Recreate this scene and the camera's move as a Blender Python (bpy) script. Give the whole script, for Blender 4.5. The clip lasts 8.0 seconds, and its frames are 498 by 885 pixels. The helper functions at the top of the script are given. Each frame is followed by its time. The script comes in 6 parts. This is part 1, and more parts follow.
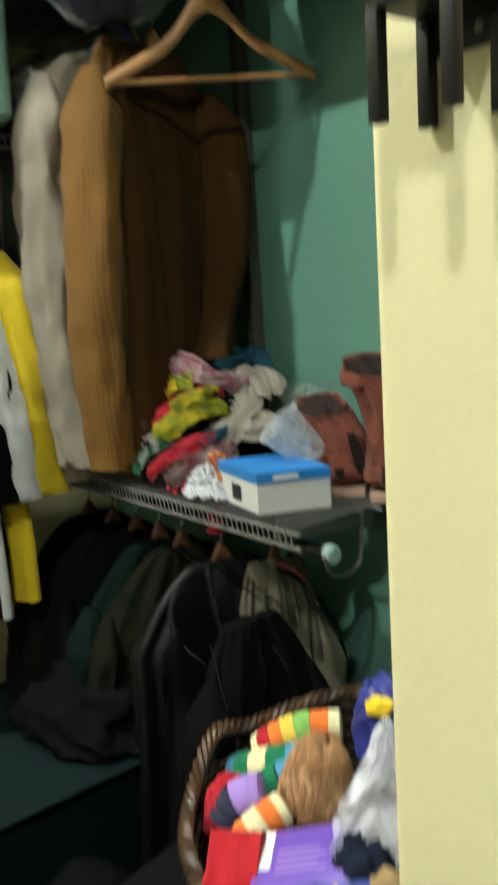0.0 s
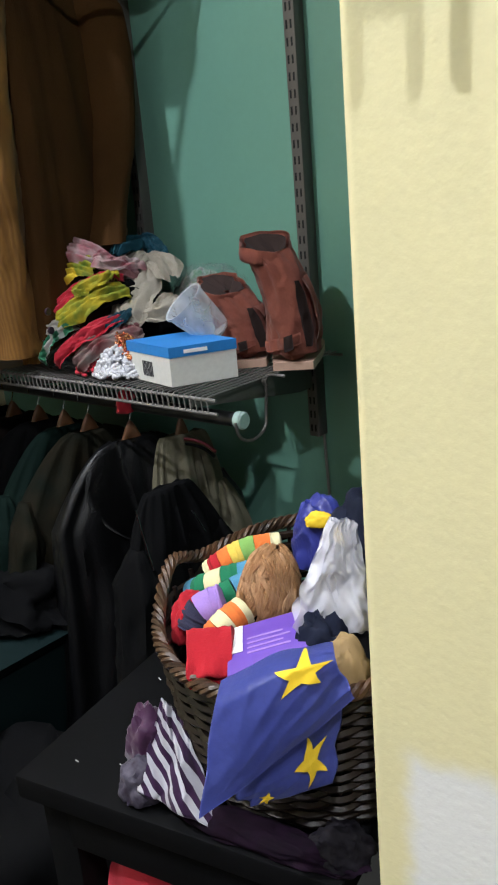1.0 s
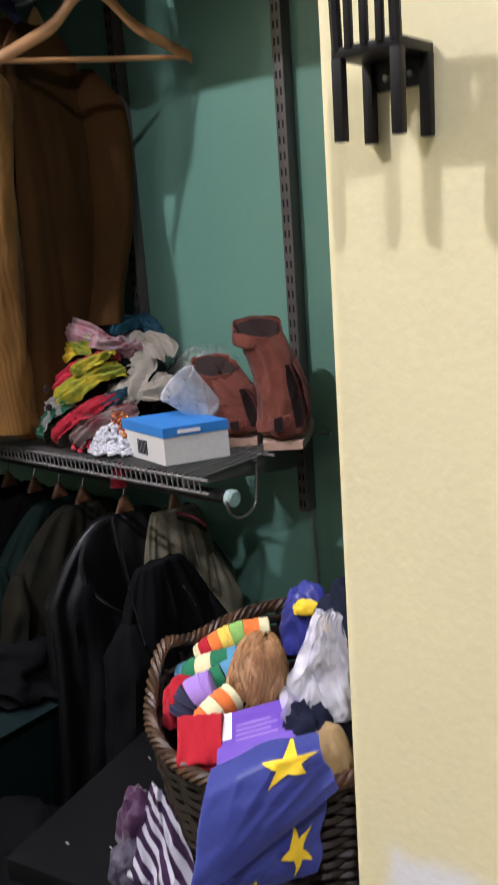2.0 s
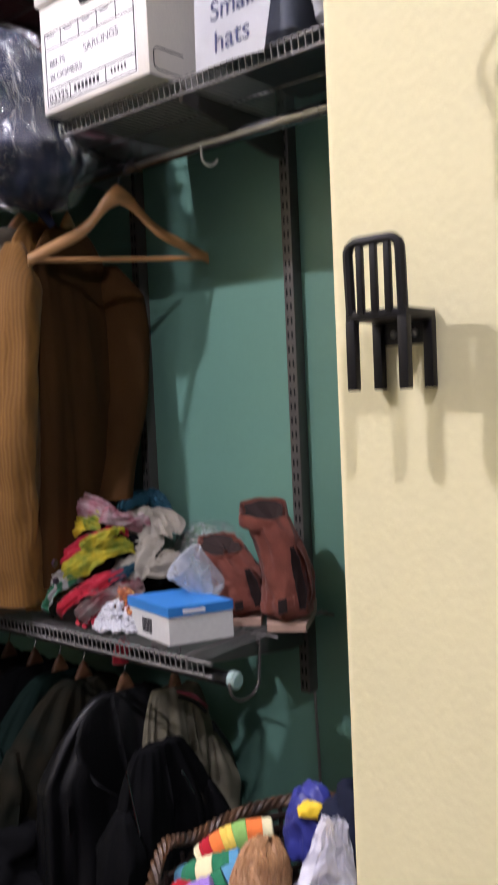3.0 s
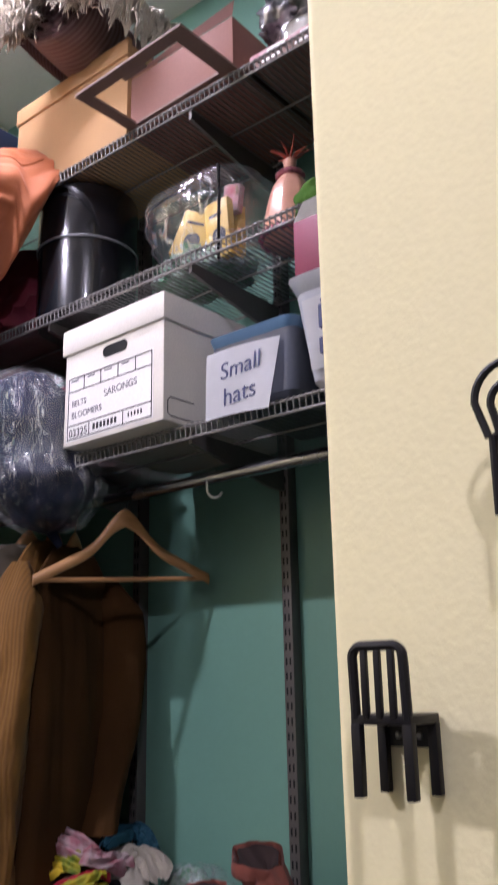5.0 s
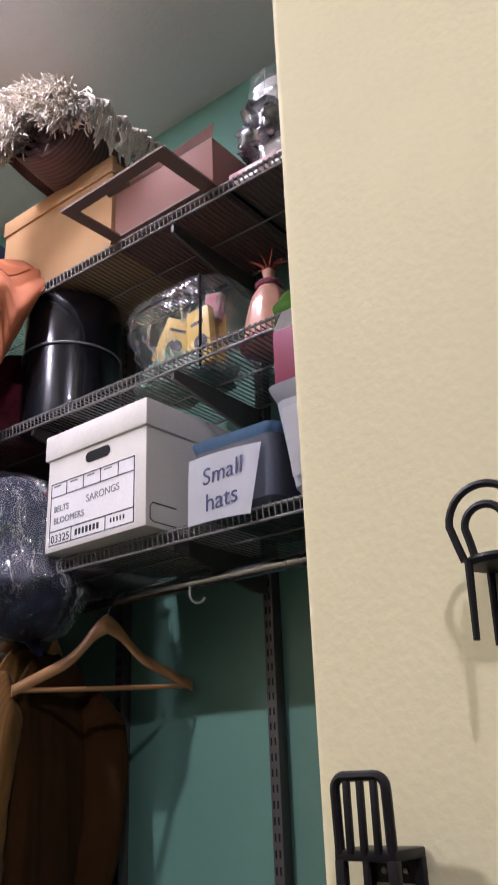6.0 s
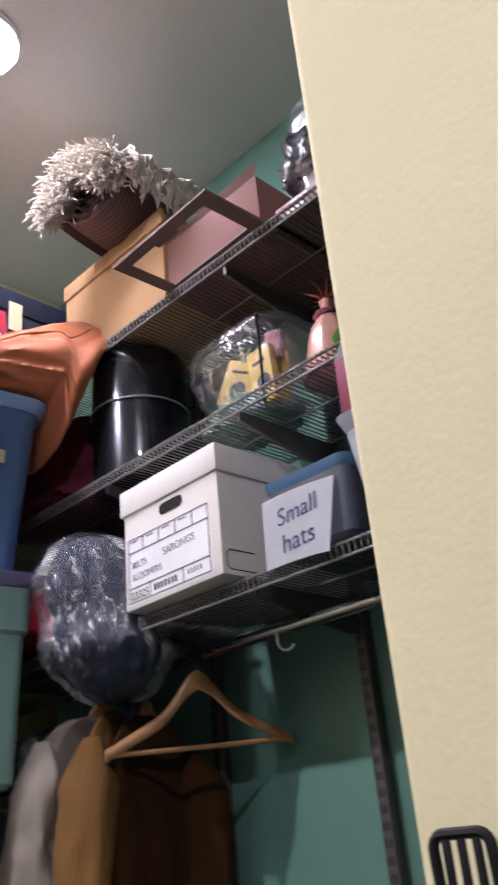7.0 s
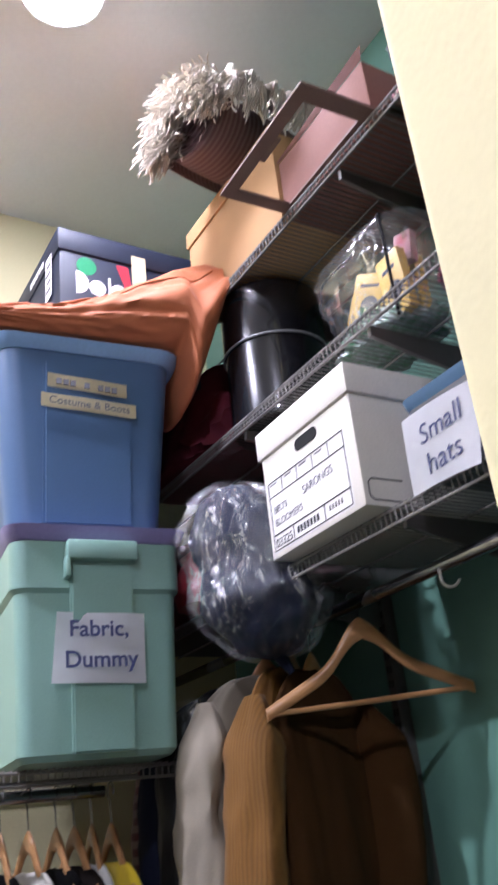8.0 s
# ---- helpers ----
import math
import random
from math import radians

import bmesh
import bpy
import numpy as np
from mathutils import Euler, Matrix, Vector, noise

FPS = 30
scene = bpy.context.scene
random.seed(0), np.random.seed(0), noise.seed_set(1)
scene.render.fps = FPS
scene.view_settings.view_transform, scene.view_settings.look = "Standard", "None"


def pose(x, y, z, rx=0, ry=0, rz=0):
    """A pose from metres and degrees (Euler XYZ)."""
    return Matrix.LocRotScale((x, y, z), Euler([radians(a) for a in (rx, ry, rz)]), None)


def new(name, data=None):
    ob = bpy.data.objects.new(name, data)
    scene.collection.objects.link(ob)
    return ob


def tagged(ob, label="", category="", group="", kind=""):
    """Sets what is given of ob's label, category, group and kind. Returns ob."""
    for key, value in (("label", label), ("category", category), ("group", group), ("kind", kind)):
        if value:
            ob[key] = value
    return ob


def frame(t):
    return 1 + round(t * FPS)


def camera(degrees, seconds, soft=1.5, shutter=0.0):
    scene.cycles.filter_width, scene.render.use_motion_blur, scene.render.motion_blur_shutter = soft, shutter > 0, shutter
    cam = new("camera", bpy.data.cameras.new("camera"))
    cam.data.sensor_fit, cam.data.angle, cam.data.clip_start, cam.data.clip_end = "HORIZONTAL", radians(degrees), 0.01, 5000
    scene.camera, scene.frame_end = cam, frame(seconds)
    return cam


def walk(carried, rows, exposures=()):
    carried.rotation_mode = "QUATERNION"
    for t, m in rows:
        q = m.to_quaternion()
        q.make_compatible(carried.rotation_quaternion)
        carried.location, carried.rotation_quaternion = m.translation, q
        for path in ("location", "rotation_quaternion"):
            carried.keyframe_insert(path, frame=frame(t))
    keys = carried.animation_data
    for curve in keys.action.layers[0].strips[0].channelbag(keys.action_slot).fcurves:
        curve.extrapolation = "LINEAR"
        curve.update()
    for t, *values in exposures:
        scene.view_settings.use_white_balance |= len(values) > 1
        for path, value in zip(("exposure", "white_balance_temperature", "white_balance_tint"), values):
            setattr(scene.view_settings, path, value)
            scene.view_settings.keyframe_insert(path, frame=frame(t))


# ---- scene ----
# camera: seconds, place, turn in degrees
cam = camera(32.65, 8.0, soft=1.9, shutter=0.5)
ROWS = [
    (0.0, 0.000, 0.000, 1.500, 79.16, 3.70, 50.19),
    (0.5, -0.010, -0.104, 1.450, 72.85, 4.91, 42.88),
    (1.0, 0.016, -0.161, 1.456, 72.65, 4.77, 40.00),
    (2.5, 0.048, -0.199, 1.550, 80.42, 3.09, 39.62),
    (3.0, 0.059, -0.226, 1.577, 86.72, 2.55, 39.66),
    (3.5, 0.068, -0.246, 1.605, 93.53, 2.20, 39.67),
    (4.0, 0.071, -0.255, 1.625, 97.98, 1.63, 39.58),
    (4.5, 0.069, -0.259, 1.641, 101.28, 1.05, 39.32),
    (5.0, 0.077, -0.262, 1.668, 105.54, 1.10, 39.11),
    (6.5, 0.095, -0.273, 1.695, 113.51, 2.98, 39.80),
    (7.0, 0.076, -0.204, 1.699, 115.20, 5.06, 45.96),
    (7.5, 0.033, -0.102, 1.704, 116.27, 5.58, 53.98),
    (8.0, -0.013, 0.008, 1.691, 114.44, 5.86, 60.32),
]
EXPOSURES = [(0.0, 0.66, 6500, 0), (1.0, 0.70, 6000, 13), (2.5, 0.57, 6100, 28), (4.5, 0.33, 5900, 35), (6.5, -0.18, 5950, 33), (7.2, 0.09, 5780, 32), (8.0, 0.47, 5680, 29)]
walk(cam, [(t, pose(*r)) for t, *r in ROWS], EXPOSURES)

# world: a closed room, so only a faint sky outside it
world = bpy.data.worlds.new("world")
scene.world = world
world.use_nodes = True
wn = world.node_tree.nodes
sky = wn.new("ShaderNodeTexSky")
sky.sky_type, sky.sun_disc = "NISHITA", False
sky.sun_elevation, sky.sun_rotation = radians(35), radians(120)
world.node_tree.links.new(sky.outputs[0], wn["Background"].inputs[0])
wn["Background"].inputs[1].default_value = 0.05

LAMP = 900.0  # glow of the ceiling lamps
LAMP_COLOUR = (0.98, 1.0, 0.99)
LAMPS = [(-1.45, 0.51, 0.215, 1.0), (-1.64, -0.95, 2.05, 0.58), (0.69, -0.95, 1.30, 0.58), (-0.50, -2.30, 0.21, 0.58)]  # place, share of the glow, size; the last is an added, unseen fill lamp
CEIL = 3.69
WALL_Y = 1.350  # green wall
END_X = -2.36  # end wall of the closet
FRONT_Y = 0.966  # front of the upper shelves
Z_A, Z_B, Z_C = 2.178, 2.572, 2.966


# ---- mesh helpers ----
def box(bm, x0, x1, y0, y1, z0, z1, bevel=0.0, seg=2):
    r = bmesh.ops.create_cube(bm, size=1.0)
    vs = r["verts"]
    for v in vs:
        v.co = Vector((x0 + (v.co.x + 0.5) * (x1 - x0), y0 + (v.co.y + 0.5) * (y1 - y0), z0 + (v.co.z + 0.5) * (z1 - z0)))
    if bevel:
        es = list({e for v in vs for e in v.link_edges})
        bmesh.ops.bevel(bm, geom=es, offset=bevel, segments=seg, affect="EDGES", profile=0.5)
    return vs


def tube(bm, pts, r, seg=8, caps=True, closed=False):
    """A round rod along points; r is a number or one number a point."""
    pts = [Vector(q) for q in pts]
    n = len(pts)
    rs = r if isinstance(r, (list, tuple)) else [r] * n
    rings = []
    side = None
    for i, q in enumerate(pts):
        if closed:
            d = (pts[(i + 1) % n] - pts[i - 1]).normalized()
        else:
            d = (pts[min(i + 1, n - 1)] - pts[max(i - 1, 0)]).normalized()
        if side is None:
            side = d.orthogonal().normalized()
        side = (side - d * side.dot(d))
        side = side.normalized() if side.length > 1e-6 else d.orthogonal().normalized()
        up = d.cross(side)
        rings.append([bm.verts.new(q + rs[i] * (math.cos(a) * side + math.sin(a) * up)) for a in (2 * math.pi * k / seg for k in range(seg))])
    for i in range(n if closed else n - 1):
        a, b = rings[i], rings[(i + 1) % n]
        for k in range(seg):
            bm.faces.new((a[k], a[(k + 1) % seg], b[(k + 1) % seg], b[k]))
    if caps and not closed:
        bm.faces.new(list(reversed(rings[0])))
        bm.faces.new(rings[-1])


def lathe(bm, prof, seg=32, sx=1.0, sy=1.0, cx=0.0, cy=0.0):
    """Turns (radius, height) pairs round z."""
    rings = [[bm.verts.new((cx + sx * r * math.cos(2 * math.pi * k / seg), cy + sy * r * math.sin(2 * math.pi * k / seg), z)) for k in range(seg)] for r, z in prof]
    for a, b in zip(rings, rings[1:]):
        for k in range(seg):
            bm.faces.new((a[k], a[(k + 1) % seg], b[(k + 1) % seg], b[k]))
    if prof[0][0] > 1e-4:
        bm.faces.new(list(reversed(rings[0])))
    if prof[-1][0] > 1e-4:
        bm.faces.new(rings[-1])


def sheet(bm, fn, nu, nv, close_u=False, thick=0.0):
    """A grid of points fn(u, v), u and v from 0 to 1, with a thickness."""
    g = [[bm.verts.new(fn(i / (nu if close_u else nu - 1), j / (nv - 1))) for j in range(nv)] for i in range(nu)]
    fs = []
    for i in range(nu if close_u else nu - 1):
        for j in range(nv - 1):
            k = (i + 1) % nu
            fs.append(bm.faces.new((g[i][j], g[k][j], g[k][j + 1], g[i][j + 1])))
    if thick:
        bmesh.ops.solidify(bm, geom=fs, thickness=thick)
    return g


def fbm(x, y, z, octaves=3):
    return noise.fractal(Vector((x, y, z)), 0.9, 2.0, octaves)


def smooth_path(pts, n):
    """n + 1 points on a smooth curve through the given ones."""
    P, m, out = [Vector(q) for q in pts], len(pts), []
    for i in range(n + 1):
        f = i / n * (m - 1)
        k = min(int(f), m - 2)
        w = f - k
        p0, p1, p2, p3 = P[max(k - 1, 0)], P[k], P[k + 1], P[min(k + 2, m - 1)]
        out.append(0.5 * ((2 * p1) + (p2 - p0) * w + (2 * p0 - 5 * p1 + 4 * p2 - p3) * w * w + (3 * p1 - p0 - 3 * p2 + p3) * w ** 3))
    return out


def prism(bm, poly, z0, z1):
    """A flat outline (x, y) drawn up from z0 to z1."""
    a = [bm.verts.new((x, y, z0)) for x, y in poly]
    b = [bm.verts.new((x, y, z1)) for x, y in poly]
    n = len(poly)
    for i in range(n):
        bm.faces.new((a[i], a[(i + 1) % n], b[(i + 1) % n], b[i]))
    bm.faces.new(list(reversed(a)))
    bm.faces.new(b)


def mesh(name, bm, material, smooth=True, angle=35):
    bmesh.ops.recalc_face_normals(bm, faces=bm.faces)
    me = bpy.data.meshes.new(name)
    if smooth:
        lim = radians(angle)
        for f in bm.faces:
            f.smooth = True
        for e in bm.edges:
            if len(e.link_faces) == 2 and e.calc_face_angle(0) > lim:
                e.smooth = False
    bm.to_mesh(me)
    bm.free()
    for m in (material if isinstance(material, (list, tuple)) else [material]):
        me.materials.append(m)
    return me


def part(name, bm, material, parent, label="", smooth=True, angle=35):
    ob = new(name, mesh(name, bm, material, smooth, angle))
    ob.parent = parent
    return tagged(ob, label)


def thing(name, label, category, m=None, group=""):
    """An Empty at the base of a thing."""
    ob = new(name)
    ob.empty_display_size = 0.05
    ob.matrix_basis = m or Matrix()
    return tagged(ob, label, category, group)


def solo(name, bm, material, label, category="", m=None, kind="", group="", smooth=True, angle=35):
    ob = new(name, mesh(name, bm, material, smooth, angle))
    if m:
        ob.matrix_basis = m
    return tagged(ob, label, category, group, kind)


def bm_new():
    return bmesh.new()


def writing(name, body, size, material, parent, m, label="", shear=0.0, bold=0.0):
    """Text as a flat mesh on the xy plane of m."""
    cu = bpy.data.curves.new(name, "FONT")
    cu.body, cu.size, cu.align_x, cu.align_y, cu.extrude, cu.shear, cu.offset = body, size, "CENTER", "CENTER", 0.0004, shear, bold
    tmp = bpy.data.objects.new(name, cu)
    scene.collection.objects.link(tmp)
    bpy.context.view_layer.update()
    me = bpy.data.meshes.new_from_object(tmp)
    bpy.data.objects.remove(tmp)
    me.materials.clear()
    me.materials.append(material)
    ob = new(name, me)
    ob.parent = parent
    ob.matrix_basis = m
    return tagged(ob, label)


# ---- materials ----
def mat(name, colour, rough=0.6, metal=0.0, var=0.12, scale=6.0, bump=0.15, bscale=120.0, dist=0.002, second=None, amount=0.5, clear=0.0, sheen=0.0, stretch=None, trans=0.0, ior=1.45, wear=0.08, spec=0.5):
    """A surface with broad stains, fine grain and relief, at real size."""
    m = bpy.data.materials.new(name)
    m.use_nodes = True
    nt = m.node_tree
    nd, lk = nt.nodes, nt.links
    b = nd["Principled BSDF"]
    tc = nd.new("ShaderNodeTexCoord")
    mp = nd.new("ShaderNodeMapping")
    if stretch:
        mp.inputs["Scale"].default_value = stretch
    lk.new(tc.outputs["Object"], mp.inputs[0])
    big = nd.new("ShaderNodeTexNoise")
    big.inputs["Scale"].default_value, big.inputs["Detail"].default_value = scale, 5
    fine = nd.new("ShaderNodeTexNoise")
    fine.inputs["Scale"].default_value, fine.inputs["Detail"].default_value = bscale, 3
    lk.new(mp.outputs[0], big.inputs["Vector"])
    lk.new(mp.outputs[0], fine.inputs["Vector"])
    ramp = nd.new("ShaderNodeMapRange")
    ramp.inputs["From Min"].default_value, ramp.inputs["From Max"].default_value = 0.3, 0.7
    lk.new(big.outputs["Fac"], ramp.inputs["Value"])
    mix = nd.new("ShaderNodeMix")
    mix.data_type = "RGBA"
    c = Vector(colour[:3])
    lo = Vector(second[:3]) if second else c * (1 - var)
    hi = c if second else c * (1 + var)
    mix.inputs["A"].default_value = (*[max(0, min(1, q)) for q in lo], 1)
    mix.inputs["B"].default_value = (*[max(0, min(1, q)) for q in hi], 1)
    lk.new(ramp.outputs[0], mix.inputs["Factor"])
    grain = nd.new("ShaderNodeMix")
    grain.data_type, grain.blend_type = "RGBA", "MULTIPLY"
    grain.inputs["Factor"].default_value = 1.0
    g2 = nd.new("ShaderNodeMapRange")
    g2.inputs["From Min"].default_value, g2.inputs["From Max"].default_value = 0.3, 0.7
    g2.inputs["To Min"].default_value, g2.inputs["To Max"].default_value = 1 - wear, 1.0
    lk.new(fine.outputs["Fac"], g2.inputs["Value"])
    cc = nd.new("ShaderNodeCombineColor")
    for k in range(3):
        lk.new(g2.outputs[0], cc.inputs[k])
    lk.new(mix.outputs["Result"], grain.inputs["A"])
    lk.new(cc.outputs[0], grain.inputs["B"])
    lk.new(grain.outputs["Result"], b.inputs["Base Color"])
    rr = nd.new("ShaderNodeMapRange")
    rr.inputs["To Min"].default_value, rr.inputs["To Max"].default_value = max(0.02, rough - 0.08), min(1, rough + 0.08)
    lk.new(big.outputs["Fac"], rr.inputs["Value"])
    lk.new(rr.outputs[0], b.inputs["Roughness"])
    b.inputs["Metallic"].default_value = metal
    b.inputs["Specular IOR Level"].default_value = spec
    b.inputs["Coat Weight"].default_value = clear
    b.inputs["Sheen Weight"].default_value = sheen
    b.inputs["Transmission Weight"].default_value = trans
    b.inputs["IOR"].default_value = ior
    if bump:
        bp = nd.new("ShaderNodeBump")
        bp.inputs["Strength"].default_value, bp.inputs["Distance"].default_value = bump, dist
        lk.new(fine.outputs["Fac"], bp.inputs["Height"])
        lk.new(bp.outputs[0], b.inputs["Normal"])
    return m


def film(name, tint=(0.9, 0.92, 0.94), density=0.25, rough=0.12, shine=0.85, scale=14, highlight_streak=3.0):
    """Thin clear plastic: lets most light through and gleams; denser pale lines draw in crinkle highlights."""
    m = bpy.data.materials.new(name)
    m.use_nodes = True
    nd, lk = m.node_tree.nodes, m.node_tree.links
    nd.remove(nd["Principled BSDF"])
    tr = nd.new("ShaderNodeBsdfTransparent")
    gl = nd.new("ShaderNodeBsdfPrincipled")
    gl.inputs["Base Color"].default_value = (*tint, 1)
    gl.inputs["Roughness"].default_value = rough
    gl.inputs["Metallic"].default_value = shine
    mx = nd.new("ShaderNodeMixShader")
    tc = nd.new("ShaderNodeTexCoord")
    no = nd.new("ShaderNodeTexNoise")
    no.inputs["Scale"].default_value, no.inputs["Detail"].default_value, no.inputs["Distortion"].default_value = scale, 4, 1.0
    mp = nd.new("ShaderNodeMapping")
    mp.inputs["Scale"].default_value = (1, 1, 0.35)
    lk.new(tc.outputs["Object"], mp.inputs["Vector"])
    lk.new(mp.outputs[0], no.inputs["Vector"])
    bp = nd.new("ShaderNodeBump")
    bp.inputs["Strength"].default_value, bp.inputs["Distance"].default_value = 1.0, 0.015
    lk.new(bp.outputs[0], gl.inputs["Normal"])
    mr = nd.new("ShaderNodeMapRange")
    sub, ab = nd.new("ShaderNodeMath"), nd.new("ShaderNodeMath")
    sub.operation, ab.operation = "SUBTRACT", "ABSOLUTE"
    sub.inputs[1].default_value = 0.5
    lk.new(no.outputs["Fac"], sub.inputs[0])
    lk.new(sub.outputs[0], ab.inputs[0])
    lk.new(ab.outputs[0], bp.inputs["Height"])
    mr.inputs["From Min"].default_value, mr.inputs["From Max"].default_value = 0.0, 0.022
    mr.inputs["To Min"].default_value, mr.inputs["To Max"].default_value = min(1, density * highlight_streak), density * 0.6
    lk.new(ab.outputs[0], mr.inputs["Value"])
    lk.new(mr.outputs[0], mx.inputs[0])
    lk.new(tr.outputs[0], mx.inputs[1])
    lk.new(gl.outputs[0], mx.inputs[2])
    lk.new(mx.outputs[0], nd["Material Output"].inputs[0])
    return m


def sheer(name, tint, cover):
    """Fine see-through net: part light passes, part is scattered, more where the folds lie double."""
    m = bpy.data.materials.new(name)
    m.use_nodes = True
    nd, lk = m.node_tree.nodes, m.node_tree.links
    p = nd["Principled BSDF"]
    p.inputs["Base Color"].default_value, p.inputs["Roughness"].default_value = (*tint, 1), 0.55
    p.inputs["Sheen Weight"].default_value = 0.4
    tc, no, mr = nd.new("ShaderNodeTexCoord"), nd.new("ShaderNodeTexNoise"), nd.new("ShaderNodeMapRange")
    no.inputs["Scale"].default_value, no.inputs["Detail"].default_value, no.inputs["Distortion"].default_value = 16, 3, 0.8
    mr.inputs["From Min"].default_value, mr.inputs["From Max"].default_value = 0.3, 0.7
    mr.inputs["To Min"].default_value, mr.inputs["To Max"].default_value = cover - 0.14, cover + 0.14
    lk.new(tc.outputs["Object"], no.inputs["Vector"])
    lk.new(no.outputs["Fac"], mr.inputs["Value"])
    tr, mx = nd.new("ShaderNodeBsdfTransparent"), nd.new("ShaderNodeMixShader")
    lk.new(mr.outputs[0], mx.inputs[0])
    lk.new(tr.outputs[0], mx.inputs[1])
    lk.new(p.outputs[0], mx.inputs[2])
    lk.new(mx.outputs[0], nd["Material Output"].inputs[0])
    return m


def glow(name, colour, strength):
    m = bpy.data.materials.new(name)
    m.use_nodes = True
    b = m.node_tree.nodes["Principled BSDF"]
    b.inputs["Base Color"].default_value = (0.8, 0.8, 0.8, 1)
    b.inputs["Emission Color"].default_value = (*colour, 1)
    b.inputs["Emission Strength"].default_value = strength
    return m


YELLOW = mat("yellow_wall_paint", (0.72, 0.655, 0.39), 0.75, var=0.03, scale=3, bump=0.25, bscale=125, dist=0.0025, wear=0.03)
GREEN = mat("green_wall_paint", (0.130, 0.275, 0.212), 0.42, var=0.05, scale=3, bump=0.12, bscale=90, dist=0.002, wear=0.03)
CEILING = mat("ceiling_paint", (0.78, 0.78, 0.78), 0.9, var=0.02, scale=2, bump=0.3, bscale=70, dist=0.003, wear=0.03)
PRIMER = mat("white_primer", (0.78, 0.77, 0.76), 0.85, var=0.04, scale=8, bump=0.3, bscale=60)
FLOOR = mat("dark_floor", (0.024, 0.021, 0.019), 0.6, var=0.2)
ROOM = mat("unseen_wall_bounce_paint", (0.40, 0.39, 0.365), 0.85, var=0.04)
STEEL = mat("grey_steel", (0.12, 0.108, 0.098), 0.45, 0.35, bump=0.05)
SLOT = mat("slot_shadow", (0.01, 0.01, 0.01), 0.9)
WIRE = mat("grey_epoxy_wire", (0.19, 0.178, 0.168), 0.42, 0.2, bump=0.05)
CHROME = mat("chrome", (0.27, 0.27, 0.28), 0.26, 1.0, bump=0.05, var=0.05)
DARKROD = mat("dark_rod", (0.03, 0.03, 0.032), 0.3, 0.5)
WHITE_CARD = mat("white_cardboard", (0.74, 0.70, 0.63), 0.8, var=0.04, scale=9, bump=0.1, bscale=200)
WHITE_FACE = mat("white_printed_card", (0.80, 0.78, 0.76), 0.7, var=0.03, bump=0.05)
INK = mat("black_ink", (0.02, 0.02, 0.025), 0.6)
PENCIL = mat("grey_marker", (0.19, 0.19, 0.21), 0.7)
BLUEINK = mat("blue_marker", (0.04, 0.05, 0.14), 0.6)
PAPER = mat("white_paper", (0.82, 0.82, 0.84), 0.7, var=0.03, scale=14, bump=0.25, bscale=18, dist=0.006)
BLACK_PLASTIC = mat("black_plastic", (0.008, 0.007, 0.008), 0.45, bump=0.1, spec=0.3)


def patched(base, cover):
    """The wall's paint with one bare patch of primer low down, its edge uneven."""
    m = base.copy()
    m.name = "yellow_paint_with_primer_patch"
    nd, lk = m.node_tree.nodes, m.node_tree.links
    p = nd["Principled BSDF"]
    tc = nd.new("ShaderNodeTexCoord")
    no = nd.new("ShaderNodeTexNoise")
    no.inputs["Scale"].default_value, no.inputs["Detail"].default_value = 22, 3
    lk.new(tc.outputs["Object"], no.inputs["Vector"])
    sp = nd.new("ShaderNodeSeparateXYZ")
    lk.new(tc.outputs["Object"], sp.inputs[0])
    fac = None
    for axis, lo, hi in (("X", -0.335, -0.310), ("Z", 0.965, 0.935)):
        ad = nd.new("ShaderNodeMath")
        ad.operation = "MULTIPLY_ADD"
        ad.inputs[1].default_value, ad.inputs[2].default_value = 0.03, -0.015
        lk.new(no.outputs["Fac"], ad.inputs[0])
        su = nd.new("ShaderNodeMath")
        lk.new(sp.outputs[axis], su.inputs[0])
        lk.new(ad.outputs[0], su.inputs[1])
        mr = nd.new("ShaderNodeMapRange")
        mr.interpolation_type = "SMOOTHSTEP"
        mr.inputs["From Min"].default_value, mr.inputs["From Max"].default_value = lo, hi
        lk.new(su.outputs[0], mr.inputs["Value"])
        if fac is None:
            fac = mr.outputs[0]
        else:
            mu = nd.new("ShaderNodeMath")
            mu.operation = "MULTIPLY"
            lk.new(fac, mu.inputs[0])
            lk.new(mr.outputs[0], mu.inputs[1])
            fac = mu.outputs[0]
    mx = nd.new("ShaderNodeMix")
    mx.data_type = "RGBA"
    mx.inputs["B"].default_value = (*cover, 1)
    lk.new(fac, mx.inputs["Factor"])
    lk.new(p.inputs["Base Color"].links[0].from_socket, mx.inputs["A"])
    lk.new(mx.outputs["Result"], p.inputs["Base Color"])
    return m


PARTITION = patched(YELLOW, (0.72, 0.71, 0.70))

# ---- structure ----
bm = bm_new(); box(bm, END_X - 0.12, 2.6, WALL_Y, WALL_Y + 0.12, 0, CEIL)
solo("wall_green", bm, GREEN, "sea green painted closet back wall", "wall", kind="structure")
bm = bm_new(); box(bm, END_X - 0.12, END_X, -3.2, WALL_Y, 0, CEIL)
solo("wall_end", bm, YELLOW, "yellow painted wall at the closet's far end", "wall", kind="structure")
# Unseen walls added to close the room; their grey sets the bounce light.
bm = bm_new(); box(bm, END_X - 0.12, 2.6, -3.32, -3.2, 0, CEIL)
solo("wall_back", bm, ROOM, "unseen plain wall closing the room behind", "wall", kind="structure")
bm = bm_new(); box(bm, 2.6, 2.72, -3.32, WALL_Y + 0.12, 0, CEIL)
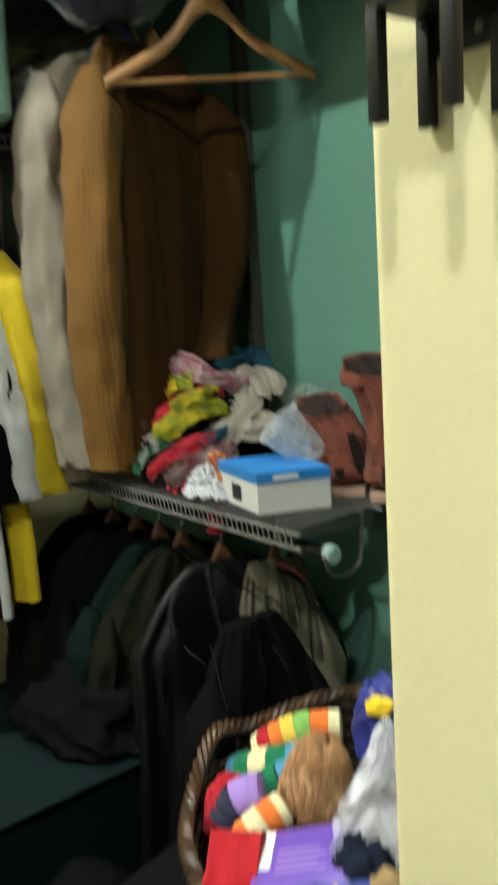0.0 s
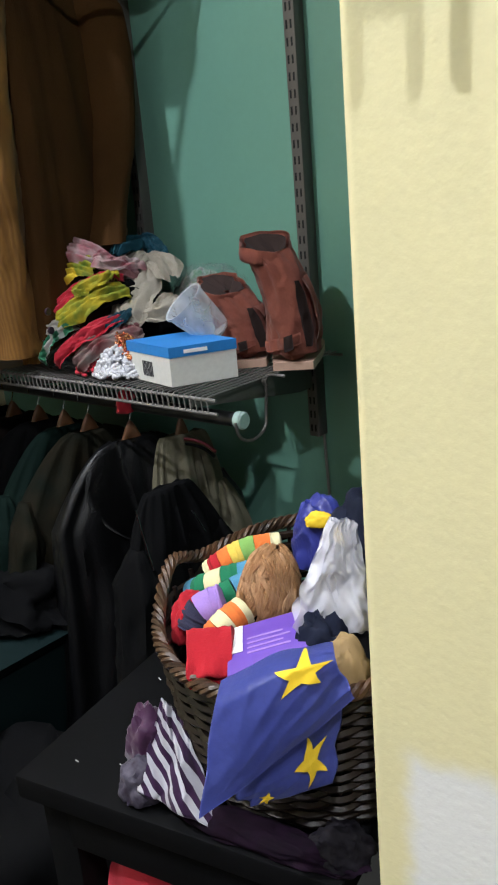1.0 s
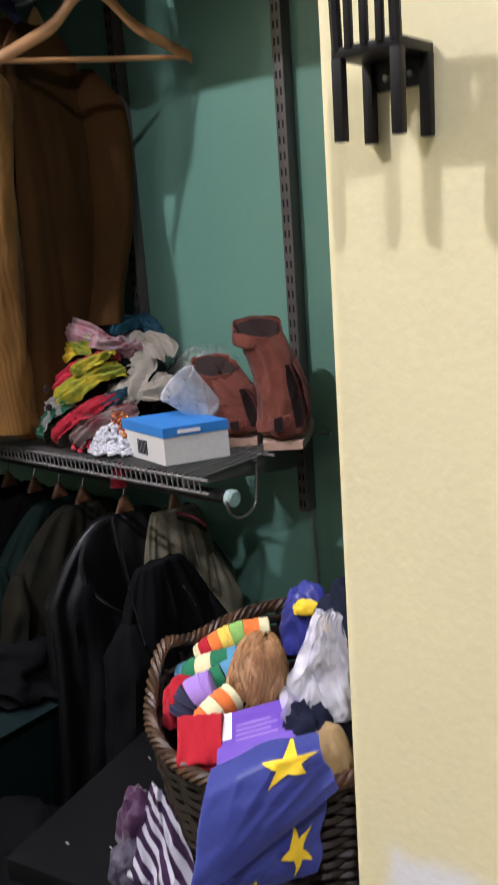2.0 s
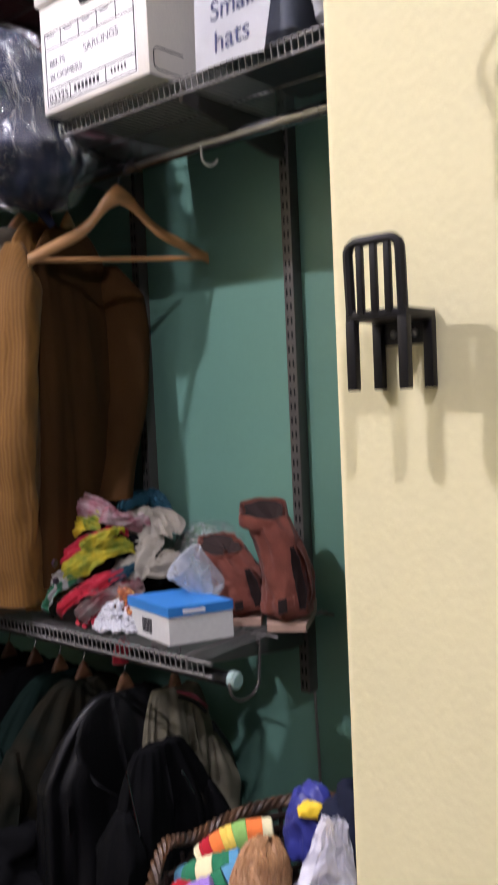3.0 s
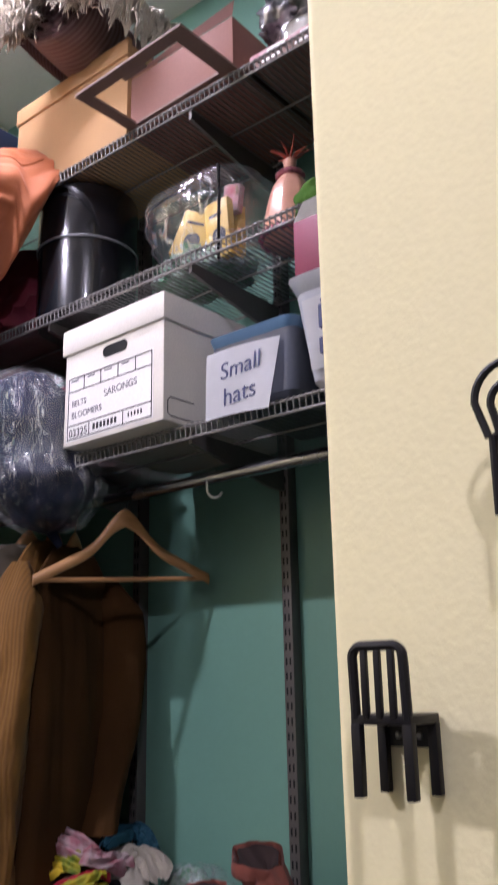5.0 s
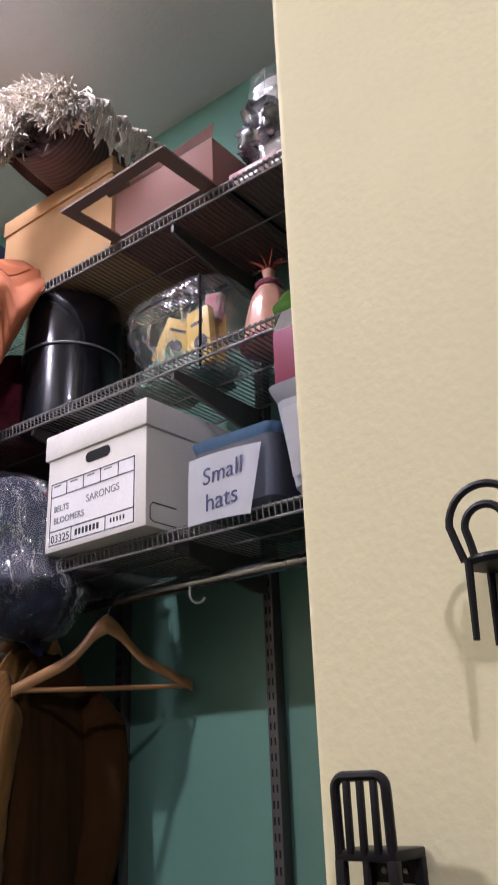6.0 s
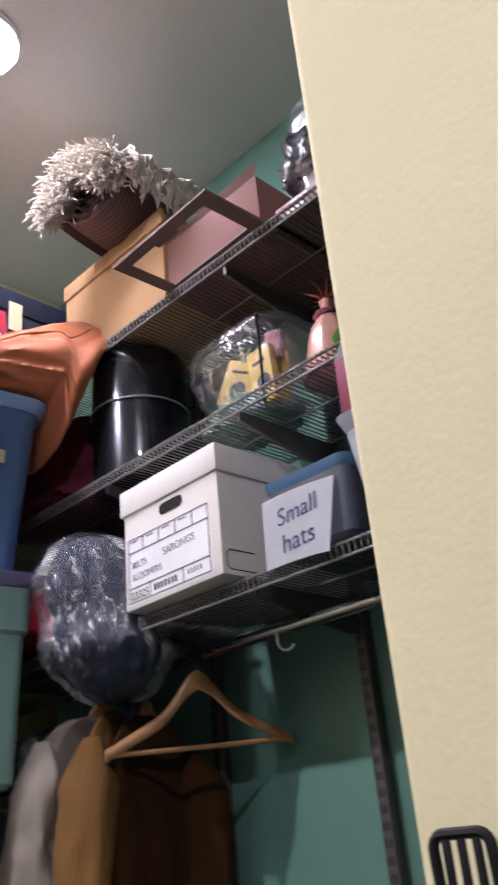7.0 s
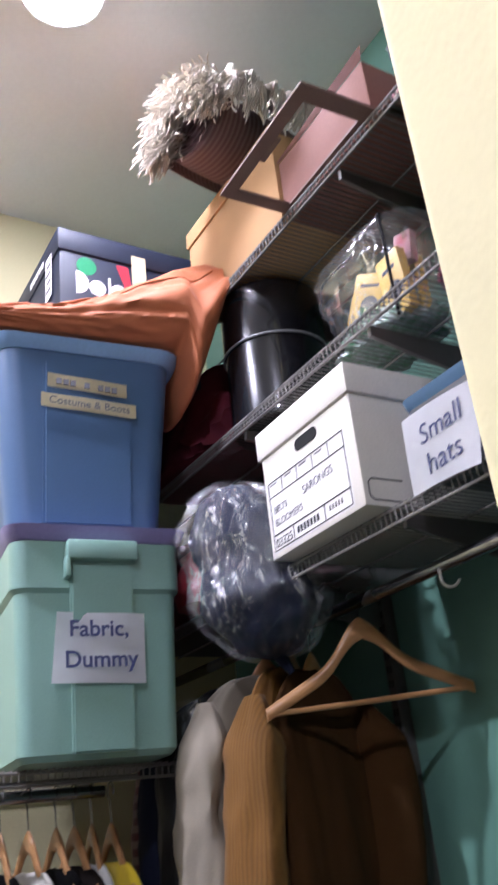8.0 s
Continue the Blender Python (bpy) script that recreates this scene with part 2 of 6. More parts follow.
solo("wall_side", bm, ROOM, "unseen plain wall closing the room at the side", "wall", kind="structure")
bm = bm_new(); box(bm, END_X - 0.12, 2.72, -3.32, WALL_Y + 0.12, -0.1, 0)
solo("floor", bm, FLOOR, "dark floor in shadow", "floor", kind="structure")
bm = bm_new(); box(bm, END_X - 0.12, 2.72, -3.32, WALL_Y + 0.12, CEIL, CEIL + 0.1)
solo("ceiling", bm, CEILING, "pale grey painted ceiling", "ceiling", kind="structure")
# the partition with a rounded drywall corner
bm = bm_new()
x0, y0, y1, r = -0.366, 0.402, 0.52, 0.014
poly = [(2.6, y0)] + [(x0 + r - r * math.sin(a), y0 + r - r * math.cos(a)) for a in (k * math.pi / 16 for k in range(9))]
poly += [(x0 + r - r * math.cos(a), y1 - r + r * math.sin(a)) for a in (k * math.pi / 16 for k in range(9))] + [(2.6, y1)]
prism(bm, list(reversed(poly)), 0, CEIL)
solo("wall_partition", bm, PARTITION, "pale yellow textured partition wall with rounded corner", "wall", kind="structure")


def ceiling_lamp(x, y, share, size):
    t = thing("ceiling_lamp", "round white glowing lamp set in the ceiling", "lamp", pose(x, y, CEIL), "ceiling lamps")
    bm = bm_new(); lathe(bm, [(0.112, -0.001), (0.112, -0.012), (0.106, -0.015), (0.100, -0.013), (0.100, -0.008), (0.07, -0.008)], 40, size, size)
    part("base", bm, PRIMER, t, "white metal trim ring")
    bm = bm_new(); lathe(bm, [(0.099, -0.0085), (0.099, -0.014), (0.085, -0.019), (0.045, -0.022), (0.0, -0.023)], 32, size, size)
    part("diffuser", bm, glow("lamp_glow", LAMP_COLOUR, LAMP * share), t, "glowing white diffuser")


for lamp in LAMPS:
    ceiling_lamp(*lamp)


def wall_standard(x, z0, z1):
    t = thing("wall_standard", "slotted grey steel shelf standard on the green wall", "shelf standard", pose(x, WALL_Y, z0), "shelf standards")
    bm = bm_new(); box(bm, 0, 0.027, -0.033, 0, 0, z1 - z0, 0.002)
    part("channel", bm, STEEL, t)
    # Black bars on the channel stand for the shade inside the slots.
    bm = bm_new()
    n = int((z1 - z0) / 0.032)
    for i in range(n):
        for dx in (0.006, 0.0165):
            box(bm, dx, dx + 0.004, -0.0338, -0.032, 0.012 + i * 0.032, 0.012 + i * 0.032 + 0.016)
    tagged(part("slot_shade_strip", bm, SLOT, t, "dark raised bars for the shade in paired slots"), kind="stuff")


wall_standard(-1.105, 0.884, 3.3)
wall_standard(-1.600, 0.884, 3.3)


def wire_shelf(x0, x1, y0, y1, z, label, brackets, step=0.0145):
    """Deck wires across, bent down at the front into a lip."""
    t = thing("wire_shelf", label, "shelf", pose(x0, y0, z), "wire shelves")
    L, D = x1 - x0, y1 - y0
    bm = bm_new()
    tube(bm, [(0, 0.003, -0.030), (0, 0.0, -0.004), (0, 0.006, 0.0), (0, D, 0.0)], 0.0017, 5)
    me = mesh("deck_wire", bm, WIRE)
    for i in range(int(L / step)):
        ob = new("deck_wire", me)
        ob.parent = t
        ob.location = (0.004 + i * step, 0, 0)
    for nm, yy, zz, rr in (("front_rail", 0.004, -0.0055, 0.0034), ("lip_rail", 0.0045, -0.031, 0.0034), ("middle_rail", D * 0.5, -0.0055, 0.003), ("back_rail", D - 0.006, -0.0055, 0.0034)):
        bm = bm_new(); tube(bm, [(0, yy, zz), (L, yy, zz)], rr, 8)
        part(nm, bm, WIRE, t)
    for bx in brackets:
        bm = bm_new()
        pf = [(0.03, -0.010), (D - 0.002, -0.010), (D - 0.002, -0.085), (D - 0.05, -0.085), (0.03, -0.034)]
        a = [bm.verts.new((bx - x0, q, w)) for q, w in pf]
        b = [bm.verts.new((bx - x0 + 0.009, q, w)) for q, w in pf]
        bm.faces.new(a); bm.faces.new(list(reversed(b)))
        for i in range(5):
            bm.faces.new((a[i], a[(i + 1) % 5], b[(i + 1) % 5], b[i]))
        part("bracket", bm, STEEL, t, "grey steel shelf bracket")
    return t


BR = (-1.096, -1.591)
wire_shelf(-2.33, -0.45, FRONT_Y, WALL_Y - 0.033, Z_A, "grey wire shelf holding storage boxes", BR)
wire_shelf(-2.33, -0.45, FRONT_Y, WALL_Y - 0.033, Z_B, "grey wire shelf holding hat boxes and bags", BR)
wire_shelf(-2.33, -0.45, FRONT_Y, WALL_Y - 0.033, Z_C, "grey wire shelf high under the ceiling", BR)
wire_shelf(-2.30, -1.0, 0.905, WALL_Y - 0.033, 1.085, "short grey wire shelf over the lower rod", BR)


# ---- rods ----
# Pale green colour put in for the reflection on the chrome cap.
CAP = mat("end_cap_reflection_tint", (0.42, 0.56, 0.52), 0.25, 0.2, bump=0.02)
def rod(x0, x1, y, z, r, material, label, end=True):
    t = thing("clothes_rod", label, "clothes rod", pose(x0, y, z))
    bm = bm_new(); tube(bm, [(0, 0, 0), (x1 - x0, 0, 0)], r, 16)
    part("rod", bm, material, t)
    if end:
        bm = bm_new(); tube(bm, [(x1 - x0 - 0.012, 0, 0), (x1 - x0 + 0.003, 0, 0), (x1 - x0 + 0.006, 0, 0)], [r + 0.003, r + 0.003, r], 20)
        part("end_cap", bm, CAP, t, "chrome end cap with its pale green reflection in the colour")
    return t


rod(-2.3, -0.45, 1.117, 2.098, 0.0135, CHROME, "chrome clothes rod under the storage shelf", False)
rod(-2.3, -1.05, 1.031, 1.004, 0.0150, DARKROD, "dark clothes rod with a chrome end cap")


# ---- more materials ----
def plain(name, c, rough=0.7, **k):
    return mat(name, c, rough, **k)


def ribbed(name, a, b, per_m, axis="Z", rough=0.85, mixw=0.5, bump=0.4):
    """Cloth with fine woven lines."""
    m = mat(name, a, rough, var=0.12, scale=5, bump=0.2, sheen=0.04)
    nd, lk = m.node_tree.nodes, m.node_tree.links
    p = nd["Principled BSDF"]
    tc = nd.new("ShaderNodeTexCoord")
    w = nd.new("ShaderNodeTexWave")
    w.bands_direction = axis
    w.inputs["Scale"].default_value, w.inputs["Distortion"].default_value, w.inputs["Detail"].default_value = per_m * math.pi / 10, 0.8, 1
    lk.new(tc.outputs["Object"], w.inputs["Vector"])
    mx = nd.new("ShaderNodeMix")
    mx.data_type = "RGBA"
    mx.inputs["B"].default_value = (*b, 1)
    sc = nd.new("ShaderNodeMath")
    sc.operation = "MULTIPLY"
    sc.inputs[1].default_value = mixw
    lk.new(w.outputs["Fac"], sc.inputs[0])
    lk.new(sc.outputs[0], mx.inputs["Factor"])
    src = p.inputs["Base Color"].links[0].from_socket
    lk.new(src, mx.inputs["A"])
    lk.new(mx.outputs["Result"], p.inputs["Base Color"])
    bp = nd.new("ShaderNodeBump")
    bp.inputs["Strength"].default_value, bp.inputs["Distance"].default_value = bump, 0.001
    lk.new(w.outputs["Fac"], bp.inputs["Height"])
    lk.new(bp.outputs[0], p.inputs["Normal"])
    return m


def stripes(name, a, b, per_m, axis="X", sharp=0.06, distort=0.0, rough=0.8):
    """Cloth or knit with hard-edged bands of two colours."""
    m = mat(name, a, rough, var=0.08, bump=0.25, bscale=300, sheen=0.2)
    nd, lk = m.node_tree.nodes, m.node_tree.links
    p = nd["Principled BSDF"]
    tc = nd.new("ShaderNodeTexCoord")
    w = nd.new("ShaderNodeTexWave")
    w.bands_direction = axis
    w.inputs["Scale"].default_value, w.inputs["Distortion"].default_value = per_m * math.pi / 10, distort
    lk.new(tc.outputs["Object"], w.inputs["Vector"])
    r = nd.new("ShaderNodeMapRange")
    r.inputs["From Min"].default_value, r.inputs["From Max"].default_value = 0.5 - sharp, 0.5 + sharp
    lk.new(w.outputs["Fac"], r.inputs["Value"])
    mx = nd.new("ShaderNodeMix")
    mx.data_type = "RGBA"
    mx.inputs["B"].default_value = (*b, 1)
    lk.new(r.outputs[0], mx.inputs["Factor"])
    lk.new(p.inputs["Base Color"].links[0].from_socket, mx.inputs["A"])
    lk.new(mx.outputs["Result"], p.inputs["Base Color"])
    return m


MUSTARD = ribbed("mustard_wool", (0.190, 0.084, 0.010), (0.085, 0.034, 0.005), 125, "X", mixw=0.42)
GREYCLOTH = mat("pale_grey_cloth", (0.50, 0.47, 0.42), 0.85, bump=0.3, bscale=300, sheen=0.2)
WOOD = mat("pale_hanger_wood", (0.47, 0.24, 0.095), 0.35, var=0.15, scale=4, stretch=(12, 2, 12), bump=0.06, clear=0.25)
DARKWOOD = mat("brown_hanger_wood", (0.15, 0.065, 0.03), 0.35, var=0.15, scale=4, stretch=(12, 2, 12), bump=0.06, clear=0.25)
# Leather, black and olive are set near black to hold the lower rod's shade.
LEATHER = mat("black_leather", (0.003, 0.003, 0.0035), 0.44, var=0.2, bump=0.5, bscale=160, dist=0.0015, spec=0.38)
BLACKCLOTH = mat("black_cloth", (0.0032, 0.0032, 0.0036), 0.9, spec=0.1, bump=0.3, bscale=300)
NAVYCLOTH = mat("navy_cloth", (0.009, 0.012, 0.028), 0.85, bump=0.3, spec=0.2)
KHAKI = mat("khaki_cloth", (0.135, 0.122, 0.085), 0.85, spec=0.1, bump=0.3, bscale=300)
OLIVE = mat("shade_darkened_olive_cloth", (0.004, 0.006, 0.004), 0.85, spec=0.1, bump=0.3, second=(0.014, 0.011, 0.006), scale=16)
MAROONCLOTH = mat("maroon_cloth", (0.13, 0.012, 0.025), 0.85, bump=0.3)
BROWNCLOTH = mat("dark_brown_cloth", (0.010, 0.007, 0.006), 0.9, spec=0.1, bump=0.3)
REDCLOTH = mat("red_cloth", (0.55, 0.015, 0.04), 0.8, bump=0.3, bscale=300, sheen=0.2)
YELLOWCLOTH = mat("yellow_cloth", (0.72, 0.52, 0.01), 0.7, bump=0.3, sheen=0.2)
WHITECLOTH = mat("white_cloth", (0.72, 0.72, 0.70), 0.85, bump=0.3, bscale=250)
BEIGECLOTH = mat("beige_cloth", (0.42, 0.38, 0.31), 0.85, bump=0.3, bscale=250)
TEALCLOTH = mat("teal_cloth", (0.008, 0.065, 0.10), 0.8, bump=0.3)
GREENPRINT = mat("green_yellow_print", (0.62, 0.50, 0.02), 0.7, second=(0.05, 0.20, 0.03), scale=30, amount=0.35, bump=0.2)
REDPRINT = mat("red_dark_print", (0.50, 0.01, 0.03), 0.7, second=(0.03, 0.06, 0.03), scale=26, amount=0.35, bump=0.2)
PINKPRINT = mat("pale_pink_print", (0.62, 0.52, 0.52), 0.8, second=(0.45, 0.10, 0.14), scale=26, bump=0.2)
GREENFOIL = mat("green_sequins", (0.02, 0.16, 0.05), 0.3, second=(0.35, 0.38, 0.38), scale=60, bump=0.4, bscale=150)
BLUE_TUB = mat("blue_plastic", (0.07, 0.14, 0.265), 0.38, var=0.06, scale=3, bump=0.06, bscale=300)
BLUE_RIM = mat("light_blue_plastic", (0.24, 0.40, 0.64), 0.4, var=0.05, bump=0.05)
GREEN_TUB = mat("sage_green_plastic", (0.22, 0.38, 0.32), 0.4, var=0.06, scale=3, bump=0.06, bscale=300)
PURPLE_LID = mat("violet_plastic", (0.25, 0.22, 0.42), 0.4, var=0.05, bump=0.05)
TEAL_TUB = mat("shaded_dark_teal_plastic", (0.005, 0.013, 0.0135), 0.6, spec=0.18, bump=0.06)
GREY_TUB = mat("smoky_grey_plastic", (0.085, 0.095, 0.125), 0.3, bump=0.05)
LID_BLUE = mat("steel_blue_lid", (0.10, 0.20, 0.34), 0.4, bump=0.05)
CLEAR_TUB = mat("frosted_plastic", (0.62, 0.64, 0.70), 0.35, trans=0.35, bump=0.05)
MASKING = mat("masking_tape", (0.72, 0.63, 0.40), 0.8, bump=0.2)
CARTON = mat("brown_cardboard", (0.47, 0.28, 0.13), 0.85, var=0.08, scale=5, bump=0.08, bscale=250)
PINKCARTON = mat("rosy_cardboard", (0.22, 0.10, 0.075), 0.8, var=0.06, scale=5, bump=0.08)
DARKCARTON = mat("brown_board", (0.20, 0.125, 0.10), 0.75, var=0.1, bump=0.08)
ORANGE = mat("orange_canvas", (0.52, 0.155, 0.055), 0.7, var=0.1, scale=6, bump=0.3, bscale=350, sheen=0.1)
HATBOX = mat("glossy_black_vinyl", (0.008, 0.008, 0.010), 0.22, var=0.1, bump=0.12, bscale=90, clear=0.4)
PIPING = mat("grey_piping", (0.16, 0.16, 0.17), 0.4)
NAVYBOX = mat("navy_card", (0.012, 0.018, 0.04), 0.55, var=0.15, bump=0.05)
FRINGE = mat("cream_wool_fringe", (0.56, 0.50, 0.41), 0.95, var=0.12, scale=30, bump=0.4, bscale=500, sheen=0.3)
RUG = ribbed("mauve_woven_rug", (0.24, 0.150, 0.145), (0.42, 0.34, 0.32), 70, "Y", mixw=0.45)
MAGENTA = mat("magenta_card", (0.24, 0.022, 0.065), 0.5, bump=0.05)
LIME = mat("green_plush", (0.055, 0.15, 0.015), 0.9, bump=0.5, bscale=300)
SALMON = mat("salmon_satin", (0.62, 0.32, 0.23), 0.3, var=0.15, scale=10, bump=0.2, bscale=60, clear=0.3)
ROSE = mat("rose_sequins", (0.55, 0.22, 0.27), 0.25, 0.3, second=(0.30, 0.07, 0.11), scale=120, bump=0.5, bscale=200)
YELLOWCARD = mat("yellow_card", (0.62, 0.40, 0.06), 0.5, second=(0.50, 0.33, 0.07), scale=20, bump=0.05)
PLASTIC_FILM = film("clear_plastic_film", density=0.14)
VINYL = film("clear_vinyl", (0.84, 0.84, 0.86), 0.26, 0.10, 0.8, 12, 2.6)
BLUE_CARD = mat("bright_blue_card", (0.03, 0.20, 0.55), 0.45, bump=0.04, var=0.04)
GREYCARD = mat("pale_card", (0.62, 0.61, 0.58), 0.6, bump=0.05, var=0.03)
SUEDE = mat("rust_suede", (0.29, 0.085, 0.055), 0.95, var=0.28, scale=14, bump=0.5, bscale=220, sheen=0.15)
SUEDE_IN = mat("dark_suede_lining", (0.022, 0.010, 0.008), 0.95, bump=0.3)
SOLE = mat("pale_sole", (0.42, 0.27, 0.20), 0.8, bump=0.2)
PEARL = mat("pearl_beads", (0.52, 0.52, 0.55), 0.2, bump=0)
GOLDBEAD = mat("gold_beads", (0.6, 0.34, 0.12), 0.25, 0.8, second=(0.5, 0.03, 0.06), scale=60, bump=0)
WICKER = mat("dark_wicker", (0.019, 0.010, 0.006), 0.42, spec=0.3, second=(0.008, 0.006, 0.005), scale=14, bump=0.35, bscale=120)
WICKER_RIM = mat("tan_wicker_rim", (0.10, 0.045, 0.018), 0.45, second=(0.018, 0.011, 0.007), scale=26, bump=0.35, bscale=120)
HAIR = mat("auburn_blond_hair", (0.60, 0.35, 0.17), 0.45, second=(0.36, 0.18, 0.08), scale=9, stretch=(30, 30, 3), bump=0.3, bscale=60)
PURPLECARD = mat("purple_card", (0.145, 0.07, 0.42), 0.35, var=0.06, bump=0.04)
LILAC = mat("lilac_knit", (0.33, 0.20, 0.56), 0.85, bump=0.35, bscale=250)
STARBLUE = mat("royal_blue_satin", (0.085, 0.11, 0.46), 0.36, var=0.12, scale=7, bump=0.2, bscale=200, sheen=0.2)
STARYELLOW = mat("golden_yellow_felt", (0.78, 0.53, 0.015), 0.7, bump=0.15)
TANCLOTH = mat("tan_suede_cloth", (0.30, 0.20, 0.09), 0.9, bump=0.2)
ZEBRA = stripes("purple_white_stripes", (0.045, 0.010, 0.06), (0.66, 0.64, 0.70), 92, "DIAGONAL", distort=0.6)
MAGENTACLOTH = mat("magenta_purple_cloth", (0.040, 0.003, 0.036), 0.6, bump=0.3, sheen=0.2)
TABLEBLACK = mat("black_table_top", (0.0035, 0.0035, 0.004), 0.7, spec=0.08, var=0.25, scale=7, bump=0.1)
SCREW = mat("dark_screw", (0.2, 0.2, 0.2), 0.3, 0.9)
HOOKWHITE = mat("white_hook_plastic", (0.72, 0.72, 0.70), 0.4, bump=0.03)


# ---- cloth helpers ----
def crumple(bm, sx, sy, sz, seed, rough=0.35, fold=3.0, sub=4):
    """A bunched piece of cloth: a lump with sharp folds, flat below."""
    r = bmesh.ops.create_icosphere(bm, subdivisions=sub, radius=1.0)
    for v in r["verts"]:
        c = v.co.copy()
        n1 = noise.noise(c * fold * 0.55 + Vector((seed, 0, 0)))
        w = c + 0.35 * noise.noise_vector(c * 1.3 + Vector((seed, seed, 0)))
        ax = Vector((math.cos(seed * 2.1), math.sin(seed * 2.1), 0.4 * math.sin(seed)))
        n2 = 1 - 2.2 * abs(noise.noise(Vector((w.dot(ax) * fold * 1.7, w.z * fold * 0.6, seed * 1.7))))
        n3 = 1 - 2.2 * abs(noise.noise(Vector((w.dot(ax) * fold * 3.6 + 7, w.z * fold * 1.3, seed * 2.9 + w.y))))
        k = 1 + rough * (0.7 * n1 + 0.55 * n2 + 0.28 * n3)
        q = Vector((c.x * sx, c.y * sy, c.z * sz)) * k
        q.z = max(q.z, -0.45 * sz)
        v.co = q


def cloth(name, label, category, material, x, y, z, sx, sy, sz, seed, rz=0, rx=0, ry=0, rough=0.38, fold=3.0, group="", sub=4):
    bm = bm_new()
    crumple(bm, sx, sy, sz, seed, rough, fold, sub)
    return solo(name, bm, material, label, category, pose(x, y, z, rx, ry, rz), group=group, angle=80)


def quad_sheet(name, corners, material, label, category, seed, amp=0.012, fold=7.0, nu=40, nv=40, thick=0.0025, waves=0.0, parent=None):
    """A hanging cloth between four corners (top left, top right, bottom right, bottom left), with folds."""
    a, b, c, d = [Vector(q) for q in corners]
    n = (b - a).cross(d - a).normalized()

    def fn(u, v):
        p = (a * (1 - u) + b * u) * (1 - v) + (d * (1 - u) + c * u) * v
        k = amp * (fbm(u * fold * 0.6 + seed, v * fold * 0.35, seed) * (0.4 + v) + waves * math.sin(u * fold * 3.2 + 2.0 * v + seed) * (0.2 + v))
        k += 0.25 * amp * (1 - 2 * abs(noise.noise(Vector((u * fold * 1.6, v * fold * 1.1, seed * 3)))))
        edge = 0.012 * noise.noise(Vector((u * 5, v * 5, seed * 7)))
        return p + n * k + (b - a).normalized() * edge * (0.3 + v)
    bm = bm_new()
    sheet(bm, fn, nu, nv, thick=thick)
    ob = part(name, bm, material, parent, label, angle=80) if parent else solo(name, bm, material, label, category, angle=80)
    return ob, fn, n


def wooden_hanger(m, label="pale wooden clothes hanger with a trouser bar", bar=True, w=0.222, hook=0.075, group="", wood=None):
    """Origin at the neck of the arms; the arms lie along local y."""
    t = thing("clothes_hanger", label, "clothes hanger", m, group)
    bm = bm_new()

    def arm(u, v):
        s = 2 * u - 1
        y = s * w
        f = abs(s)
        top = 0.050 * math.exp(-(f / 0.27) ** 2.4) - 0.018 - 0.106 * f
        th = 0.032 - 0.006 * f + 0.014 * math.exp(-(f / 0.18) ** 2)
        bow = -0.012 * f * f
        ang = 2 * math.pi * v
        return Vector((bow + 0.0065 * math.cos(ang), y, top - th / 2 + th / 2 * math.sin(ang)))
    g = sheet(bm, arm, 41, 13)
    bmesh.ops.remove_doubles(bm, verts=bm.verts, dist=1e-5)
    bmesh.ops.holes_fill(bm, edges=[e for e in bm.edges if e.is_boundary])
    part("arm", bm, wood or WOOD, t)
    if bar:
        bm = bm_new(); tube(bm, [(-0.012, -w + 0.006, -0.136), (-0.011, 0, -0.137), (-0.012, w - 0.006, -0.136)], 0.0058, 10)
        part("trouser_bar", bm, WOOD, t)
    bm = bm_new()
    pts = [(0, 0, 0.0), (0, 0, hook * 0.35)]
    cz = hook - 0.012
    pts += [(0, 0.019 * math.sin(a), cz - 0.019 * math.cos(a)) for a in (k * math.pi / 8 for k in range(1, 14))]
    tube(bm, pts, 0.0017, 6)
    part("hook", bm, CHROME, t, "thin metal hook")
    return t


